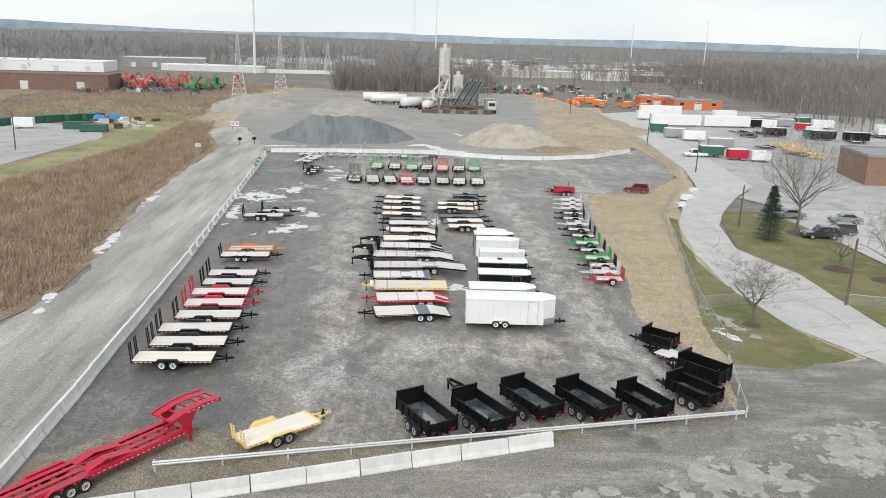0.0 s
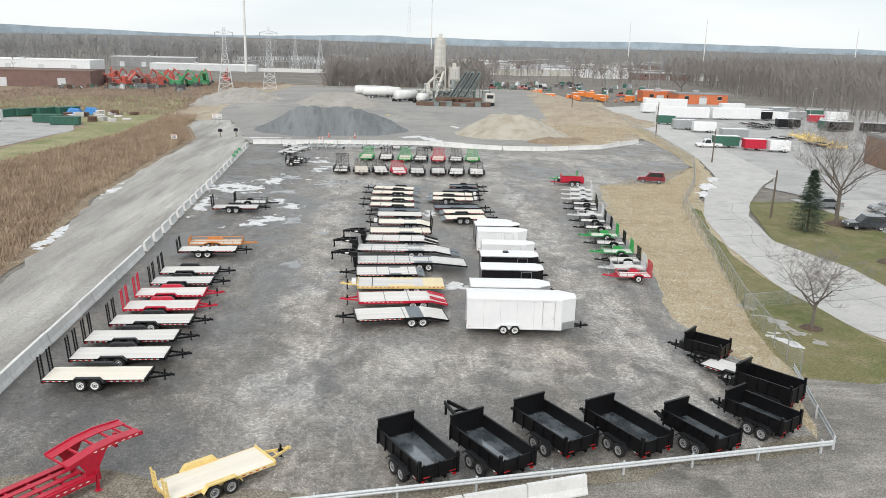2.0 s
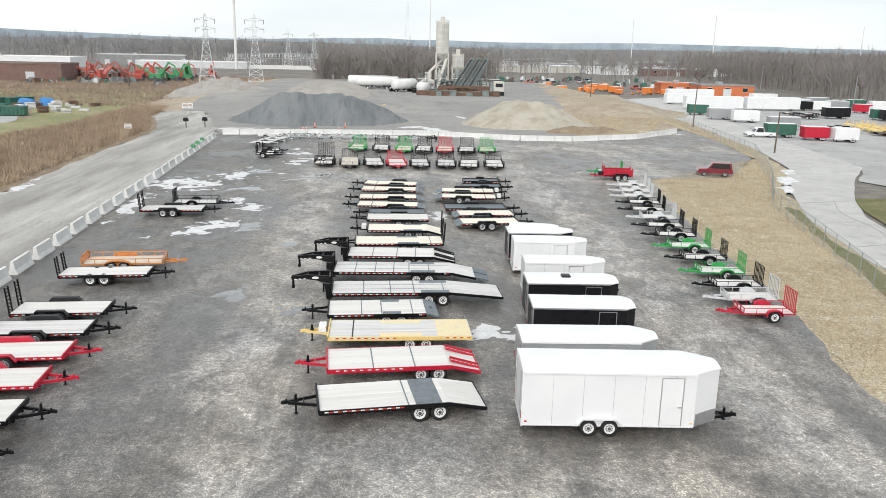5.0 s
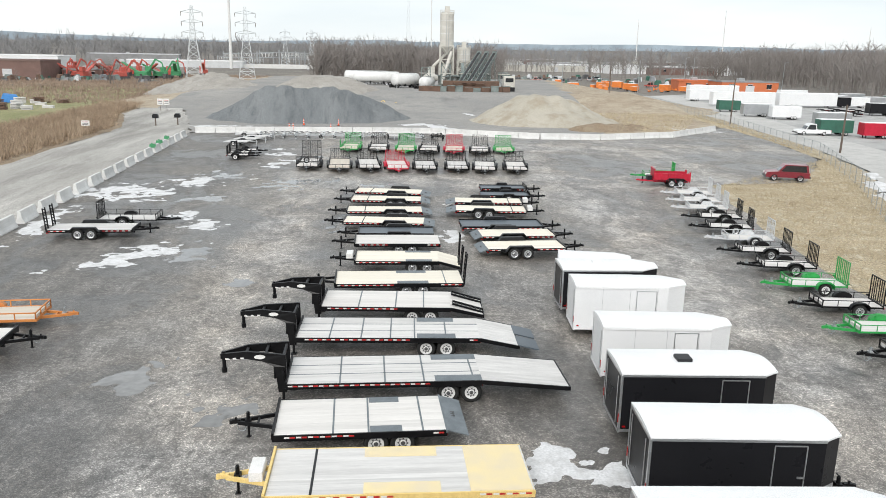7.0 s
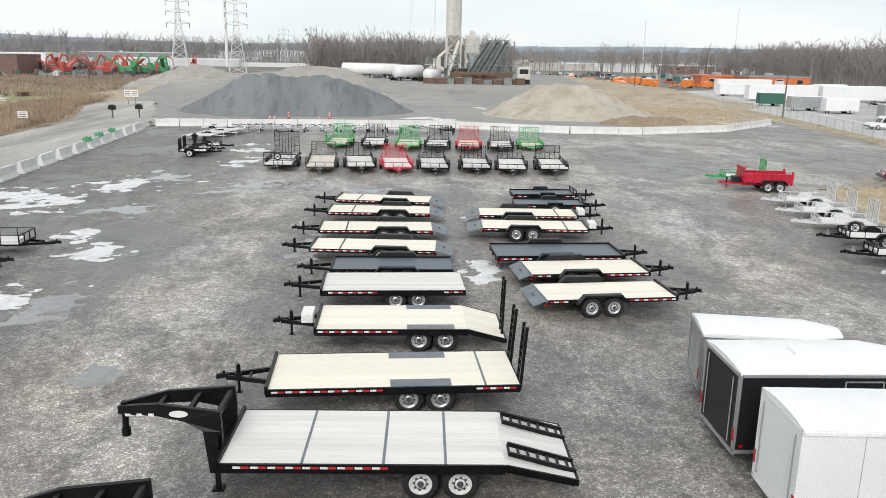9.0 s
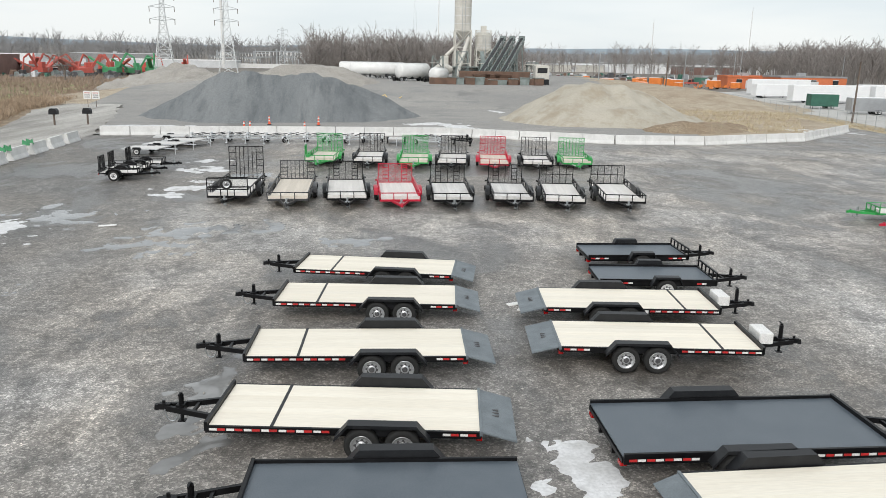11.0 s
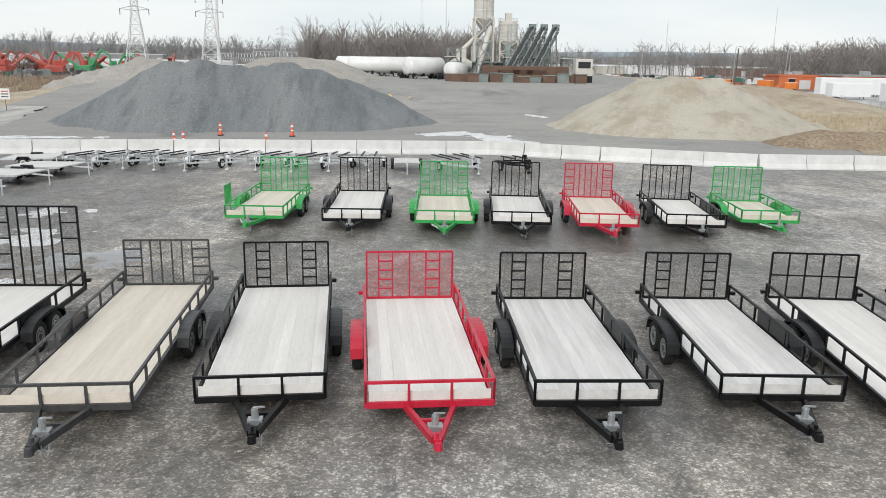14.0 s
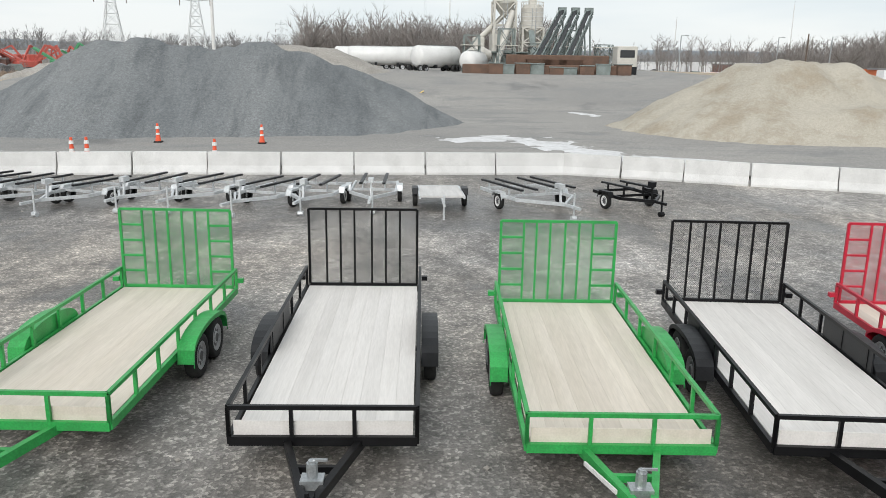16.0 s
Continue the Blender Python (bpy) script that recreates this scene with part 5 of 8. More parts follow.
place(flat_trailer("black equipment trailer with pale planks and one raised ramp", 6.0, W=2.4, dz=0.8, fenders=None, deck="plank_new", tail="dove", tail_len=1.2, wx=-0.7, rim="rim_silver", split=0, steel_zone=[(-1.4, 0.1, -1.2, -0.8), (-1.4, 0.1, 0.8, 1.2)], boards=9, toolbox="tape_white"), 3.8, 100.2, 179)
mast = flat_trailer("black deck-over trailer with pale plank deck", 5.3, W=2.4, dz=0.8, fenders=None, deck="plank_grey", tail="none", wx=-0.5, rim="rim_silver", split=0, boards=9)
place(mast, 3.3, 104.4, 180)
place(flat_trailer("black car hauler with blue-grey steel deck", 5.0, deck="steel_deck", tail="none", wx=-0.2, split=0, rim="rim_white"), 3.3, 107.5, 179)
t0 = flat_trailer("black tilt-deck equipment trailer with cream planks and grey tail plate", 6.45, W=2.08, wx=-0.45)
place(t0, 2.9, 111.0, 175)
for x, y, a in ((2.95, 115.05, 178.8), (3.1, 119.5, 175.6), (3.35, 123.1, 171)):
    copy_thing(t0, pose(x, y, 0, 0, 0, a))

# raised ramp beside the pale plank trailer
ramp_up(bpy.data.objects["flatbed_trailer.008"], -2.95, 0.6, 0.6, 1.7, 0.42, "black_paint", 0.05)

# ---------------------------------------------------------------- haulers of the second row, hitch towards the drive
place(flat_trailer("short black car hauler with grey steel deck", 4.0, W=1.95, deck="steel_deck", tail="none", wx=0.1, split=0, rail=0.04, axles=1, front_rail=0.3, rim="rim_white"), 13.2, 125.3, 0)
place(flat_trailer("short black car hauler with grey steel deck and tongue jack", 4.1, W=1.95, deck="steel_deck", tail="none", wx=0.25, split=0, rail=0.04, axles=1, front_rail=0.3, rim="rim_white"), 12.85, 121.8, -3)
r3 = flat_trailer("black tilt-deck trailer with cream planks, grey tail plate and white toolbox", 6.2, wx=-0.2, split=0.2, toolbox="tape_white", jack=0.75)
place(r3, 10.65, 118.85, -4)
copy_thing(r3, pose(10.4, 115.45, 0, 0, 0, -4.5))
place(flat_trailer("black car hauler with wide blue-grey steel deck", 5.7, W=2.4, deck="steel_deck", tail="none", wx=-0.2, split=0, rim="rim_white"), 10.75, 109.85, 1)
r6 = flat_trailer("black car hauler with cream plank deck", 5.5, deck="plank_new", tail="plate", tail_len=0.5, wx=-0.2, split=0, rim="rim_silver")
place(r6, 11.1, 107.0, 3)
copy_thing(r6, pose(11.0, 103.6, 0, 0, 0, 4))
for ob in (r3,):
    part("side_mark", Geo().box(0.35, 0.85, -1.105, -1.1, 0.5, 0.6), "tape_white", ob)

# ---------------------------------------------------------------- enclosed trailers
place(enclosed_trailer("large white enclosed trailer with wedge nose and side door", 6.9, 2.45, 2.3, nose=1.1), 10.95, 66.9, -4)
place(enclosed_trailer("silver-sided enclosed trailer with white roof", 5.4, 2.2, 1.9, skin="silver_skin", nose=0.9), 10.9, 71.2, -3)
place(enclosed_trailer("black enclosed trailer with white roof", 4.75, 2.15, 2.0, skin="black_skin", nose=0.5, taper=0.3), 11.95, 75.6, -4)
place(enclosed_trailer("black enclosed trailer with white roof and dark roof vent", 4.65, 2.15, 2.0, skin="black_skin", nose=0.5, taper=0.3, vent=1), 12.4, 79.9, -3)
place(enclosed_trailer("white enclosed trailer with service hatch and wedge nose", 4.1, 1.9, 1.95, nose=0.9), 12.8, 84.3, -4)
place(enclosed_trailer("plain white enclosed trailer with wedge nose", 4.1, 1.95, 2.0, nose=0.9), 13.0, 89.5, -4)
place(enclosed_trailer("black enclosed trailer with white roof and two roof vents", 3.8, 2.1, 1.95, skin="black_skin", nose=0.9, vent=2), 12.9, 92.5, -2)
place(enclosed_trailer("small silver enclosed trailer behind the black one", 3.0, 1.7, 1.6, skin="silver_skin", nose=0.7), 13.2, 95.6, -12)

# ---------------------------------------------------------------- equipment trailers along the barrier, ramps standing at the tail
LEFT = [("black_paint", "plank_new", -15.9, 57.6, 0, 6.0), ("black_paint", "plank_grey", -15.6, 60.9, 1.5, 5.9), ("black_paint", "plank_grey", -15.8, 64.1, 2, 5.9),
        ("black_paint", "plank_grey", -15.4, 67.4, 2, 5.6), ("red_paint", "plank_grey", -15.6, 70.7, 3, 5.3), ("red_paint", "plank_grey", -15.7, 74.0, 3, 5.3),
        ("black_paint", "plank_worn", -15.6, 77.2, 2, 4.9), ("black_paint", "plank_grey", -15.7, 80.4, 2, 4.9)]
for i, (fr, dk, x, y, a, L) in enumerate(LEFT):
    lab = ("black" if fr == "black_paint" else "red") + " equipment trailer with pale planks and standing ramps"
    place(flat_trailer(lab, L, W=2.0, frame=fr, deck=dk, fenders="satin_black" if fr == "black_paint" else fr, tail="ramps_up", wx=-0.3, rim="rim_white" if i in (0, 3) else "rim_silver", split=0, group="equipment trailers", ramp_h=1.4), x, y, a)
place(flat_trailer("black flatbed trailer with white wheels beside the orange trailer", 5.4, W=1.9, tail="ramps_up", fenders=None, dz=0.75, rim="rim_white", split=0, deck="plank_grey", group="equipment trailers", ramp_h=1.1), -15.6, 87.4, 3)
place(utility_trailer("orange open utility trailer with wooden deck", 5.2, 2.0, frame="orange_paint", deck="plank_tan", meshmat="mesh_black", gate_h=0.5, rail=0.3), -15.6, 91.0, 4)
place(flat_trailer("black equipment trailer with dull grey deck and two raised ramps", 5.4, W=2.0, deck="plank_worn", tail="ramps_up", fenders="satin_black", wx=-0.3, split=0, group="equipment trailers", ramp_h=1.4), -16.7, 108.6, 2)
place(utility_trailer("small black utility trailer with plank deck and gate", 4.0, 1.7, deck="plank_worn", tandem=False, gate_h=1.2, rail=0.4), -15.5, 112.3, 0)

# ---------------------------------------------------------------- utility trailers, front row, hitch towards the lot front
U = [(-5.4, 141.4, "black_paint", "plank_grey", "mesh_black", 0, 6.2, 0), (-2.15, 141.0, "grey_trailer", "plank_tan", "mesh_black", 0, 7.2, 2), (0.95, 141.05, "black_paint", "plank_grey", "mesh_black", 2, 6.7, 3.5), (3.95, 140.4, "red_paint", "plank_grey", "mesh_red", 2, 6.0, 2.3),
     (7.02, 140.33, "black_paint", "plank_worn", "mesh_black", 2, 5.95, -1), (10.5, 140.4, "black_paint", "plank_worn", "mesh_black", 2, 5.8, -3.5), (13.5, 140.1, "black_paint", "plank_grey", "mesh_black", 3, 6.3, -7), (16.85, 140.2, "black_paint", "plank_grey", "mesh_black", 3, 6.2, -6)]
NAMES = {"black_paint": "black", "grey_trailer": "dark grey steel", "red_paint": "red", "green_paint": "green", "white_frame": "pale galvanized"}
for i, (x, y, fr, dk, nt, st, L, a) in enumerate(U):
    lab = NAMES[fr] + " utility trailer with pale planks and raised gate" + (" and spare wheel" if i == 0 else "")
    place(utility_trailer(lab, L, 2.2, frame=fr, deck=dk, meshmat=nt, style=st, gate_h=1.14 if i else 2.0, basket=i == 0, fend=fr if fr != "black_paint" else "satin_black", group="front utility trailers"), x, y, -90 + a)
V = [(-1.5, 156.6, "green_paint", "plank_tan", "mesh_green", 0, 5.6, -4), (2.02, 156.4, "black_paint", "plank_grey", "mesh_black", 1, 6.2, -2), (5.45, 155.7, "green_paint", "plank_tan", "mesh_green", 0, 5.4, -3.3), (8.4, 155.6, "black_paint", "plank_grey", "mesh_black", 1, 5.6, -6),
     (11.55, 155.35, "red_paint", "plank_tan", "mesh_red", 0, 5.7, -5.8), (14.8, 155.1, "black_paint", "plank_grey", "mesh_black", 1, 5.4, -7), (17.9, 155.4, "green_paint", "plank_tan", "mesh_green", 0, 4.2, -6)]
for i, (x, y, fr, dk, nt, st, L, a) in enumerate(V):
    lab = NAMES[fr] + " tandem utility trailer with plank deck and upright gate"
    place(utility_trailer(lab, L, 2.15, frame=fr, deck=dk, meshmat=nt, style=st, gate_h=1.45, side_gate=i == 0, fend=fr if fr != "black_paint" else "satin_black", group="back utility trailers"), x, y, -90 + a)

# ---------------------------------------------------------------- dump trailers at the lot front, hitch away from the rail
d0 = dump_trailer("black steel dump trailer with open wet bed")
place(d0, 2.9, 47.15, 117)
copy_thing(d0, pose(10.3, 49.35, 0, 0, 0, 118))
copy_thing(d0, pose(14.2, 49.15, 0, 0, 0, 117))
d5 = dump_trailer("smaller black dump trailer with open wet bed", 3.6, 1.85)
place(d5, 18.2, 49.0, 116)
place(dump_trailer("black gooseneck dump trailer with open wet bed", goose=True), 6.7, 47.55, 119)
place(dump_trailer("black dump trailer with chrome wheels beside the guard rail corner", 3.5, 1.9), 22.4, 50.7, 122)
place(dump_trailer("tall-sided black dump trailer beside the fence", 3.4, 1.9, 1.0), 24.5, 54.1, 128)
place(dump_trailer("black dump trailer with folded tarp beside the fence", 2.5, 1.8, 0.75), 23.4, 60.8, 135)
place(flat_trailer("black low trailer with weathered white plank deck", 4.4, W=1.9, deck="plank_worn", tail="none", split=0, wx=-0.3, rim="rim_white"), 24.2, 57.5, 130)

# ---------------------------------------------------------------- yellow equipment trailer
yt = flat_trailer("yellow equipment trailer with cream planks and standing ramps", 5.2, W=1.9, frame="yellow_paint", deck="plank_new", fenders="yellow_paint", tail="ramps_up", split=0, wx=-0.3, ramp_h=0.9)
place(yt, -6.6, 45.9, 38)


# ---------------------------------------------------------------- red gooseneck car hauler
def car_hauler():
    t = thing("car_hauler", "red steel gooseneck car hauler with open frame decks", "trailer", pose(-16.4, 41.6, 0, 0, 0, 51.5))
    L, z, W = 11.5, 0.75, 2.1
    for s in (-1, 1):
        part("main_beam", Geo().beam((-L / 2, s * W / 2, z - 0.05), (L / 2, s * W / 2, z - 0.05), 0.14, 0.3), "red_paint", t)
        for q in (0.3, 0.85):
            part("runner", Geo().box(-L / 2, L / 2 - 0.2, s * q - 0.15, s * q + 0.15, z + 0.1, z + 0.14), "red_paint", t)
        tape(t, -L / 2 + 0.3, L / 2, s * (W / 2 + 0.07), z - 0.05, s)
        for k in (-0.85, 0, 0.85):
            wheel(t, -2.2 + k, s * (W / 2 + 0.18), s, 0.38, 0.23, "rim_white")
        fender(t, -2.2, s * (W / 2 + 0.06), s * (W / 2 + 0.32), 1.4, z, z + 0.22, "red_paint")
    for i in range(12):
        x = -L / 2 + 0.3 + i * (L - 0.5) / 11
        part("cross_member", Geo().beam((x, -W / 2, z), (x, W / 2, z), 0.1, 0.14), "red_paint", t)
    h = L / 2
    crown = [(h - 1.15, 1.72), (h + 0.2, 1.98), (h + 1.3, 2.04), (h + 2.65, 1.92)]
    for s in (-1, 1):
        run, edge = Geo(), Geo()
        for (xa, za), (xb, zb) in zip(crown, crown[1:]):
            run.plate((xa, s * 0.66 - 0.28, za), (xb, s * 0.66 - 0.28, zb), (xb, s * 0.66 + 0.28, zb), (xa, s * 0.66 + 0.28, za), 0.05)
            edge.beam((xa, s * 0.97, za - 0.05), (xb, s * 0.97, zb - 0.05), 0.08, 0.2)
        part("front_ramp", run, "red_paint", t)
        part("platform_beam", edge, "red_paint", t)
        tape(t, h - 0.2, h + 2.5, s * 1.012, 1.92, s)
        part("gusset", Geo().prism([(h - 0.45, z - 0.3), (h + 0.35, z - 0.3), (h + 0.3, 1.1), (h + 0.75, 1.85), (h - 0.75, 1.75), (h - 0.35, 1.1)], s * 0.93 - 0.05, s * 0.93 + 0.05), "red_paint", t, "flared red steel gusset")
        part("landing_leg", Geo().beam((h + 0.1, s * 1.05, 0.02), (h + 0.1, s * 1.05, 1.0), 0.12).box(h - 0.05, h + 0.25, s * 1.05 - 0.15, s * 1.05 + 0.15, 0, 0.04), "red_paint", t)
        part("wheel_ramp", Geo().plate((-0.9, s * 0.58 - 0.3, z + 0.15), (0.3, s * 0.58 - 0.3, z + 0.42), (0.3, s * 0.58 + 0.3, z + 0.42), (-0.9, s * 0.58 + 0.3, z + 0.15), 0.05).plate((0.3, s * 0.58 - 0.3, z + 0.42), (2.0, s * 0.58 - 0.3, z + 0.15), (2.0, s * 0.58 + 0.3, z + 0.15), (0.3, s * 0.58 + 0.3, z + 0.42), 0.05), "red_paint", t)
    for k in (-1.1, -0.3, 0.5, 1.3, 2.0, 2.6):
        zz = float(np.interp(h + k, [q[0] for q in crown], [q[1] for q in crown])) - 0.08
        part("platform_bar", Geo().beam((h + k, -0.97, zz), (h + k, 0.97, zz), 0.08, 0.1), "red_paint", t)
    part("kingpin_post", Geo().beam((h + 1.8, 0, 1.9), (h + 1.8, 0, 1.15), 0.16), "red_paint", t)
    return t


car_hauler()

# ---------------------------------------------------------------- small utility trailers along the dry strip, hitch towards the lot
S = [("red_paint", 24.3, 79.8, -3), ("white_frame", 24.6, 82.4, -4), ("black_paint", 25.0, 85.2, -4), ("green_paint", 25.3, 88.4, -5), ("black_paint", 25.6, 92.0, -6), ("green_paint", 25.9, 95.6, -6), ("black_paint", 26.3, 99.4, -8),
     ("black_paint", 26.6, 103.0, -8), ("white_frame", 27.2, 106.4, -8), ("black_paint", 27.5, 110.0, -10), ("black_paint", 28.3, 113.6, -10), ("white_frame", 28.8, 117.2, -10), ("white_frame", 29.6, 120.6, -10), ("white_frame", 30.4, 124.2, -10), ("green_paint", 30.8, 134.5, -8)]
small = {}
for fr, x, y, a in S:
    if fr not in small:
        nt = {"red_paint": "mesh_red", "green_paint": "mesh_green", "white_frame": "mesh_black"}.get(fr, "mesh_black")
        small[fr] = place(utility_trailer("small " + NAMES[fr] + " utility trailer with pale deck and raised gate", 3.0, 1.55, frame=fr, deck="plank_grey", meshmat=nt, tandem=False, gate_h=1.25, style=1, rail=0.3, rim="rim_white" if fr != "black_paint" else "rim_silver", group="single-axle utility trailers", tong=1.1, boards=6), x, y, 180 + a)
    else:
        copy_thing(small[fr], pose(x, y, 0, 0, 0, 180 + a))
rd = dump_trailer("red steel dump trailer at the end of the row", 3.4, 1.8, 0.6, frame="red_paint")
place(rd, 30.6, 130.6, 172)


# ---------------------------------------------------------------- boat and personal trailers along the back barrier
def boat_trailer(label, L=4.2, W=1.5, frame="galvanized", double=False, m=None):
    t = thing("boat_trailer", label, "trailer", m, "small trailers by the barrier")
    z = 0.45
    part("chassis", Geo().beam((-L * 0.4, -W / 2, z), (L * 0.15, -W / 2, z), 0.07, 0.1).beam((-L * 0.4, W / 2, z), (L * 0.15, W / 2, z), 0.07, 0.1).beam((L * 0.15, -W / 2, z), (L * 0.42, 0, z), 0.07, 0.1).beam((L * 0.15, W / 2, z), (L * 0.42, 0, z), 0.07, 0.1).beam((-L * 0.38, -W / 2, z), (-L * 0.38, W / 2, z), 0.06, 0.08).beam((0, -W / 2, z), (0, W / 2, z), 0.06, 0.08), frame, t)
    part("tongue", Geo().beam((L * 0.36, 0, z), (L * 0.6, 0, z), 0.08, 0.08), frame, t)
    for s in ((-0.55, -0.25, 0.25, 0.55) if double else (-0.3, 0.3)):
        part("bunk", Geo().beam((-L * 0.42, s * W / 1.2, z + 0.28), (L * 0.2, s * W / 1.2, z + 0.33), 0.1, 0.06), "satin_black", t, "carpeted bunk board")
        part("bunk_post", Geo().beam((-L * 0.3, s * W / 1.2, z), (-L * 0.3, s * W / 1.2, z + 0.28), 0.05).beam((0.05, s * W / 1.2, z), (0.05, s * W / 1.2, z + 0.3), 0.05), frame, t)
    part("winch_post", Geo().beam((L * 0.36, 0, z), (L * 0.34, 0, z + 0.55), 0.06).box(L * 0.3, L * 0.38, -0.08, 0.08, z + 0.45, z + 0.6), frame, t)
    for s in (-1, 1):
        wheel(t, -0.25, s * (W / 2 + 0.12), s, 0.27, 0.15, "rim_white")
        fender(t, -0.25, s * (W / 2 + 0.03), s * (W / 2 + 0.22), 0.36, 0.42, 0.6, frame)
    part("jack", Geo().tube((L * 0.5, 0.08, 0.1), (L * 0.5, 0.08, z + 0.4), 0.03, n=8).tube((L * 0.5, 0.0, 0.08), (L * 0.5, 0.16, 0.08), 0.08, n=10), frame, t)
    return t


b0 = boat_trailer("galvanized boat trailer with black bunks", m=pose(-14.2, 170.4, 0, 0, 0, -105))
for x, a in ((-12.5, -108), (-10.9, -110), (-9.2, -106), (-7.3, -112), (-5.4, -104), (-3.6, -110), (-1.5, -112), (0.1, -100), (2.0, -92)):
    copy_thing(b0, pose(x, 171.0 + 0.4 * math.sin(x), 0, 0, 0, a))
boat_trailer("galvanized double watercraft trailer with four bunks", 4.6, 2.1, double=True, m=pose(7.3, 170.4, 0, 0, 0, -70))
boat_trailer("small black watercraft trailer", 3.0, 1.5, frame="black_paint", m=pose(10.6, 170.4, 0, 0, 0, -72))


def deck_trailer(label, m, L=3.0, W=1.7, frame="galvanized", deck="plank_worn", rim="rim_white"):
    t = thing("snow_trailer", label, "trailer", m, "small trailers by the barrier")
    part("deck", Geo().plate((-L / 2, -W / 2, 0.5), (-L / 2, W / 2, 0.5), (L / 2, W / 2, 0.58), (L / 2, -W / 2, 0.58), -0.05), deck, t)
    part("chassis", Geo().beam((-L / 2, -W / 2, 0.46), (L / 2, -W / 2, 0.53), 0.06, 0.09).beam((-L / 2, W / 2, 0.46), (L / 2, W / 2, 0.53), 0.06, 0.09).beam((-L / 2, -W / 2, 0.46), (-L / 2, W / 2, 0.46), 0.06, 0.09), frame, t)
    part("tongue", Geo().beam((L / 2 - 0.4, 0, 0.5), (L / 2 + 1.1, 0, 0.46), 0.07), frame, t)
    part("jack", Geo().tube((L / 2 + 0.9, 0, 0.0), (L / 2 + 0.9, 0, 0.75), 0.035, n=8), frame, t)
    for s in (-1, 1):
        wheel(t, -0.2, s * (W / 2 + 0.12), s, 0.28, 0.16, rim)
        fender(t, -0.2, s * (W / 2 + 0.02), s * (W / 2 + 0.22), 0.38, 0.45, 0.63, "satin_black")
    return t


deck_trailer("small single-axle trailer with plank deck by the barrier", pose(4.2, 170.6, 0, 0, 0, -90), 2.6, 1.4)
deck_trailer("low aluminium snow trailer with grey deck", pose(-16.4, 161.2, 0, 0, 0, -12), 3.2, 2.2)
deck_trailer("low aluminium snow trailer with pale deck", pose(-15.7, 164.6, 0, 0, 0, -14), 3.2, 2.2)
deck_trailer("grey aluminium snow trailer beside the others", pose(-14.9, 167.6, 0, 0, 0, -15), 3.2, 2.2)
deck_trailer("dark low trailer with flat deck by the barrier", pose(-17.0, 171.0, 0, 0, 0, 5), 2.8, 2.0)
sb = place(utility_trailer("small black utility trailer with standing gate, white wheel", 2.4, 1.4, tandem=False, gate_h=1.0, style=1, rail=0.3, rim="rim_white", tong=1.0, boards=5, group="small black trailers"), -14.0, 147.4, 3)
copy_thing(sb, pose(-14.15, 149.7, 0, 0, 0, 3))
copy_thing(sb, pose(-13.8, 152.2, 0, 0, 0, 3))


# ---------------------------------------------------------------- traffic cones and posts
def cone(m):
    t = thing("traffic_cone", "orange and white channelizer on a black base", "traffic cone", m, "traffic cones")
    part("base", Geo().cbox(-0.22, 0.22, -0.22, 0.22, 0, 0.07, 0.03), "rubber", t)
    part("body", Geo().lathe([(0.16, 0.07), (0.12, 0.35), (0.085, 0.7), (0.06, 1.05), (0.0, 1.06)], (0, 0, 0), "z", 12), "cone_orange", t)
    for z in (0.42, 0.75):
        part("collar", Geo().lathe([(0.118, z), (0.095, z + 0.16)], (0, 0, 0), "z", 12), "tape_white", t, "white reflective collar")
    return t


c0 = cone(pose(-10.6, 190.2, 0))
for x, y in ((-4.8, 190.0), (-5.6, 181.8), (-11.5, 182.2), (-12.1, 182.0)):
    copy_thing(c0, pose(x, y, 0))


# ---------------------------------------------------------------- puddles and snow
for i, (x, y, rx, ry, tn) in enumerate([(-19.5, 125, 5.5, 6.5, 20), (-15.4, 131, 3.2, 4.5, 10), (-9, 143, 3.2, 2.6, 15), (-13, 103, 2.4, 6.0, -35), (-12, 116, 2, 3, 0), (8.5, 77.5, 2.6, 2.2, 0), (7.4, 108.5, 1.8, 3.0, 0), (-9.5, 152, 3.5, 2, 10), (-10.5, 112, 2, 2.5, 0), (-21.6, 112, 1.2, 8, 2), (-7.5, 146.5, 2.5, 1.2, 0), (-10.5, 157, 2.5, 1.2, 8)]):
    patch("snow_patch", x, y, rx, ry, tn, 0.035, "snow", "thin melting snow patch on the gravel", "snow", 0.16, i + 3, 0.8, 0.8)
for i, (x, y, rx, ry, tn) in enumerate([(-7.2, 84.5, 1.6, 3.0, 0), (-3.5, 82, 2, 1.6, 0), (-7, 129, 3, 3.5, 10), (-2.5, 133, 3.2, 2.2, 0), (-9, 104, 2.5, 4, 0), (-12, 122, 4, 3, 10), (-6.2, 149.5, 3.6, 2.6, 5), (-6, 132, 3.2, 2.2, 20), (-1.0, 113, 1.6, 5, 0), (-13, 135, 4, 4, 0), (-5.5, 97, 1.6, 2, 0), (2, 129.5, 3, 1.5, 0)]):
    patch("puddle", x, y, rx * 0.95, ry * 0.9, tn, 0.012, "puddle", "shallow puddle on the gravel reflecting the sky", "puddle", 0.16, i + 31, 0.95, 0.9)
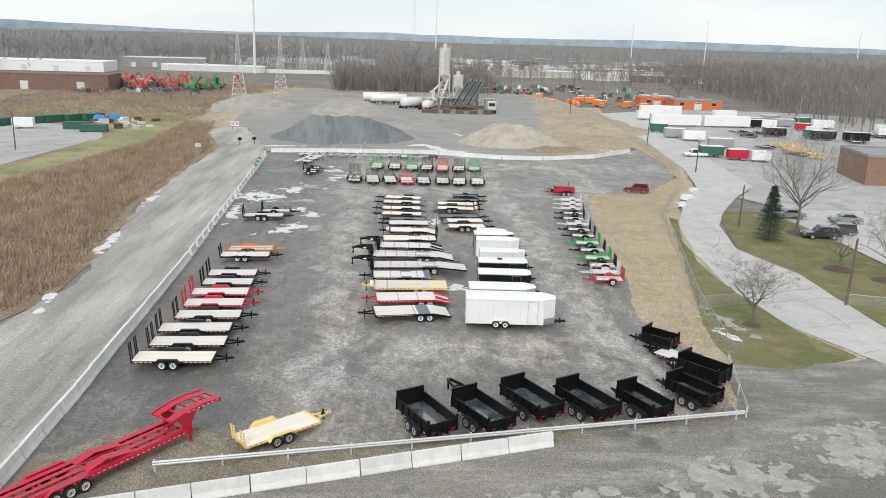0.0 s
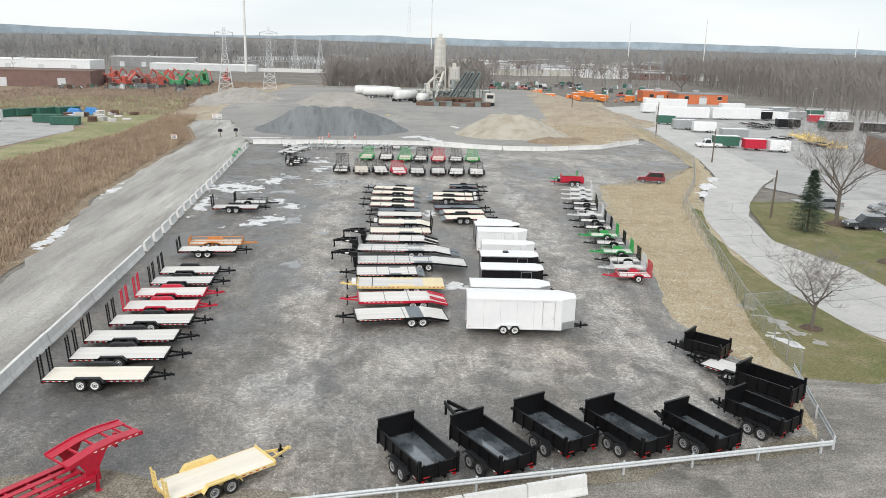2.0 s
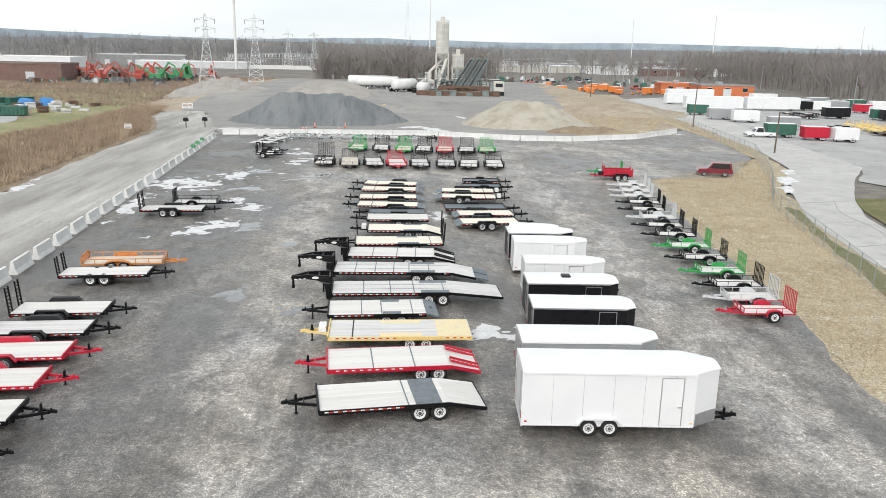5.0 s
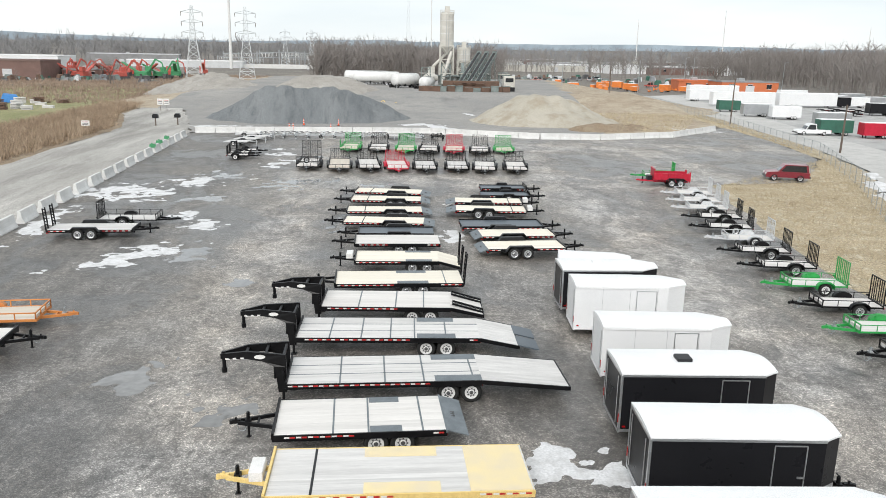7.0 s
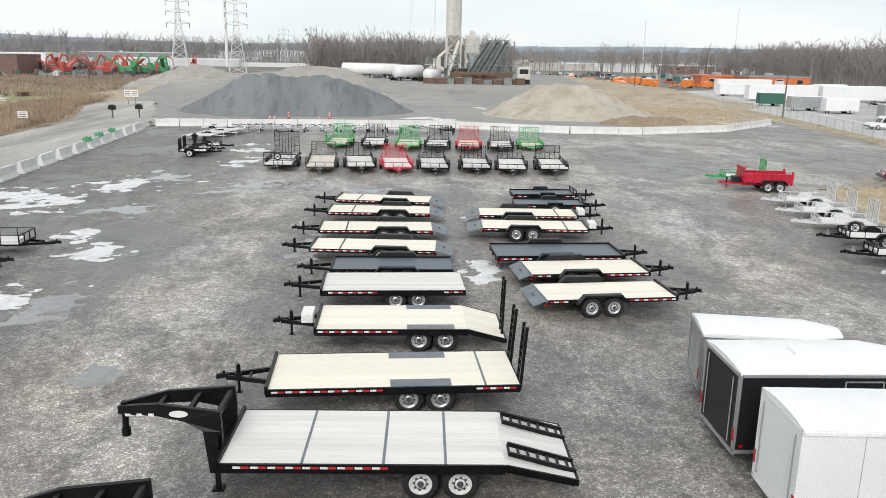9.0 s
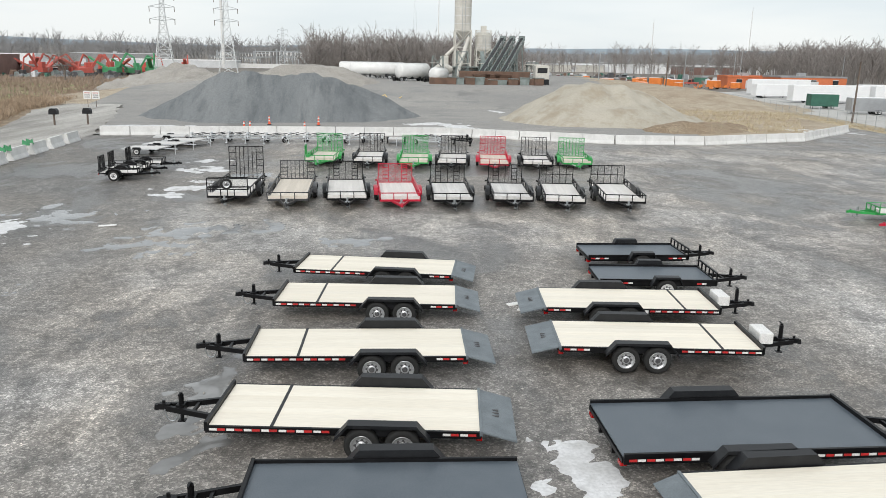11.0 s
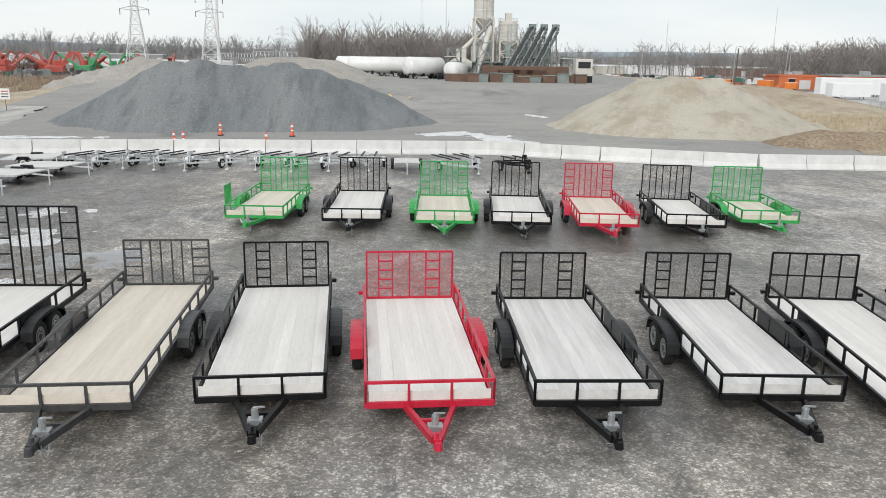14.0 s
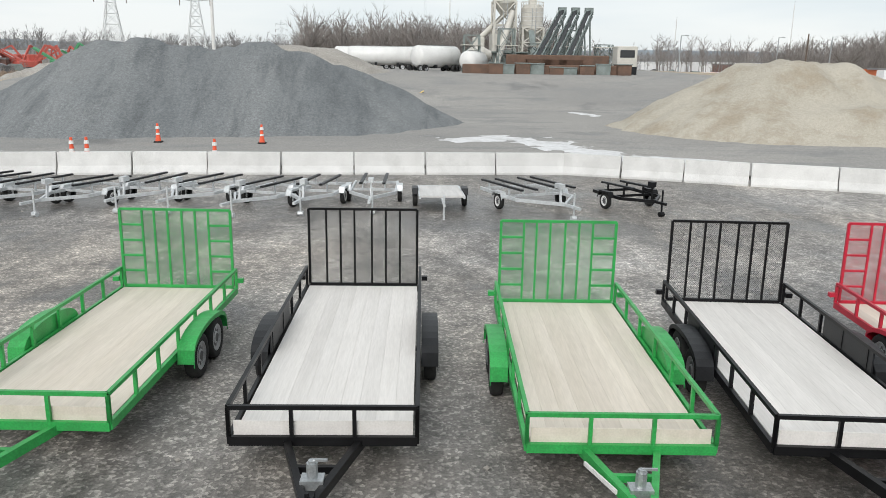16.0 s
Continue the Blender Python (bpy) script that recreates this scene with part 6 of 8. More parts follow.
for i, (x, y, rx, ry, tn) in enumerate([(-25, 187, 8, 1.5, 0), (19, 236, 3, 9, 20), (56, 190, 6, 7, 20), (-33.2, 95, 0.8, 6, 2), (-31.2, 71, 0.7, 5, 10), (-35.8, 122, 0.9, 8, 5)]):
    patch("snow_patch", x, y, rx, ry, tn, 0.06, "snow", "ragged strip of old snow at the road edge", "snow", 0.3, i + 60, 0.95, 0.6)
for i, (x, y, rx, ry, tn) in enumerate([(49.3, 124.6, 1.3, 3.2, -25), (52.6, 131.2, 1.4, 3.6, -22), (56.6, 138.6, 1.3, 3.4, -22)]):
    patch("snow_bank", x, y, rx, ry, tn, 0.35, "snow", "low ploughed snow bank beside the fence", "snow", 0.2, i + 44, 0.5, 0.5)
patch("snow_patch", 30.9, 64.2, 0.9, 2.6, 14, 0.05, "snow", "thin melting snow on the lawn", "snow", 0.14, 51, 0.8, 0.9)
for i, (x, y, rx, ry, tn) in enumerate([(8.8, 194.0, 4.6, 2.4, 4), (12.4, 189.5, 2.0, 6.0, 14), (20.4, 218.5, 0.9, 4.5, 10), (15.0, 184.2, 5.0, 2.0, -24)]):
    patch("snow_patch", x, y, rx, ry, tn, 0.07, "snow", "bright strip of old snow behind the barrier", "snow", 0.2, i + 75, 0.55, 0.6)
for i, (x, y, rx, ry, tn) in enumerate([(21, 40.5, 5, 2.6, 8), (9, 38, 6, 1.6, 10), (32, 44, 5, 3.5, 20), (24.5, 39.5, 1.6, 1.4, 0), (32.5, 67, 1.0, 6, 12), (33, 35, 6, 3, 0), (14.5, 34.5, 3.5, 2.0, 0)]):
    patch("slush_patch", x, y, rx, ry, tn, 0.02, "slush", "dirty melting slush on the apron", "slush", 0.14, i + 90, 0.95, 0.9)


for x, y, a in ((7.8, 120.3, 20), (7.9, 119.9, 65), (-10.0, 132.8, 10)):
    t = thing("loose_board", "broken pale board lying on the gravel", "board", pose(x, y, 0.012, 1.5, -2, a), "loose boards")
    part("board", Geo().cbox(-0.42, 0.4, -0.13, 0.12, 0, 0.03, 0.01), "tape_white", t)


# ---------------------------------------------------------------- stockpiles
def stockpile(name, label, humps, x0, x1, y0, y1, material, cell=0.6, rough=0.35, craters=()):
    """Loose material heaped to its slope of rest, with runnels and slumps."""
    nx, ny = int((x1 - x0) / cell), int((y1 - y0) / cell)
    vs, fs = [], []
    for j in range(ny + 1):
        for i in range(nx + 1):
            x, y = x0 + (x1 - x0) * i / nx, y0 + (y1 - y0) * j / ny
            h = -2.0
            for cx, cy, top, slope, flat in humps:
                d = math.hypot(x - cx, (y - cy))
                a = math.atan2(y - cy, x - cx)
                d *= 1 + 0.06 * math.sin(3 * a + cx) + 0.05 * noise.noise((math.cos(a) * 9, math.sin(a) * 9, cx))
                h = max(h, min(top, top + flat * slope - d * slope) - 0.02 * max(0, flat - d))
            h += rough * noise.fractal((x * 0.22, y * 0.22, 1.7), 1.0, 2.0, 4) * min(1, max(0, h + 0.6))
            for cx, cy, r, dep in craters:
                h -= dep * max(0, 1 - math.hypot(x - cx, y - cy) / r)
            vs.append((x, y, h if h > -0.4 else -0.4))
    for j in range(ny):
        for i in range(nx):
            k = j * (nx + 1) + i
            if max(vs[k][2], vs[k + 1][2], vs[k + nx + 1][2], vs[k + nx + 2][2]) > -0.38:
                fs.append((k, k + 1, k + nx + 2, k + nx + 1))
    me = bpy.data.meshes.new(name)
    me.from_pydata(vs, [], fs)
    me.polygons.foreach_set("use_smooth", [True] * len(fs))
    me.materials.append(MATS[material])
    return tagged(new(name, me), label, "stockpile")


stockpile("stockpile", "large dark blue-grey aggregate stockpile with a long uneven crest", [(-17.6, 204.5, 5.6, 0.56, 1.0), (-15.0, 204, 5.9, 0.55, 1.0), (-12.4, 204.5, 5.7, 0.55, 1.0), (-9.8, 205.5, 5.3, 0.54, 1.0), (-7.2, 204.5, 5.5, 0.54, 1.0), (-4.6, 205.5, 5.1, 0.53, 1.0), (-2.2, 207, 4.3, 0.5, 1.0), (-11, 209, 5.1, 0.5, 2.0)], -34, 14, 187, 230, "grey_aggregate", 0.45, 0.45)
stockpile("stockpile", "pale tan limestone stockpile behind the dark one", [(-15.0, 252, 6.1, 0.42, 2.6), (-11.5, 251.5, 6.2, 0.42, 2.6), (-7.5, 252, 6.0, 0.42, 2.2)], -36, 14, 230, 274, "limestone")
stockpile("stockpile", "broad tan sand stockpile with slumped crown", [(28.6, 201.8, 4.7, 0.56, 1.3), (31.2, 201.0, 5.1, 0.56, 1.3), (34.0, 201.2, 4.9, 0.55, 1.3), (36.4, 202.2, 4.2, 0.5, 1.2)], 10, 52, 184, 222, "sand", 0.5, 0.5, [(29.5, 197.0, 2.4, 0.7), (34.2, 196.3, 2.3, 1.0), (31.8, 195.6, 1.8, 0.6), (36.5, 198, 1.8, 0.6), (33, 198.5, 1.5, 0.6)])
stockpile("stockpile", "low bank of broken rubble and soil", [(-36, 262, 4.6, 0.35, 2), (-42, 275, 5.2, 0.35, 3), (-34, 250, 3.4, 0.35, 1), (-48, 292, 4.6, 0.35, 2)], -62, -20, 240, 308, "limestone", 0.6, 1.1)
stockpile("stockpile", "eroded brown soil heap beside the sand", [(39.0, 188, 1.5, 0.4, 1.0), (42.5, 189, 1.2, 0.4, 1.0), (46, 191, 1.0, 0.35, 1.0)], 30, 56, 180, 202, "field_ground", 0.4, 0.6)


# ---------------------------------------------------------------- concrete plant
def lattice(g, x, y, z0, z1, half, half1=None, bays=4, w=0.2):
    """Four legs with cross bracing."""
    half1 = half if half1 is None else half1
    cs = ((-1, -1), (1, -1), (1, 1), (-1, 1))
    for k in range(bays):
        a, b = k / bays, (k + 1) / bays
        ha, hb = half + (half1 - half) * a, half + (half1 - half) * b
        za, zb = z0 + (z1 - z0) * a, z0 + (z1 - z0) * b
        for i in range(4):
            p, q = cs[i], cs[(i + 1) % 4]
            g.beam((x + p[0] * ha, y + p[1] * ha, za), (x + p[0] * hb, y + p[1] * hb, zb), w)
            g.beam((x + p[0] * ha, y + p[1] * ha, za), (x + q[0] * hb, y + q[1] * hb, zb), w * 0.6)
            g.beam((x + q[0] * ha, y + q[1] * ha, za), (x + p[0] * hb, y + p[1] * hb, zb), w * 0.6)
            g.beam((x + p[0] * hb, y + p[1] * hb, zb), (x + q[0] * hb, y + q[1] * hb, zb), w * 0.7)
    return g


def silo(label, x, y, r, z0, z1, leg):
    t = thing("silo", label, "silo", pose(x, y, 3.0), "plant silos")
    part("drum", Geo().lathe([(0.3, z0 - 2.2), (r, z0), (r, z1), (r * 0.75, z1 + 0.5), (0, z1 + 0.6)], (0, 0, 0), "z", 28), "metal_cream", t, smooth=False)
    part("leg_frame", lattice(Geo(), 0, 0, 0, z0 + 0.3, r * 0.92, bays=3, w=0.3), "metal_cream", t)
    g = Geo()
    for i in range(16):
        a, b = 2 * math.pi * i / 16, 2 * math.pi * (i + 1) / 16
        for h in (0.5, 1.0):
            g.beam((r * math.cos(a), r * math.sin(a), z1 + h), (r * math.cos(b), r * math.sin(b), z1 + h), 0.06)
        g.beam((r * math.cos(a), r * math.sin(a), z1), (r * math.cos(a), r * math.sin(a), z1 + 1.0), 0.06)
    part("top_railing", g, "metal_cream", t)
    part("vent_filter", Geo().box(-0.6, 0.6, -0.6, 0.6, z1 + 0.5, z1 + 2.0), "metal_cream", t)
    part("ladder", Geo().beam((-0.3, -r - 0.15, 0.3), (-0.3, -r - 0.15, z1), 0.08).beam((0.3, -r - 0.15, 0.3), (0.3, -r - 0.15, z1), 0.08), "pipe_steel", t)
    for k in range(1, 5):
        zz = z0 + (z1 - z0) * k / 5
        part("band", Geo().lathe([(r + 0.02, zz - 0.06), (r + 0.05, zz), (r + 0.02, zz + 0.06)], (0, 0, 0), "z", 28), "concrete", t)
    return t


silo("tall cream cement silo on a braced steel frame", 20.3, 277.5, 1.9, 10.8, 19.4, 1)
silo("shorter cream cement silo with roof filter", 25.2, 279, 1.85, 6.8, 10.2, 1)


def conveyor(x, label):
    t = thing("conveyor", label, "conveyor", None, "plant conveyors")
    a, b = Vector((x, 253, 4.4)), Vector((x + 6.6, 270, 11.6))
    d = b - a
    g = Geo()
    for s in (-0.5, 0.5):
        for h in (0, 0.9):
            g.beam(a + Vector((s, 0, h)), b + Vector((s, 0, h)), 0.15)
        n = 10
        for i in range(n):
            p, q = a + d * (i / n) + Vector((s, 0, 0)), a + d * ((i + 1) / n) + Vector((s, 0, 0.9))
            g.beam(p, q, 0.1)
            g.beam(p, p + Vector((0, 0, 0.9)), 0.1)
    part("truss", g, "plant_steel", t)
    part("belt", Geo().beam(a + Vector((0, 0, 0.95)), b + Vector((0, 0, 0.95)), 0.5, 0.08), "satin_black", t)
    part("head_drum", Geo().tube(b + Vector((-0.55, 0, 0.6)), b + Vector((0.55, 0, 0.6)), 0.42, n=14).box(b.x - 0.6, b.x + 0.6, b.y - 0.2, b.y + 0.8, b.z + 0.2, b.z + 1.3), "plant_steel", t)
    for k in (0.35, 0.62, 0.9):
        p = a + d * k
        part("trestle", Geo().beam((p.x - 0.9, p.y, 2.9), (p.x - 0.4, p.y, p.z), 0.22).beam((p.x + 0.9, p.y, 2.9), (p.x + 0.4, p.y, p.z), 0.22).beam((p.x - 0.8, p.y, p.z * 0.5), (p.x + 0.8, p.y, p.z * 0.5), 0.15), "plant_steel", t)
    for dx in (-1.5,):
        part("feed_hopper", Geo().hexa([(x - 0.9, 252, 3.0), (x + 0.9, 252, 3.0), (x + 0.9, 255, 3.0), (x - 0.9, 255, 3.0), (x - 1.7, 251, 5.0), (x + 1.7, 251, 5.0), (x + 1.7, 256, 5.0), (x - 1.7, 256, 5.0)]), "rust", t)
    return t


for x in (21.8, 23.9, 26.0):
    conveyor(x, "long dark green truss conveyor rising to the plant")


def plant_house():
    t = thing("batch_plant", "cream and rusty batching plant with walls and pipes", "concrete plant", pose(22.5, 272, 3.0))
    part("retaining_wall", Geo().cbox(-11, 11, -22, -20.8, -0.6, 1.3, 0.1), "rust", t, "rusty retaining wall")
    part("weigh_house", Geo().cbox(-4.2, -2.2, 4, 8, 3, 6.0, 0.1), "metal_cream", t)
    part("platform", lattice(Geo(), -1, 5, 0, 3, 3, bays=2, w=0.3).box(-5, 4, 1, 9, 3, 3.2), "plant_steel", t)
    part("control_cabin", Geo().cbox(10.2, 13.0, -19, -16.5, 1.2, 3.9, 0.1), "metal_cream", t, "white control cabin")
    part("cabin_window", Geo().box(10.6, 12.6, -19.03, -19.0, 2.4, 3.4), "glass_dark", t)
    part("cabin_base", Geo().box(10.2, 13.0, -19, -16.5, -0.2, 1.2), "satin_black", t)
    part("mixer_drum", Geo().lathe([(0.5, -2), (1.2, -1.0), (1.2, 0.8), (0.6, 2.0), (0.0, 2.1)], (-7, -2, 2.6), "x", 20), "metal_cream", t)
    part("dust_collector", Geo().cbox(-7.2, -5.4, 4, 6, 2, 5.4, 0.1).tube((-6, 5.5, 5.4), (-2, 8, 9), 0.4, n=12), "metal_cream", t)
    part("duct", Geo().tube((-4, -1, 1), (-1, 4, 9.5), 0.45, n=12), "metal_cream", t)
    part("bin_wall", Geo().cbox(-5, 9, -19.5, -19.0, -0.3, 2.6, 0.1), "rust", t)
    part("stair", Geo().beam((2, -3, 0), (2, 3, 6.5), 0.9, 0.2), "plant_steel", t)
    return t


plant_house()


def tank(label, x, y, turn, L=11, r=1.55, z=2.5):
    t = thing("tank_trailer", label, "tank trailer", pose(x, y, 3.0, 0, 0, turn), "white tanks")
    part("barrel", Geo().lathe([(0, -L / 2), (r * 0.7, -L / 2 + 0.1), (r, -L / 2 + 0.5), (r, L / 2 - 0.5), (r * 0.7, L / 2 - 0.1), (0, L / 2)], (0, 0, z), "x", 24), "tank_white", t, smooth=True)
    for k in range(4):
        x0 = -L / 2 + 1 + k * (L - 2) / 3
        part("cradle", Geo().box(x0 - 0.2, x0 + 0.2, -r * 0.8, r * 0.8, 0.5, z - r * 0.75), "satin_black", t)
    for s in (-1, 1):
        for k in (-4.2, -3.1, 2.6, 3.7):
            wheel(t, k, s * 1.1, s, 0.5, 0.3, "rim_silver")
    part("walkway", Geo().box(-L * 0.4, L * 0.4, -0.25, 0.25, z + r, z + r + 0.06), "aluminium", t)
    return t


tank("long white tank trailer parked beside the plant", 1.2, 281, 3, 13, 1.5, 2.3)
tank("white tank trailer behind the first one", -1.6, 287, 3, 13, 1.5, 2.3)
tank("short white pressure tank on a dark frame", 8.8, 267, 40, 8.5, 1.6, 2.2)
tank("white storage tank beside the silo", 14.2, 264, 60, 5, 1.4, 1.7)



# ---------------------------------------------------------------- masts, pylons, poles
def pylon(label, x, y, h, base, turn=0, arms=True):
    t = thing("transmission_tower", label, "transmission tower", pose(x, y, 0, 0, 0, turn), "transmission towers")
    # Galvanized steel, picked paler than pipe_steel so its colour imitates distance haze
    part("tower_body", lattice(Geo(), 0, 0, 0, h * 0.62, base, base * 0.3, 7, 0.15), "galvanized", t)
    part("tower_head", lattice(Geo(), 0, 0, h * 0.62, h, base * 0.3, base * 0.12, 5, 0.12), "galvanized", t)
    if arms:
        for z in (0.66, 0.79, 0.91):
            for s in (-1, 1):
                part("cross_arm", Geo().beam((0, 0, h * z), (s * h * 0.13, 0, h * z + 0.4), 0.14).beam((0, 0, h * z + 1.2), (s * h * 0.13, 0, h * z + 0.4), 0.12), "pipe_steel", t)
                part("insulator", Geo().tube((s * h * 0.13, 0, h * z + 0.4), (s * h * 0.13, 0, h * z - 1.0), 0.1, n=6), "pole_wood", t)
    return t


pylon("grey lattice transmission tower beyond the mounds", -58.5, 325, 25.3, 3.0, 8)
pylon("grey lattice transmission tower beside the other", -43.5, 337, 25.8, 3.0, 8)
pylon("distant lattice transmission tower", -40, 560, 24, 3.2, 8)
pylon("distant lattice transmission tower by the substation", -62, 610, 25, 3.2, 8)
pylon("tall thin lattice radio tower far off", 51, 1500, 150, 5, 0, False)


def mast(label, x, y, h, r, lean=0.0):
    t = thing("mast", label, "mast", pose(x, y, 0), "masts")
    part("shaft", Geo().tube((0, 0, -1), (0, 0, h), r, r * 0.6, 10), "tank_white", t)
    part("tip", Geo().tube((0, 0, h), (0, 0, h + 3), r * 0.2, n=6), "pipe_steel", t)


mast("tall pale steel monopole beyond the field", -90.7, 567.5, 74, 0.95)
mast("tall distant radio mast", 92, 1500, 140, 1.1)
mast("distant thin mast over the town", 357, 1158, 59, 0.8)
mast("tall thin mast over the bare woods", 295, 731, 48, 0.45)
mast("far mast above the ridge", 908, 1500, 70, 1.0)


def utility_pole(label, x, y, h, arm=True, lamp=False):
    t = thing("utility_pole", label, "pole", pose(x, y, 0, 0.6, 0.4, 12), "poles")
    part("shaft", Geo().tube((0, 0, -0.3), (0, 0, h), 0.15, 0.1, 10), "pole_wood" if not lamp else "pipe_steel", t)
    if arm:
        part("cross_arm", Geo().beam((-0.9, 0, h - 0.5), (0.9, 0, h - 0.5), 0.1), "pole_wood", t)
    if lamp:
        part("lamp_head", Geo().beam((0, 0, h), (1.2, 0, h + 0.1), 0.08).cbox(0.9, 1.6, -0.15, 0.15, h, h + 0.16, 0.03), "pipe_steel", t)


for x, y, h, arm, lamp in ((69, 203, 8.5, False, False), (65, 159, 6.5, False, False), (51.5, 108, 6.2, False, False), (47.1, 72.9, 7.0, False, False), (168, 376, 11, False, True), (144, 267, 10, False, True), (116, 350, 12, False, True), (128, 372, 12, False, True), (92, 330, 11, False, True), (200, 360, 12, False, True), (-78, 172, 8, False, False), (60, 255, 9, False, False), (58, 300, 10, False, True)):
    utility_pole("weathered bare wooden utility pole" if not lamp else "galvanized yard light pole", x, y, h, arm, lamp)


def sign(label, x, y, w, h, z, n=1, material="tape_white", turn=0):
    t = thing("sign", label, "sign", pose(x, y, 0, 0, 0, turn), "signs")
    for i in range(n):
        x0 = (i - (n - 1) / 2) * (w + 0.12)
        b = part("sign_board", Geo().cbox(x0 - w / 2, x0 + w / 2, -0.02, 0.02, z, z + h, 0.01), material, t)
        for k in range(3):
            part("text_bar", Geo().box(x0 - w * 0.36, x0 + w * 0.36, -0.026, -0.021, z + h * (0.2 + 0.25 * k), z + h * (0.3 + 0.25 * k)), "machine_red" if k == 2 else "hub_dark", b)
        part("post", Geo().tube((x0, 0.05, -0.2), (x0, 0.05, z + h), 0.04, n=8), "pole_wood", t)


sign("pair of white notice boards beside the dirt road", -40.5, 217, 1.1, 1.2, 1.2, 2)
sign("small white roadside notice board", -41, 176, 1.2, 0.8, 0.8)
for x, y in ((-33.8, 186.5), (-30.7, 188)):
    t = thing("mailbox", "black mailbox on a timber post", "mailbox", pose(x, y, 0), "mailboxes")
    part("post", Geo().box(-0.08, 0.08, -0.08, 0.08, -0.2, 1.2), "pole_wood", t)
    part("box", Geo().prism([(-0.45, 1.2), (0.45, 1.2), (0.45, 1.6), (0.3, 1.85), (-0.3, 1.85), (-0.45, 1.6)], -0.3, 0.3), "satin_black", t)
for i, (x, y) in enumerate(((-24.9, 155.5), (-24.6, 151.4), (-25.2, 160.0))):
    t = thing("plastic_chair_back", "green plastic panel resting on a barrier", "panel", pose(x, y, 0.8, 0, 0, 2 + 3 * i), "green panels")
    for k in (-0.5, 0.5):
        part("panel", Geo().prism([(-0.3, 0), (0.3, 0), (0.22, 0.45), (0.1, 0.3), (-0.22, 0.45)], k - 0.3, k - 0.2), "machine_green", t)


# ---------------------------------------------------------------- vehicles
def car(label, x, y, turn, paint, L=4.4, W=1.8, H=1.7, kind="suv"):
    """A parked car: shaped body, glasshouse, windows, wheels, lamps."""
    t = thing("parked_car", label, "car", pose(x, y, 0, 0, 0, turn), "parked cars")
    h = L / 2
    body = [(-h, 0.4), (-h + 0.1, 0.95), (h * 0.35, 1.0), (h - 0.15, 0.9), (h, 0.62), (h - 0.05, 0.38)]
    part("body", Geo().prism(body, -W / 2, W / 2), paint, t)
    if kind == "suv":
        cab = [(-h + 0.08, 0.95), (-h + 0.25, H), (h * 0.15, H), (h * 0.42, 0.98)]
    elif kind == "pickup":
        cab = [(-h * 0.15, 0.95), (-h * 0.1, H), (h * 0.3, H), (h * 0.5, 0.98)]
    else:
        cab = [(-h * 0.75, 0.95), (-h * 0.4, H), (h * 0.2, H), (h * 0.5, 0.98)]
    c = [(x_ * 0.99, z_) for x_, z_ in cab]
    part("cabin", Geo().prism(c, -W / 2 + 0.1, W / 2 - 0.1), paint, t)
    for s in (-1, 1):
        cx = sum(p[0] for p in c) / 4
        win = [(cx + (px - cx) * 0.86, 1.0 + (pz - 1.0) * 0.86 + 0.02) for px, pz in c]
        part("side_window", Geo().prism(win, s * (W / 2 - 0.1), s * (W / 2 - 0.095)), "glass_dark", t)
        for k in (-0.58, 0.6):
            wheel(t, h * k, s * (W / 2 - 0.08), s, 0.34, 0.22, "rim_silver")
        part("headlight", Geo().box(h - 0.1, h + 0.01, s * W * 0.4 - 0.14, s * W * 0.4 + 0.14, 0.62, 0.78), "tape_white", t)
        part("tail_light", Geo().box(-h - 0.01, -h + 0.1, s * W * 0.42 - 0.1, s * W * 0.42 + 0.1, 0.7, 0.92), "lamp_red", t)
    for (xa, za), (xb, zb) in ((c[2], c[3]), (c[0], c[1])):
        part("windscreen", Geo().plate((xa + 0.02 * (1 if xa > 0 else -1), -W / 2 + 0.18, za - 0.08), (xa + 0.02 * (1 if xa > 0 else -1), W / 2 - 0.18, za - 0.08), (xb + 0.02 * (1 if xa > 0 else -1), W / 2 - 0.18, zb + 0.06), (xb + 0.02 * (1 if xa > 0 else -1), -W / 2 + 0.18, zb + 0.06), -0.01), "glass_dark", t)
    part("bumper", Geo().box(h - 0.05, h + 0.08, -W / 2, W / 2, 0.38, 0.56).box(-h - 0.08, -h + 0.05, -W / 2, W / 2, 0.38, 0.56), "hub_dark", t)
    return t


car("dark red boxy off-road car on the gravel pad", 44.6, 134.6, 162, "car_red", 4.3)
car("dark sedan parked beside the lawn", 62.5, 114.8, 175, "car_grey", 4.6, 1.8, 1.45, "sedan")
car("black car parked beside the mulch bed", 60.5, 101.8, 172, "car_dark", 5.0, 1.9, 1.75)
car("dark blue car parked in the lot", 64.5, 104.5, 172, "car_dark", 4.7, 1.9, 1.6)
car("silver car parked in the lot", 70, 112, 170, "car_grey", 4.5, 1.8, 1.45, "sedan")
car("white pickup truck in the trailer yard", 74.5, 183.5, 172, "white_skin", 5.6, 2.0, 1.9, "pickup")
for i in range(16):
    r = random.Random(i)
    car(("white", "dark", "grey", "red")[i % 4] + " vehicle in the far equipment yard", 40 + r.uniform(0, 75), 400 + r.uniform(-25, 60), r.uniform(0, 180), ("white_skin", "car_dark", "car_grey", "machine_red")[i % 4], 5, 2, 1.9, ("suv", "pickup")[i % 2])


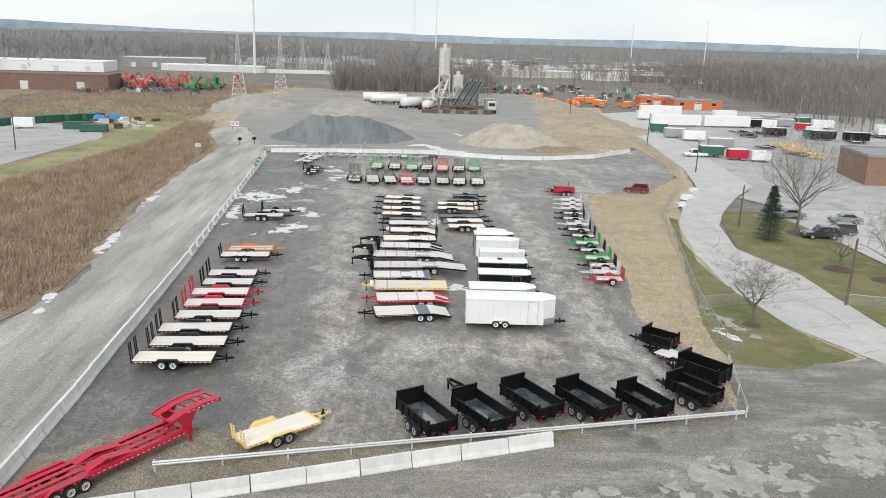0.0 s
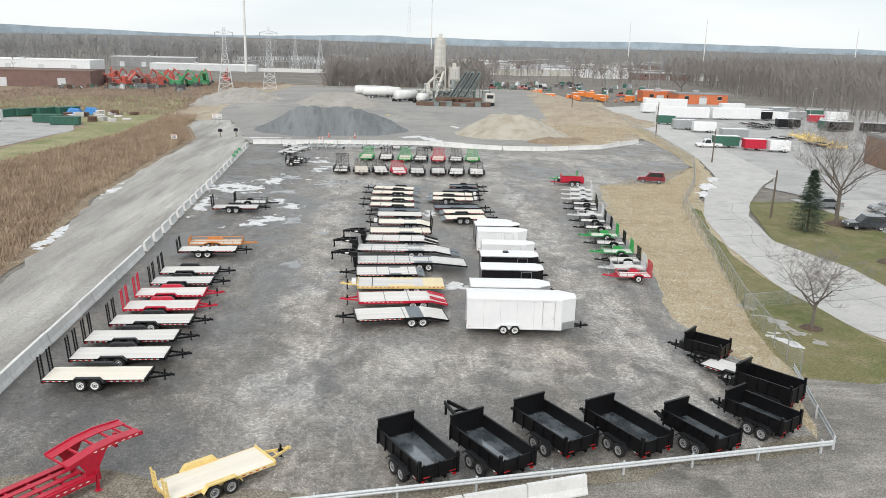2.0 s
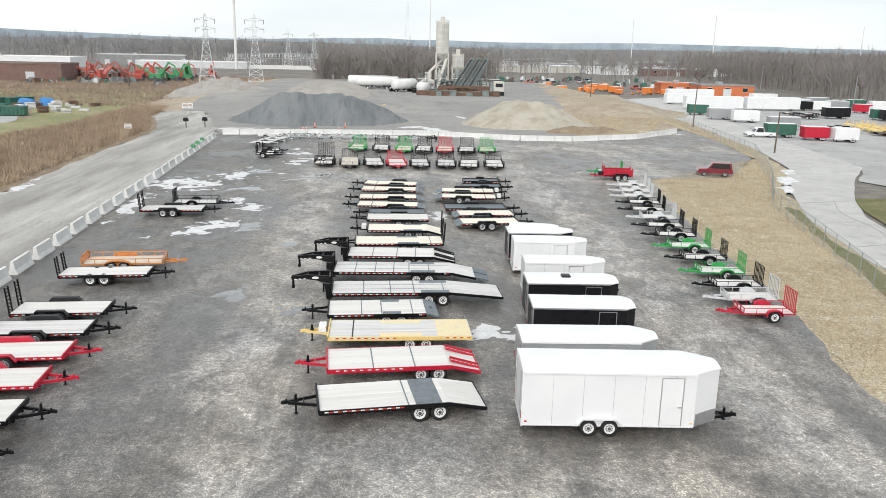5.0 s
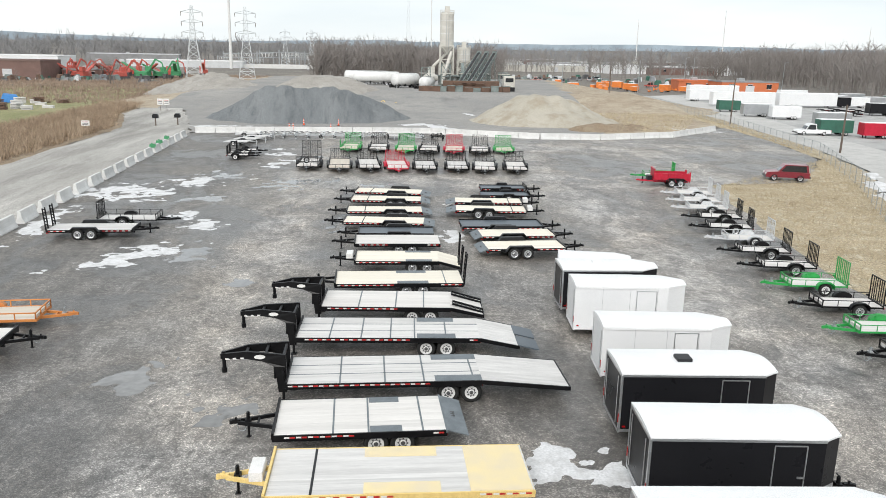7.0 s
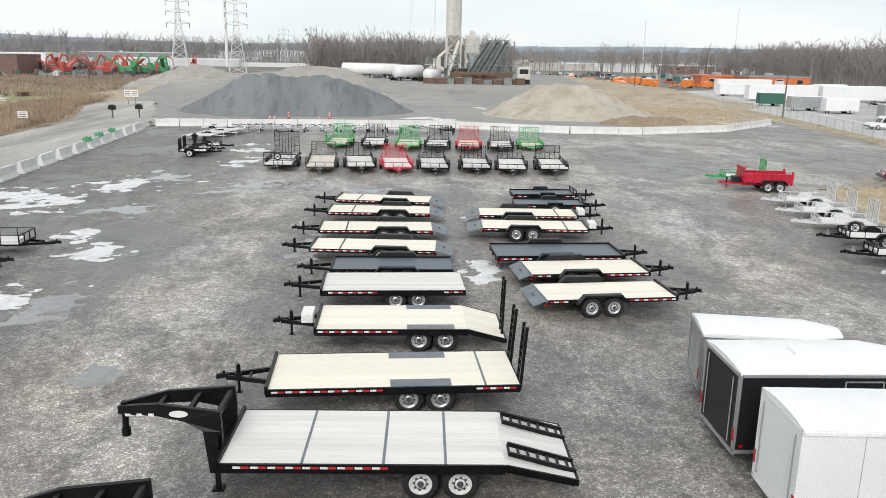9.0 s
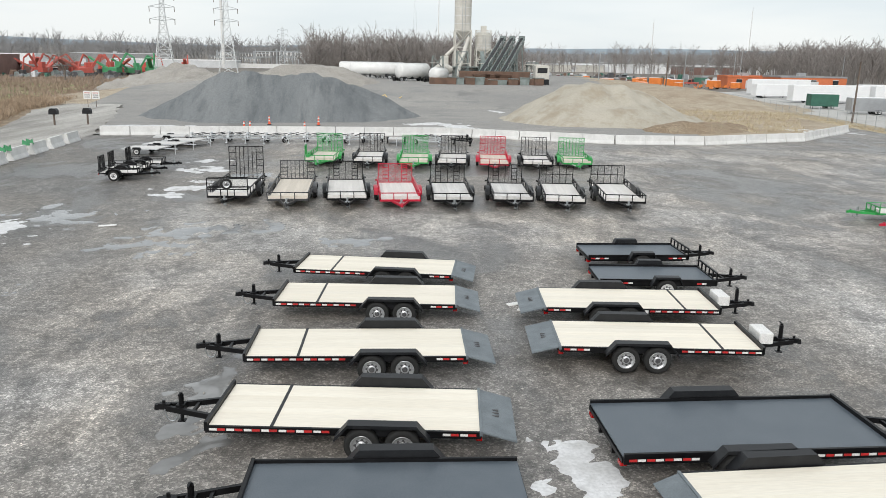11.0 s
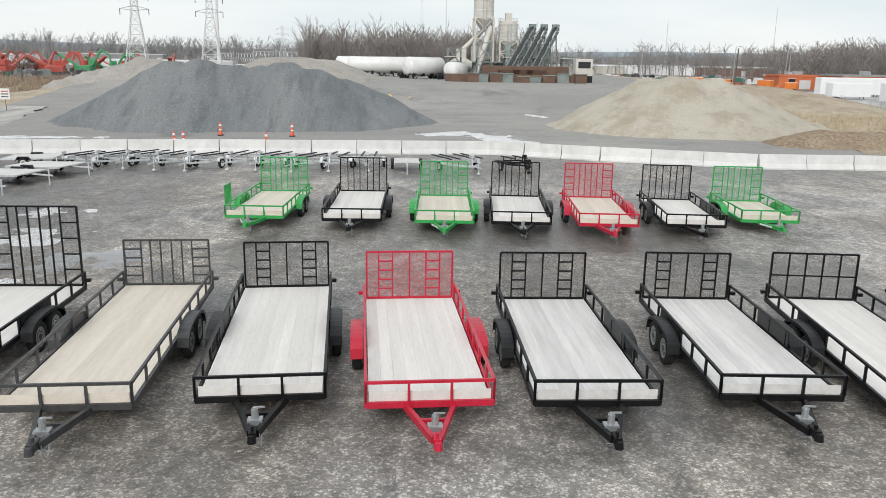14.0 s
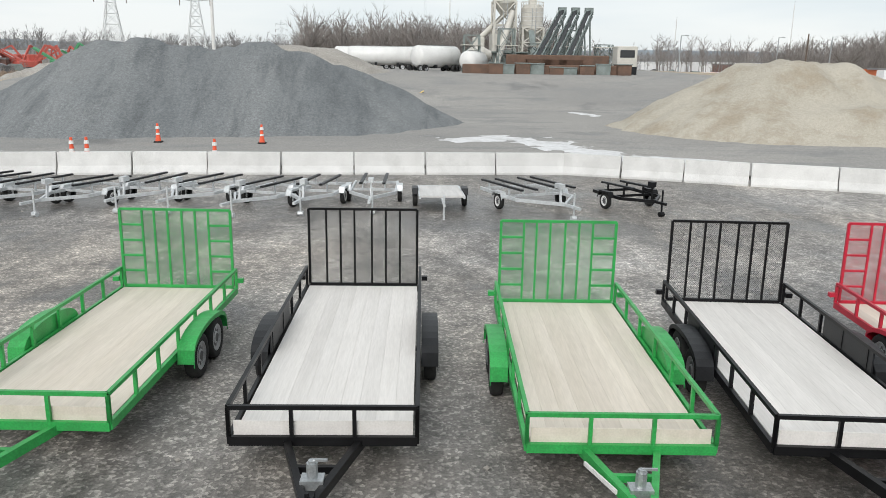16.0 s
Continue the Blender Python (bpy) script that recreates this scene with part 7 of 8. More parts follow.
def box_trailer(label, x, y, turn, L, W, H, skin, z0=0.5, name="box_trailer", wheels=True):
    t = thing(name, label, "trailer" if wheels else "container", pose(x, y, 0, 0, 0, turn), "yard trailers" if wheels else "skips")
    part("body", Geo().cbox(-L / 2, L / 2, -W / 2, W / 2, z0, z0 + H, 0.08), skin, t)
    if wheels:
        part("roof", Geo().cbox(-L / 2 + 0.05, L / 2 - 0.05, -W / 2 + 0.05, W / 2 - 0.05, z0 + H, z0 + H + 0.06, 0.03), "white_roof", t)
        for s in (-1, 1):
            for k in (-0.28, -0.2):
                wheel(t, L * k, s * (W / 2 - 0.12), s, 0.42, 0.25, "rim_white")
        part("landing_gear", Geo().beam((L * 0.36, -0.6, 0), (L * 0.36, -0.6, z0), 0.12).beam((L * 0.36, 0.6, 0), (L * 0.36, 0.6, z0), 0.12), "satin_black", t)
        part("side_door", Geo().box(L * 0.25, L * 0.25 + 0.8, -W / 2 - 0.02, -W / 2, z0 + 0.1, z0 + H - 0.25), skin, t)
    else:
        for i in range(int(L / 0.8)):
            for s in (-1, 1):
                part("rib", Geo().box(-L / 2 + 0.3 + i * 0.8, -L / 2 + 0.42 + i * 0.8, s * W / 2, s * (W / 2 + 0.1), z0, z0 + H - 0.1), skin, t)
        part("rim_bar", Geo().box(-L / 2 - 0.06, L / 2 + 0.06, -W / 2 - 0.06, -W / 2 + 0.06, z0 + H - 0.12, z0 + H + 0.02).box(-L / 2 - 0.06, L / 2 + 0.06, W / 2 - 0.06, W / 2 + 0.06, z0 + H - 0.12, z0 + H + 0.02), skin, t)
    return t


for lab, x, y, tn, L, H, sk in (
        ("long white semi-trailer in the yard", 97, 259, 1, 17, 3.2, "white_skin"), ("long white semi-trailer behind the first", 104.5, 296, 2, 16, 3.5, "white_skin"), ("white semi-trailer beside the others", 114.5, 259, 1, 16, 3.2, "white_skin"),
        ("white bus-like trailer in the yard", 95, 281, 4, 8.5, 2.7, "white_skin"), ("dark green steel box trailer", 84, 238, 172, 5, 2.2, "container_green"), ("grey box trailer with white roof", 84, 224, 172, 6, 2.2, "silver_skin"),
        ("plain white box trailer", 87, 217, 172, 6, 2.2, "white_skin"), ("plain grey box trailer", 88, 201, 176, 6.5, 2.1, "silver_skin"), ("dark green box trailer beside the red one", 78.5, 184, 174, 5.5, 2.1, "container_green"),
        ("bright red box trailer", 83, 179.5, 172, 4.6, 2.0, "red_paint"), ("white box trailer at the row end", 87.4, 177, 172, 4.4, 2.0, "white_skin"), ("glossy black box trailer", 118, 232, 176, 6.5, 2.3, "black_skin"),
        ("black box trailer by the yard edge", 130, 226, 176, 7, 2.3, "black_skin"), ("white box trailer far in the yard", 150, 262, 170, 7, 2.4, "white_skin"), ("grey box trailer far in the yard", 140, 280, 10, 7, 2.3, "silver_skin"),
        ("white box trailer far back", 128, 292, 5, 9, 2.6, "white_skin"), ("white trailer by the woods", 158, 238, 160, 6, 2.2, "white_skin"), ("pale trailer by the woods", 166, 252, 160, 6, 2.2, "white_skin")):
    box_trailer(lab, x, y, tn, L, 2.5, H, sk)
r = random.Random(5)
for i in range(16):
    place(flat_trailer("dark flatbed trailer stored in the yard", 5.0, deck=("plank_worn", "steel_deck")[i % 2], tail="none", split=0, group="yard flatbeds"), 112 + r.uniform(-8, 45), 190 + r.uniform(-18, 45), r.uniform(150, 190)) if i < 2 else copy_thing([o for o in scene.objects if o.get("group") == "yard flatbeds"][i % 2], pose(108 + r.uniform(-8, 48), 186 + r.uniform(-22, 60), 0, 0, 0, r.uniform(150, 190)))


def machine(label, x, y, turn, paint, s=1.0):
    """Heavy screening or digging machine: tracks, body, cab and a bent boom."""
    t = thing("heavy_machine", label, "machine", pose(x, y, 0, 0, 0, turn) @ Matrix.Scale(s, 4), "heavy machines")
    for q in (-1, 1):
        part("track", Geo().prism([(-2.2, 0.2), (-1.9, 0), (1.9, 0), (2.2, 0.2), (2.2, 0.7), (1.9, 0.95), (-1.9, 0.95), (-2.2, 0.7)], q * 1.3 - 0.3, q * 1.3 + 0.3), "hub_dark", t)
    part("body", Geo().cbox(-2.4, 1.4, -1.4, 1.4, 1.0, 2.3, 0.15), paint, t)
    part("cab", Geo().cbox(0.1, 1.5, 0.2, 1.4, 2.3, 3.6, 0.1), paint, t)
    part("boom", Geo().beam((1.0, -0.3, 1.9), (3.6, -0.3, 5.6), 0.32, 0.45).beam((3.6, -0.3, 5.6), (5.4, -0.3, 4.6), 0.28, 0.36).beam((5.4, -0.3, 4.6), (6.0, -0.3, 1.6), 0.24, 0.3), paint, t)
    part("side_conveyor", Geo().beam((-1.8, 0, 2.0), (-6.2, 0, 4.6), 1.0, 0.35), paint, t)
    part("bucket", Geo().prism([(5.6, 1.7), (6.7, 1.6), (6.5, 0.7), (5.7, 0.6)], -0.9, 0.3), "hub_dark", t)
    return t


mr = machine("orange-red tracked machine with raised boom", -112, 372, 30, "machine_red", 1.2)
for x, y, a in ((-104, 380, 70), (-98, 376, 10), (-92, 384, 150), (-106, 392, 200), (-76, 420, 100), (-86, 396, 20), (-118, 380, 60), (-99, 398, 330), (-122, 392, 120), (-109, 366, 250), (-95, 366, 40)):
    copy_thing(mr, pose(x, y, 0, 0, 0, a) @ Matrix.Scale(1.05, 4))
mg = machine("bright green tracked machine with raised boom", -83, 378, 40, "machine_green", 1.25)
for x, y, a in ((-79, 384, 100), (-88, 372, 350)):
    copy_thing(mg, pose(x, y, 0, 0, 0, a) @ Matrix.Scale(1.1, 4))
mo = box_trailer("orange equipment box stored in the far yard", 66, 345, 40, 3.4, 2.0, 1.9, "machine_orange", 0.5, "equipment_box")
r = random.Random(9)
for i in range(24):
    copy_thing(mo, pose(56 + r.uniform(0, 62), 332 + r.uniform(0, 52), 0, 0, 0, r.uniform(0, 360)) @ Matrix.Scale(r.uniform(0.6, 1.15), 4))
ml = machine("orange tracked lift with folded boom in the far yard", 62, 352, 20, "machine_orange", 0.5)
for i in range(15):
    copy_thing(ml, pose(58 + r.uniform(0, 62), 328 + r.uniform(0, 56), 0, 0, 0, r.uniform(0, 360)) @ Matrix.Scale(r.uniform(0.38, 0.62), 4))
for i in range(50):
    sx, sy = (62 + r.uniform(0, 85), 388 + r.uniform(0, 110)) if i < 34 else (-132 + r.uniform(0, 54), 344 + r.uniform(0, 18))
    t = thing("scrap_heap", "heap of dark scrap steel in the far yard", "scrap", pose(sx, sy, 0, 0, 0, r.uniform(0, 360)), "scrap heaps")
    for k in range(3):
        x, y, h, w = r.uniform(-3, 3), r.uniform(-2, 2), r.uniform(0.7, 2.4), r.uniform(0.8, 2.2)
        part("scrap_piece", Geo().hexa([(x - w, y - 0.9, 0), (x + w, y - 0.9, 0), (x + w, y + 0.9, 0), (x - w, y + 0.9, 0), (x - w * 0.7, y - 0.6, h), (x + w * 0.8, y - 0.5, h * 0.8), (x + w * 0.6, y + 0.7, h), (x - w * 0.8, y + 0.5, h * 0.9)]), ("hub_dark", "rust", "container_green", "roof_light", "car_grey", "plant_steel")[(i + k) % 6], t)
yl = machine("small yellow loader behind the stockpile", 4, 234, 170, "yellow_paint", 0.3)

# skips in the far yard
sk = box_trailer("green steel skip in the storage yard", -74, 207, 4, 6.5, 2.4, 1.8, "container_green", 0.1, "skip", False)
for i, (x, y, a) in enumerate(((-92, 228, 60), (-95, 224, 60), (-98, 220, 60), (-101, 216, 60), (-88, 232, 60), (-84, 235, 58), (-104, 212, 60), (-80, 212, 5))):
    copy_thing(sk, pose(x, y, 0, 0, 0, a))
box_trailer("white truck body beside the skips", -93, 211, 10, 5, 2.3, 2.2, "white_skin")
for i, (x, y) in enumerate(((-81, 232), (-78, 236), (-84, 238))):
    t = thing("tarp_pile", "blue tarpaulin heap in the storage yard", "tarp", pose(x, y, 0, 0, 0, 20 * i), "tarp heaps")
    part("tarp", Geo().hexa([(-2, -1.5, 0), (2, -1.5, 0), (2.2, 1.5, 0), (-2.1, 1.6, 0), (-1.3, -0.9, 1.7), (1.4, -1, 1.4), (1.2, 0.9, 1.6), (-1.2, 0.9, 1.9)]), "tarp_blue", t)
r = random.Random(3)
for i in range(22):
    t = thing("pallet_stack", "stack of weathered timber and scrap in the yard", "pallet stack", pose(-72 + r.uniform(-10, 8), 222 + r.uniform(-8, 14), 0, 0, 0, r.uniform(0, 90)), "pallet stacks")
    for k in range(r.randint(2, 5)):
        part("pallet", Geo().cbox(-1.0, 1.0, -0.7, 0.7, k * 0.28, k * 0.28 + 0.2, 0.03), ("plank_worn", "rust", "plank_grey")[i % 3], t)


# ---------------------------------------------------------------- buildings
def building(label, x, y, turn, L, D, H, wall, roof, windows=0, doors=0, parapet=0.4):
    t = thing("building", label, "building", pose(x, y, 0, 0, 0, turn), "buildings")
    part("wall", Geo().box(-L / 2, L / 2, -D / 2, D / 2, -0.3, H), wall, t)
    part("roof", Geo().box(-L / 2 + 0.3, L / 2 - 0.3, -D / 2 + 0.3, D / 2 - 0.3, H, H + 0.12), roof, t)
    g = Geo()
    for s in (-1, 1):
        g.box(-L / 2 - 0.05, L / 2 + 0.05, s * D / 2 - 0.15, s * D / 2 + 0.15, H - 0.1, H + parapet).box(s * L / 2 - 0.15, s * L / 2 + 0.15, -D / 2 + 0.15, D / 2 - 0.15, H - 0.1, H + parapet)
    part("parapet", g, roof, t)
    for i in range(windows):
        xx = -L / 2 + L * (i + 0.5) / windows
        w = part("window", Geo().box(xx - 0.9, xx + 0.9, -D / 2 - 0.05, -D / 2 + 0.02, H * 0.45, H * 0.8), "glass_dark", t)
        part("window_frame", Geo().box(xx - 1.0, xx + 1.0, -D / 2 - 0.1, -D / 2, H * 0.42, H * 0.45).box(xx - 1.0, xx + 1.0, -D / 2 - 0.08, -D / 2, H * 0.8, H * 0.83), "concrete", w)
    for i in range(doors):
        xx = -L / 2 + L * (i + 0.5) / doors
        part("door", Geo().box(xx - 1.6, xx + 1.6, -D / 2 - 0.06, -D / 2 + 0.02, 0, min(H * 0.7, 3.6)), "roof_light", t)
    part("roof_unit", Geo().cbox(-L * 0.1, -L * 0.1 + 2.2, -1, 1, H + 0.1, H + 1.3, 0.05), "aluminium", t)
    return t


building("brown brick building with flat roof beside the parking lot", 110, 152, -12, 28, 16, 5.6, "brick_wall", "roof_grey", 0, 2)
building("low orange-walled workshop with dark roof edge", 133.5, 338, 0, 21, 12, 4.0, "building_orange", "roof_grey", 3, 1)
building("orange-roofed shed beside the workshop", 121, 352, -4, 15, 10, 3.6, "building_orange", "building_orange", 2, 1)
building("pale-roofed store behind the orange shed", 127, 368, -4, 14, 9, 3.4, "building_orange", "roof_light", 2, 1)
building("long red-brick works building with brown roof", -166, 364, 3, 92, 22, 6.4, "brick_red", "roof_brown", 0, 4)
building("low brick outbuilding beside the works", -112, 380, 3, 14, 12, 3.2, "brick_red", "roof_grey", 2, 1)
building("large white-roofed warehouse behind the brick works", -218, 540, 4, 76, 34, 6.0, "white_skin", "white_roof", 0, 4)
building("long low white warehouse behind the machines", -122, 588, 1, 72, 16, 4.0, "roof_light", "white_roof", 0, 5)
building("dark long shed by the woods", -170, 640, 10, 60, 25, 7, "roof_grey", "roof_light", 0, 4)
r = random.Random(21)
for i in range(58):
    d = 640 + 900 * r.random() ** 1.5
    a = r.uniform(0.09, 0.4)
    x, y = d * math.sin(a), d * math.cos(a)
    L = r.uniform(16, 58)
    building(("white", "pale grey", "tan")[i % 3] + " industrial building in the distant town", x, y, r.uniform(-25, 25), L, r.uniform(9, 18), r.uniform(3.2, 6), ("white_skin", "roof_light", "metal_cream", "brick_red")[i % 4], ("roof_light", "white_roof", "roof_grey")[i % 3], 3 if i % 2 else 0, 1)

# substation gantries
t0 = thing("substation_gantry", "grey steel substation gantry with bus bars", "substation", pose(-30, 640, 0), "substation gantries")
part("gantry", Geo().beam((-8, 0, 0), (-8, 0, 14), 0.5).beam((8, 0, 0), (8, 0, 14), 0.5).beam((-8, 0, 12), (8, 0, 12), 0.7).beam((-8, 0, 8), (8, 0, 8), 0.4), "pipe_steel", t0)
for k in range(5):
    part("insulator", Geo().tube((-6 + 3 * k, 0, 12), (-6 + 3 * k, 0, 9), 0.25, n=6), "tank_white", t0)
r = random.Random(2)
for i in range(34):
    copy_thing(t0, pose(-105 + r.uniform(0, 100), 600 + r.uniform(0, 80), 0, 0, 0, r.uniform(-15, 15)) @ Matrix.Scale(r.uniform(0.4, 0.85), 4))
t = thing("boundary_wall", "long pale wall in front of the substation", "wall", pose(-60, 585, 0, 0, 0, 3))
part("wall_panel", Geo().cbox(-40, 40, -0.2, 0.2, 0, 2.6, 0.05), "concrete", t)


# ---------------------------------------------------------------- trees
def grow(g, tips, p, d, length, r, depth, rng, spread=0.6, lift=0.12):
    """Limbs that fork and taper; thin ends are gathered as twigs."""
    n = 3 if depth > 2 else 2
    for k in range(n):
        q = p + d * (length / n)
        r1 = r * (1 - 0.3 * (k + 1) / n)
        g.tube(p, q, r, r1, 6 if r > 0.05 else 4, False)
        p, r = q, r1
        d = (d + Vector((rng.uniform(-1, 1), rng.uniform(-1, 1), rng.uniform(-0.4, 0.8))) * 0.13).normalized()
        if depth > 0:
            for _ in range(1 if k < n - 1 else 2):
                s = Vector((rng.uniform(-1, 1), rng.uniform(-1, 1), rng.uniform(-0.25, 0.6))).normalized()
                e = (d * (1 - spread) + s * spread + Vector((0, 0, lift))).normalized()
                grow(g, tips, p, e, length * rng.uniform(0.58, 0.78), r * rng.uniform(0.5, 0.68), depth - 1, rng, spread, lift)
    if depth == 0:
        for _ in range(4):
            s = Vector((rng.uniform(-1, 1), rng.uniform(-1, 1), rng.uniform(-0.5, 0.8))).normalized()
            tips.append((p - d * length * rng.uniform(0, 0.8), (d * 0.55 + s * 0.6).normalized(), length * rng.uniform(0.5, 0.9), r * 0.55))


def bare_tree(label, x, y, h, seed, spread=0.62, depth=4, girth=1.0):
    rng = random.Random(seed)
    t = thing("bare_tree", label, "tree", pose(x, y, 0), "bare trees")
    g, tips = Geo(), []
    r = h * 0.018 * girth
    trunk = Geo()
    trunk.tube((0, 0, -0.1), (0, 0, h * 0.12), r * 1.5, r * 1.05, 9).tube((0, 0, h * 0.12), (0, 0, h * 0.28), r * 1.05, r * 0.95, 9)
    part("trunk", trunk, "bark", t)
    for k in range(5):
        a = 2 * math.pi * k / 5 + rng.uniform(-0.4, 0.4)
        up = rng.uniform(0.5, 1.1) if k else 2.5
        d = Vector((math.cos(a), math.sin(a), up)).normalized()
        grow(g, tips, Vector((0, 0, h * rng.uniform(0.2, 0.28))), d, h * rng.uniform(0.28, 0.36), r * 0.62, depth - 1, rng, spread)
    part("crown", g, "bark", t, "bare forking limbs")
    tw = Geo()
    for p, d, l, rr in tips:
        tw.tube(p, p + d * l, max(0.008, rr), 0.003, 3, False)
    part("twig_crown", tw, "twigs", t)
    return t


bare_tree("small bare spreading tree on the lawn", 34.4, 66.9, 7.6, 4, 0.7, 5, 0.85)
bare_tree("tall bare tree beside the parked cars", 59.0, 105.6, 16.5, 8, 0.5, 5, 0.55)
bare_tree("bare tree by the parking lot", 61.5, 110, 12, 11, 0.5, 5, 0.6)
bare_tree("bare tree standing in a mulch ring", 57.0, 81.5, 9, 15, 0.6, 5, 0.7)
bare_tree("slim bare tree near the fence gate", 54, 86, 6, 16, 0.6, 3)
bare_tree("bare tree beside the machines", -84, 320, 11, 22, 0.6)
bare_tree("bushy bare tree by the far mound", -12, 352, 9, 23, 0.7)
bare_tree("tall bare tree before the bare woods", 185, 330, 17, 31, 0.55)
bare_tree("bare tree near the light poles", 150, 400, 15, 33, 0.55)
for x, y, r_ in ((34.4, 66.9, 0.9), (57, 81.5, 1.6), (54, 86, 1.8), (60, 104, 3.0)):
    g = Geo()
    n = 18
    g.v = [(0, 0, 0.14)] + [(r_ * (1 + 0.08 * math.sin(5 * i)) * math.cos(2 * math.pi * i / n), r_ * (1 + 0.08 * math.sin(5 * i)) * math.sin(2 * math.pi * i / n), 0.0) for i in range(n)]
    g.f = [(0, 1 + i, 1 + (i + 1) % n) for i in range(n)]
    ob = part("mulch_ring", g, "mulch")
    ob.matrix_basis = pose(x, y, 0.012)
    tagged(ob, "dark mulch mound round a tree", "mulch")


def spruce(x, y, h):
    rng = random.Random(6)
    t = thing("spruce", "dark green spruce tree on the lawn", "tree", pose(x, y, 0), "evergreens")
    part("trunk", Geo().tube((0, 0, -0.1), (0, 0, h), 0.16, 0.02, 8), "bark", t)
    g = Geo()
    for i in range(800):
        k = rng.random() ** 0.75
        z = 0.4 + (h - 0.5) * k
        R = (h * 0.32) * (1 - k) ** 0.8 + 0.15
        a = rng.uniform(0, 6.283)
        L = R * rng.uniform(0.65, 1.12)
        d = Vector((math.cos(a), math.sin(a), rng.uniform(-0.35, 0.1)))
        side = Vector((-math.sin(a), math.cos(a), 0))
        p = Vector((0, 0, z))
        for q in range(5):
            f = 0.25 + 0.16 * q
            c = p + d * L * f
            w = 0.42 * (1.15 - f)
            for s in (-1, 1):
                e = c + d * 0.22 + side * s * w + Vector((0, 0, rng.uniform(-0.14, 0.05)))
                g.v += [tuple(c - d * 0.06), tuple(c + d * 0.09), tuple(e)]
                g.f.append((len(g.v) - 3, len(g.v) - 2, len(g.v) - 1))
    part("needles", g, "spruce_green", t)


spruce(52.2, 100.3, 7.6)


def stuff_mesh(name, V, F, material, label, category):
    """Loose triangles as one mesh: V holds three corners a face, in order."""
    me = bpy.data.meshes.new(name)
    n = len(F)
    me.vertices.add(len(V))
    me.vertices.foreach_set("co", np.ascontiguousarray(V, dtype=np.float32).ravel())
    me.loops.add(3 * n)
    me.loops.foreach_set("vertex_index", np.ascontiguousarray(F, dtype=np.int32).ravel())
    me.polygons.add(n)
    me.polygons.foreach_set("loop_start", np.arange(0, 3 * n, 3, dtype=np.int32))
    me.update(calc_edges=True)
    me.materials.append(MATS[material])
    return tagged(new(name, me), label, category, "", "stuff")


def bare_form(rs, limbs, twigs, thick):
    """One leafless tree of unit height: stem, rising limbs and fine twigs along them, as triangles."""
    tri = []

    def spike(p, d, length, w):
        s = np.cross(d, rs.randn(3))
        s = s / np.linalg.norm(s) * w
        tri.append((p - s, p + s, p + d * length))

    lean = np.array([rs.randn() * 0.04, rs.randn() * 0.04, 1.0])
    for s in ((0.012, 0, 0), (0, 0.012, 0)):
        tri.append((-np.array(s), np.array(s), lean * 0.92))
    for _ in range(limbs):
        z = 0.16 + 0.62 * rs.rand()
        a, up = rs.rand() * 6.283, 0.8 + 1.4 * rs.rand()
        d = np.array([math.cos(a), math.sin(a), up])
        d /= np.linalg.norm(d)
        length = (0.2 + 0.2 * rs.rand()) * (1.15 - 0.7 * z)
        p = lean * z
        spike(p, d, length, 0.0065 * thick)
        for _t in range(twigs):
            e = d + rs.randn(3) * 0.45 + np.array([0, 0, 0.25])
            e /= np.linalg.norm(e)
            spike(p + d * length * (0.15 + 0.85 * rs.rand()), e, length * (0.25 + 0.45 * rs.rand()), 0.0027 * thick * (0.7 + 0.6 * rs.rand()))
    return np.array(tri).reshape(-1, 3)


def wood(name, spots, hmin, hmax, material, label, seed, limbs=14, twigs=8, thick=1.0):
    """Many leafless trees as one mesh."""
    rs = np.random.RandomState(seed)
    protos = [bare_form(rs, limbs, twigs, thick) for _ in range(9)]
    Vs = []
    for x, y in spots:
        P = protos[rs.randint(9)]
        h = hmin + (hmax - hmin) * rs.rand() ** 1.2
        a = rs.rand() * 6.283
        c, s = math.cos(a), math.sin(a)
        w = h * (0.85 + 0.5 * rs.rand())
        z0 = 0.0
        rr = math.hypot(x, y - 100)
        if rr > 900:
            z0 = min(1, (rr - 900) / 1800) * 24
        Vs.append(np.stack([x + (P[:, 0] * c - P[:, 1] * s) * w, y + (P[:, 0] * s + P[:, 1] * c) * w, z0 + P[:, 2] * h], 1))
    V = np.concatenate(Vs)
    return stuff_mesh(name, V, np.arange(len(V)).reshape(-1, 3), material, label, "woods")


rs = np.random.RandomState(4)


def scatter(n, x0, x1, y0, y1, keep=lambda x, y: True):
    out = []
    while len(out) < n:
        x, y = rs.uniform(x0, x1), rs.uniform(y0, y1)
        if keep(x, y):
            out.append((x, y))
    return out


wood("woods_center", scatter(430, -24, 48, 350, 425), 11, 18.5, "twigs", "leafless brown thicket behind the concrete plant", 1, 16, 9, 1.1)
wood("woods_right", scatter(1350, 146, 430, 228, 640, lambda x, y: x > 152 + (y - 233) * 0.165 and x < 60 + y * 0.66), 14, 21.5, "twigs", "leafless grey-brown woods beyond the trailer yard", 2, 15, 9, 1.0)
wood("woods_left", scatter(800, -560, 30, 690, 850), 15, 25, "twigs_haze", "leafless woods behind the substation", 3, 13, 7, 1.5)
wood("woods_left_near", scatter(120, -400, -150, 440, 640, lambda x, y: x < -175 - (640 - y) * 0.3), 11, 17, "twigs_haze", "leafless woods behind the works buildings", 5, 14, 8, 1.2)
wood("woods_town", scatter(760, 20, 900, 600, 1150, lambda x, y: x < y * 0.85), 11, 20, "twigs_haze", "leafless trees among the distant buildings", 6, 12, 7, 1.5)
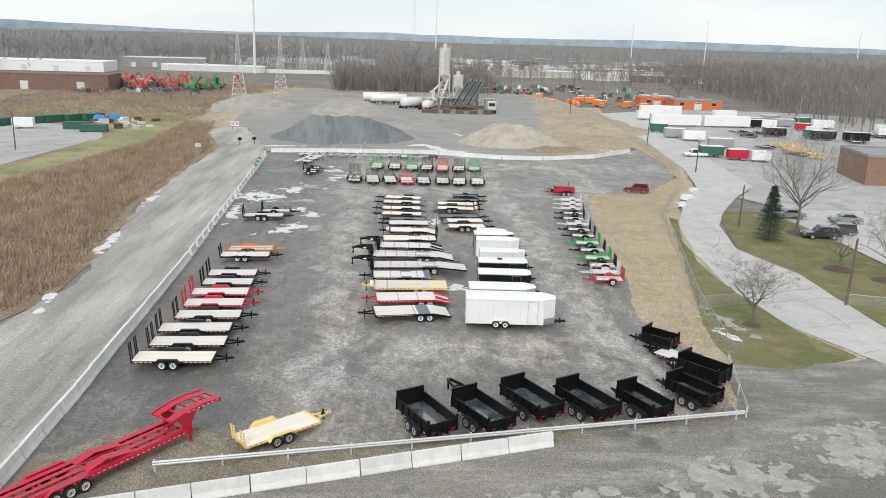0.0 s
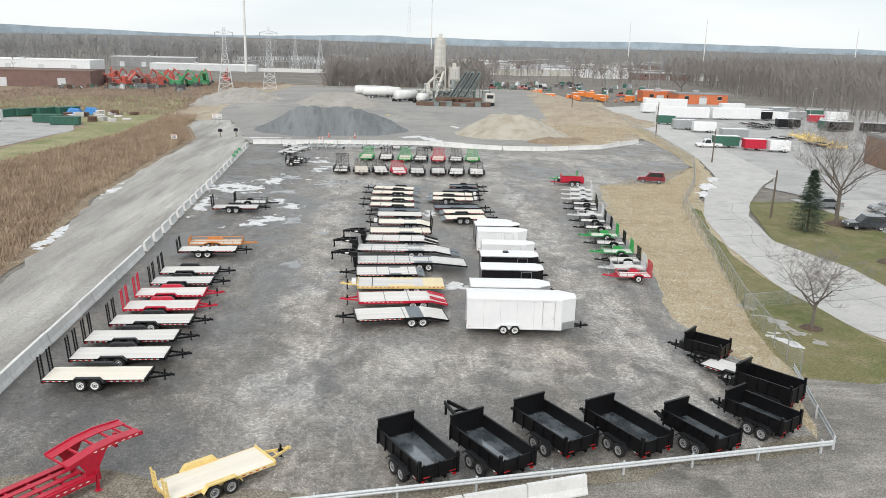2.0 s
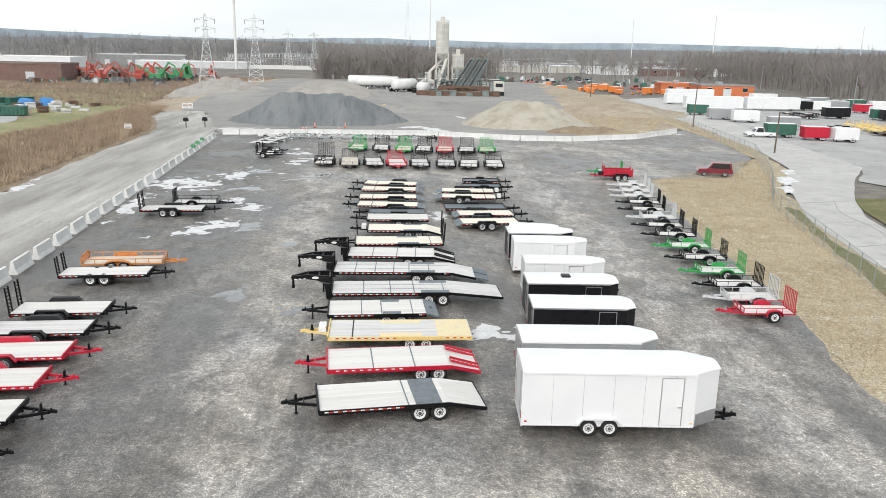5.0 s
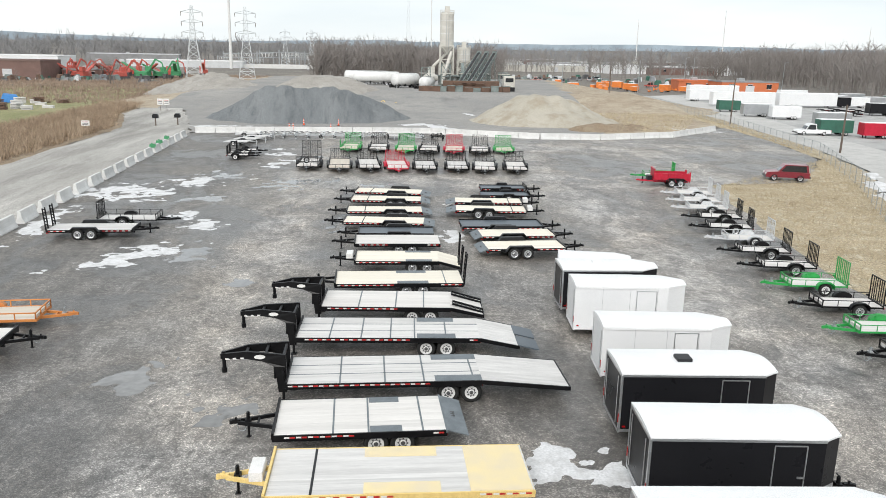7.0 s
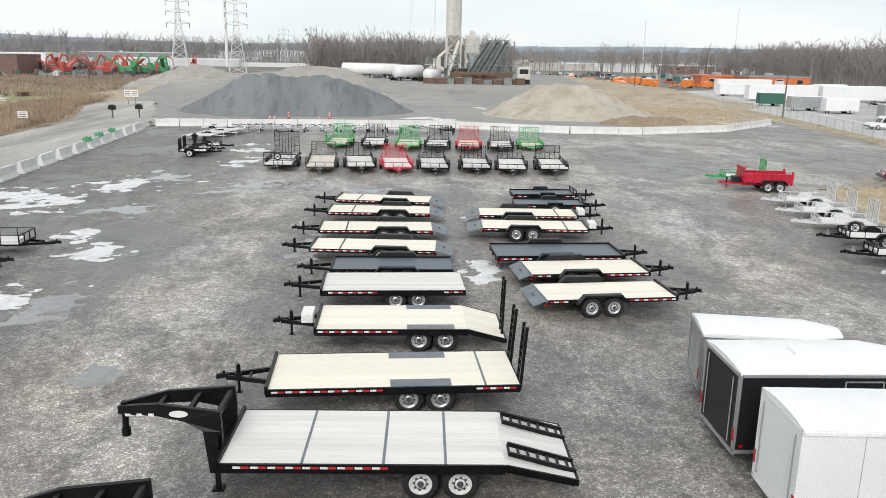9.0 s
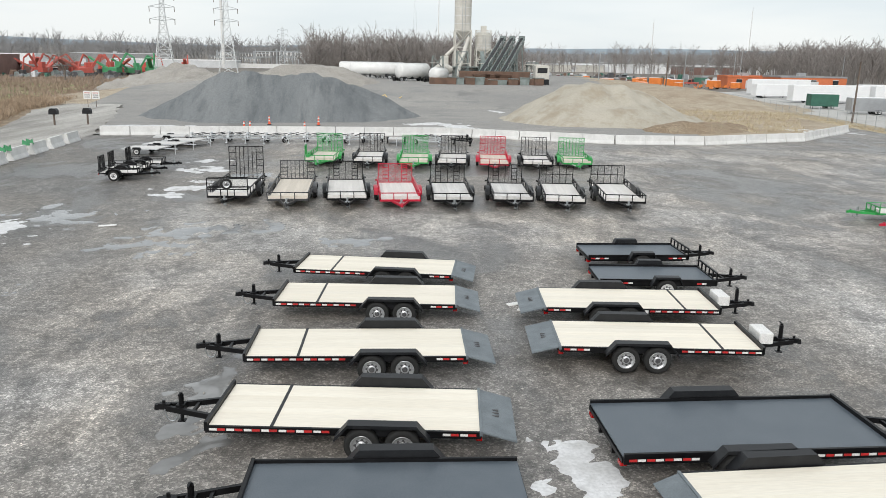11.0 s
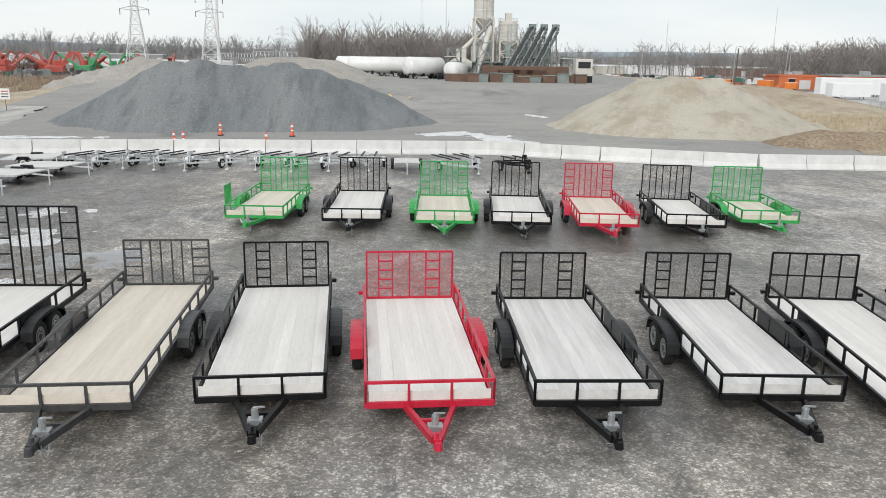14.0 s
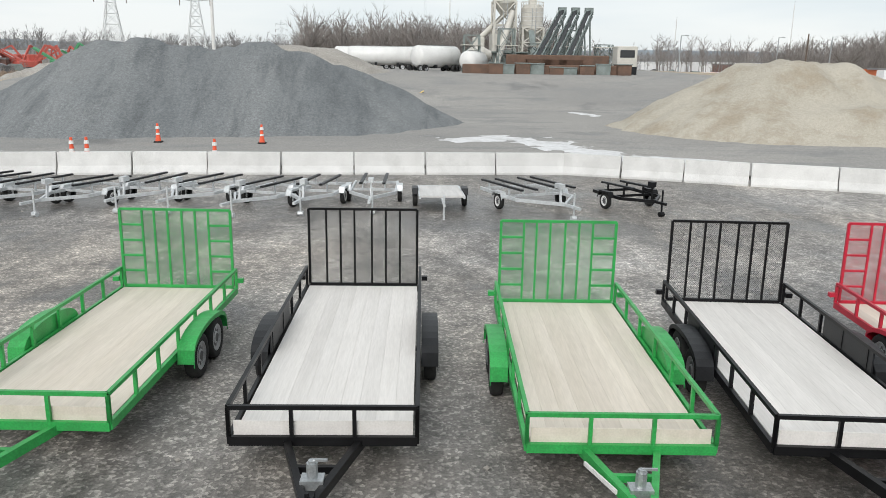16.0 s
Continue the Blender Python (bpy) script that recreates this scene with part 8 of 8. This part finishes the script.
wood("woods_yard", scatter(230, 60, 300, 470, 610, lambda x, y: noise.noise((x * 0.02, y * 0.02, 6)) > -0.1), 11, 19, "twigs", "scattered leafless trees behind the far yard", 11, 15, 9, 1.0)
wood("woods_far", scatter(3000, -1500, 1900, 1000, 2100), 13, 19, "ridge_woods_haze", "leafless forest on the distant rise", 7, 9, 5, 3.2)
wood("scrub_plant", scatter(60, -26, 60, 336, 352, lambda x, y: x < 0 or x > 50), 2.5, 6, "twigs", "low leafless scrub beside the plant", 8, 10, 6, 1.3)
wood("scrub_field", scatter(70, -140, -50, 280, 360), 1.5, 4.5, "twigs", "low leafless scrub in the field", 9, 10, 6, 1.4)


def blades(name, pts, hmin, hmax, w, material, label, per=4, lean=0.35, seed=1):
    """Thin upright blades in tufts, as one mesh."""
    r_ = np.random.RandomState(seed)
    P = np.repeat(np.array(pts), per, 0)
    n = len(P)
    off = r_.randn(n, 2) * 0.25
    a = r_.rand(n) * 6.283
    h = hmin + (hmax - hmin) * r_.rand(n)
    V = np.zeros((n, 3, 3))
    bx, by = P[:, 0] + off[:, 0], P[:, 1] + off[:, 1]
    dx, dy = np.cos(a) * w, np.sin(a) * w
    V[:, 0] = np.stack([bx - dx, by - dy, np.full(n, -0.05)], 1)
    V[:, 1] = np.stack([bx + dx, by + dy, np.full(n, -0.05)], 1)
    V[:, 2] = np.stack([bx + r_.randn(n) * lean * h, by + r_.randn(n) * lean * h, h], 1)
    return stuff_mesh(name, V.reshape(-1, 3), np.arange(3 * n).reshape(-1, 3), material, label, "grass")


def reedy(x, y):
    edge = np.interp(y, [30, 67, 78, 97, 114, 138, 183, 210, 248, 330], [-34, -34.5, -32.5, -34.5, -37.5, -38.5, -39.5, -47, -50, -48])
    back = np.interp(y, [30, 147, 186, 225, 265, 300, 400], [-80, -61, -55.5, -57, -60, -64, -130])
    return back < x < edge and noise.noise((x * 0.06, y * 0.06, 3)) > -0.45


blades("reeds", scatter(26000, -90, -32, 40, 235, reedy), 0.35, 1.25, 0.05, "reed", "dense dead golden-brown reeds", 4, 0.4, 1)
blades("field_grass", scatter(9000, -140, -48, 235, 430), 0.4, 1.0, 0.09, "field_brown", "dead brown grass on the far field", 4, 0.3, 2)
blades("verge_grass", scatter(9000, 25, 80, 62, 300, lambda x, y: np.interp(y, [62, 69, 82, 101, 131, 152, 195, 300], [26.5, 24.6, 27.6, 29.6, 36, 59, 65, 76]) < x < np.interp(y, [57, 72, 114, 142, 163, 213, 300], [28, 31.6, 43, 56, 63, 71, 79])), 0.06, 0.22, 0.03, "straw", "matted dead grass along the fence", 4, 0.9, 3)
blades("bank_grass", scatter(5000, 38, 79, 184, 320, lambda x, y: np.interp(y, [184, 215, 270, 330], [46, 47, 53, 62]) < x < np.interp(y, [184, 213, 320], [52, 66, 79])), 0.15, 0.5, 0.05, "straw", "dead grass on the bank", 4, 0.5, 4)
stones = []
r = random.Random(12)
g = Geo()
for _ in range(1600):
    x, y = r.uniform(-12, 24), r.uniform(100, 172)
    s = r.uniform(0.015, 0.05)
    p = Vector((x, y, s * 0.3))
    q = [p + Vector((math.cos(a) * s * r.uniform(0.7, 1.2), math.sin(a) * s * r.uniform(0.7, 1.2), 0)) for a in (0, 1.57, 3.14, 4.71)]
    k = len(g.v)
    g.v += [tuple(c) for c in q] + [tuple(p + Vector((0, 0, s * 0.7)))]
    g.f += [(k, k + 1, k + 4), (k + 1, k + 2, k + 4), (k + 2, k + 3, k + 4), (k + 3, k, k + 4)]
tagged(part("loose_stones", g, "limestone"), "loose pale stones scattered on the gravel", "stones", "", "stuff")


# ---------------------------------------------------------------- joints and cracks of the paved drive
def crack(points, w, label):
    g = Geo()
    for a, b in zip(points, points[1:]):
        g.beam((*a, 0.004), (*b, 0.004), w, 0.01)
    tagged(part("road_crack", g, "roof_grey"), label, "crack", "road cracks", "structure")


rk = random.Random(17)
for y0 in (60.0, 66.0, 73.0, 80.0, 88.0, 97.0, 106.0, 116.0):
    xa = np.interp(y0, [57, 66, 76, 92, 108, 121], [42, 38.2, 37.2, 39.1, 42.7, 48.2]) + 0.3
    xb = np.interp(y0, [57, 66, 84, 95, 109, 119], [50, 47, 48, 45.5, 49, 54]) - 0.3
    pts = [(xa + (xb - xa) * k / 9, y0 + 0.22 * (xb - xa) * k / 9 + rk.uniform(-0.25, 0.25)) for k in range(10)]
    crack(pts, 0.07, "tarred crack across the concrete drive")
crack([(43.5 + 0.6 * math.sin(k) + np.interp(66 + 2.6 * k, [66, 90, 120], [0, -1.5, 7.5]), 66 + 2.6 * k) for k in range(21)], 0.06, "tarred joint along the concrete drive")

# ---------------------------------------------------------------- more stock in the trailer yard
yard = [o for o in scene.objects if o.get("group") == "yard trailers" and o.parent is None]
rk = random.Random(41)
for i in range(9):
    src = yard[4 + i % 12]
    copy_thing(src, pose(116 + rk.uniform(0, 34), 216 + rk.uniform(0, 60), 0, 0, 0, rk.choice((172, 168, 5, 176)) + rk.uniform(-4, 4)))
for i in range(16):
    t = thing("lift_bundle", "bundle of yellow steel frames stored in the yard", "steel frames", pose(103 + 3.0 * (i // 8) + 0.6 * (i % 8) + rk.uniform(-0.4, 0.4), 184 + 3.4 * (i % 8) + rk.uniform(-1, 1), 0, 0, 0, rk.uniform(-20, 20)), "yellow bundles")
    part("frame", Geo().beam((-0.7, -0.7, 0), (-0.7, -0.7, 1.6), 0.12).beam((0.7, -0.7, 0), (0.7, -0.7, 1.6), 0.12).beam((-0.7, 0.7, 0), (0.7, 0.7, 1.5), 0.12).beam((-0.7, -0.7, 1.5), (0.7, 0.7, 1.5), 0.12), "yellow_paint", t)
    part("deck", Geo().cbox(-0.9, 0.9, -0.9, 0.9, 0.5, 0.75, 0.04), "yellow_paint", t)


# ---------------------------------------------------------------- horizon hills, distance haze painted into their colour
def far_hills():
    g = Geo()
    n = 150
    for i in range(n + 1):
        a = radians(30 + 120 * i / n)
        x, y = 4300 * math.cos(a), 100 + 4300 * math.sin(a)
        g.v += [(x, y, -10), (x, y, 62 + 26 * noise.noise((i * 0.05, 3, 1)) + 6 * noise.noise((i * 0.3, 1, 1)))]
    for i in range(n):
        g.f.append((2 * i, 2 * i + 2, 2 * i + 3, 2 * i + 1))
    tagged(part("backdrop", g, "ridge_haze"), "horizon hills with blue-grey haze put into their colour", "hills", "", "structure")


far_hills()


# ---------------------------------------------------------------- clutter round the batching plant
rk = random.Random(77)
for i in range(9):
    x, y = 15.5 + 2.1 * i + rk.uniform(-0.5, 0.5), 250.2 + rk.uniform(-0.6, 0.3)
    t = thing("steel_bin", "rusty steel feed bin in front of the plant", "bin", pose(x, y, rise(x, y) - 0.1, 0, 0, rk.uniform(-12, 12)), "feed bins")
    h = rk.uniform(0.8, 1.6)
    part("bin_body", Geo().hexa([(-0.9, -0.8, 0), (0.9, -0.8, 0), (0.9, 0.8, 0), (-0.9, 0.8, 0), (-0.95, -0.8, h), (0.95, -0.8, h), (0.95, 0.8, h), (-0.95, 0.8, h)]), ("rust", "plant_steel")[i % 2], t)
    part("bin_rim", Geo().beam((-1, -0.85, h), (1, -0.85, h), 0.12).beam((-1, 0.85, h), (1, 0.85, h), 0.12), "plant_steel", t)
for i in range(5):
    x, y = 14 + 5.2 * i, 268 + rk.uniform(-3, 3)
    t = thing("pipe_frame", "grey steel pipe frame at the plant", "frame", pose(x, y, rise(x, y) - 0.1), "pipe frames")
    part("frame_body", lattice(Geo(), 0, 0, 0, rk.uniform(4, 7), 1.3, 1.1, 2, 0.16), "plant_steel", t)
    part("platform", Geo().box(-1.6, 1.6, -1.6, 1.6, 3.9, 4.0), "metal_cream", t)
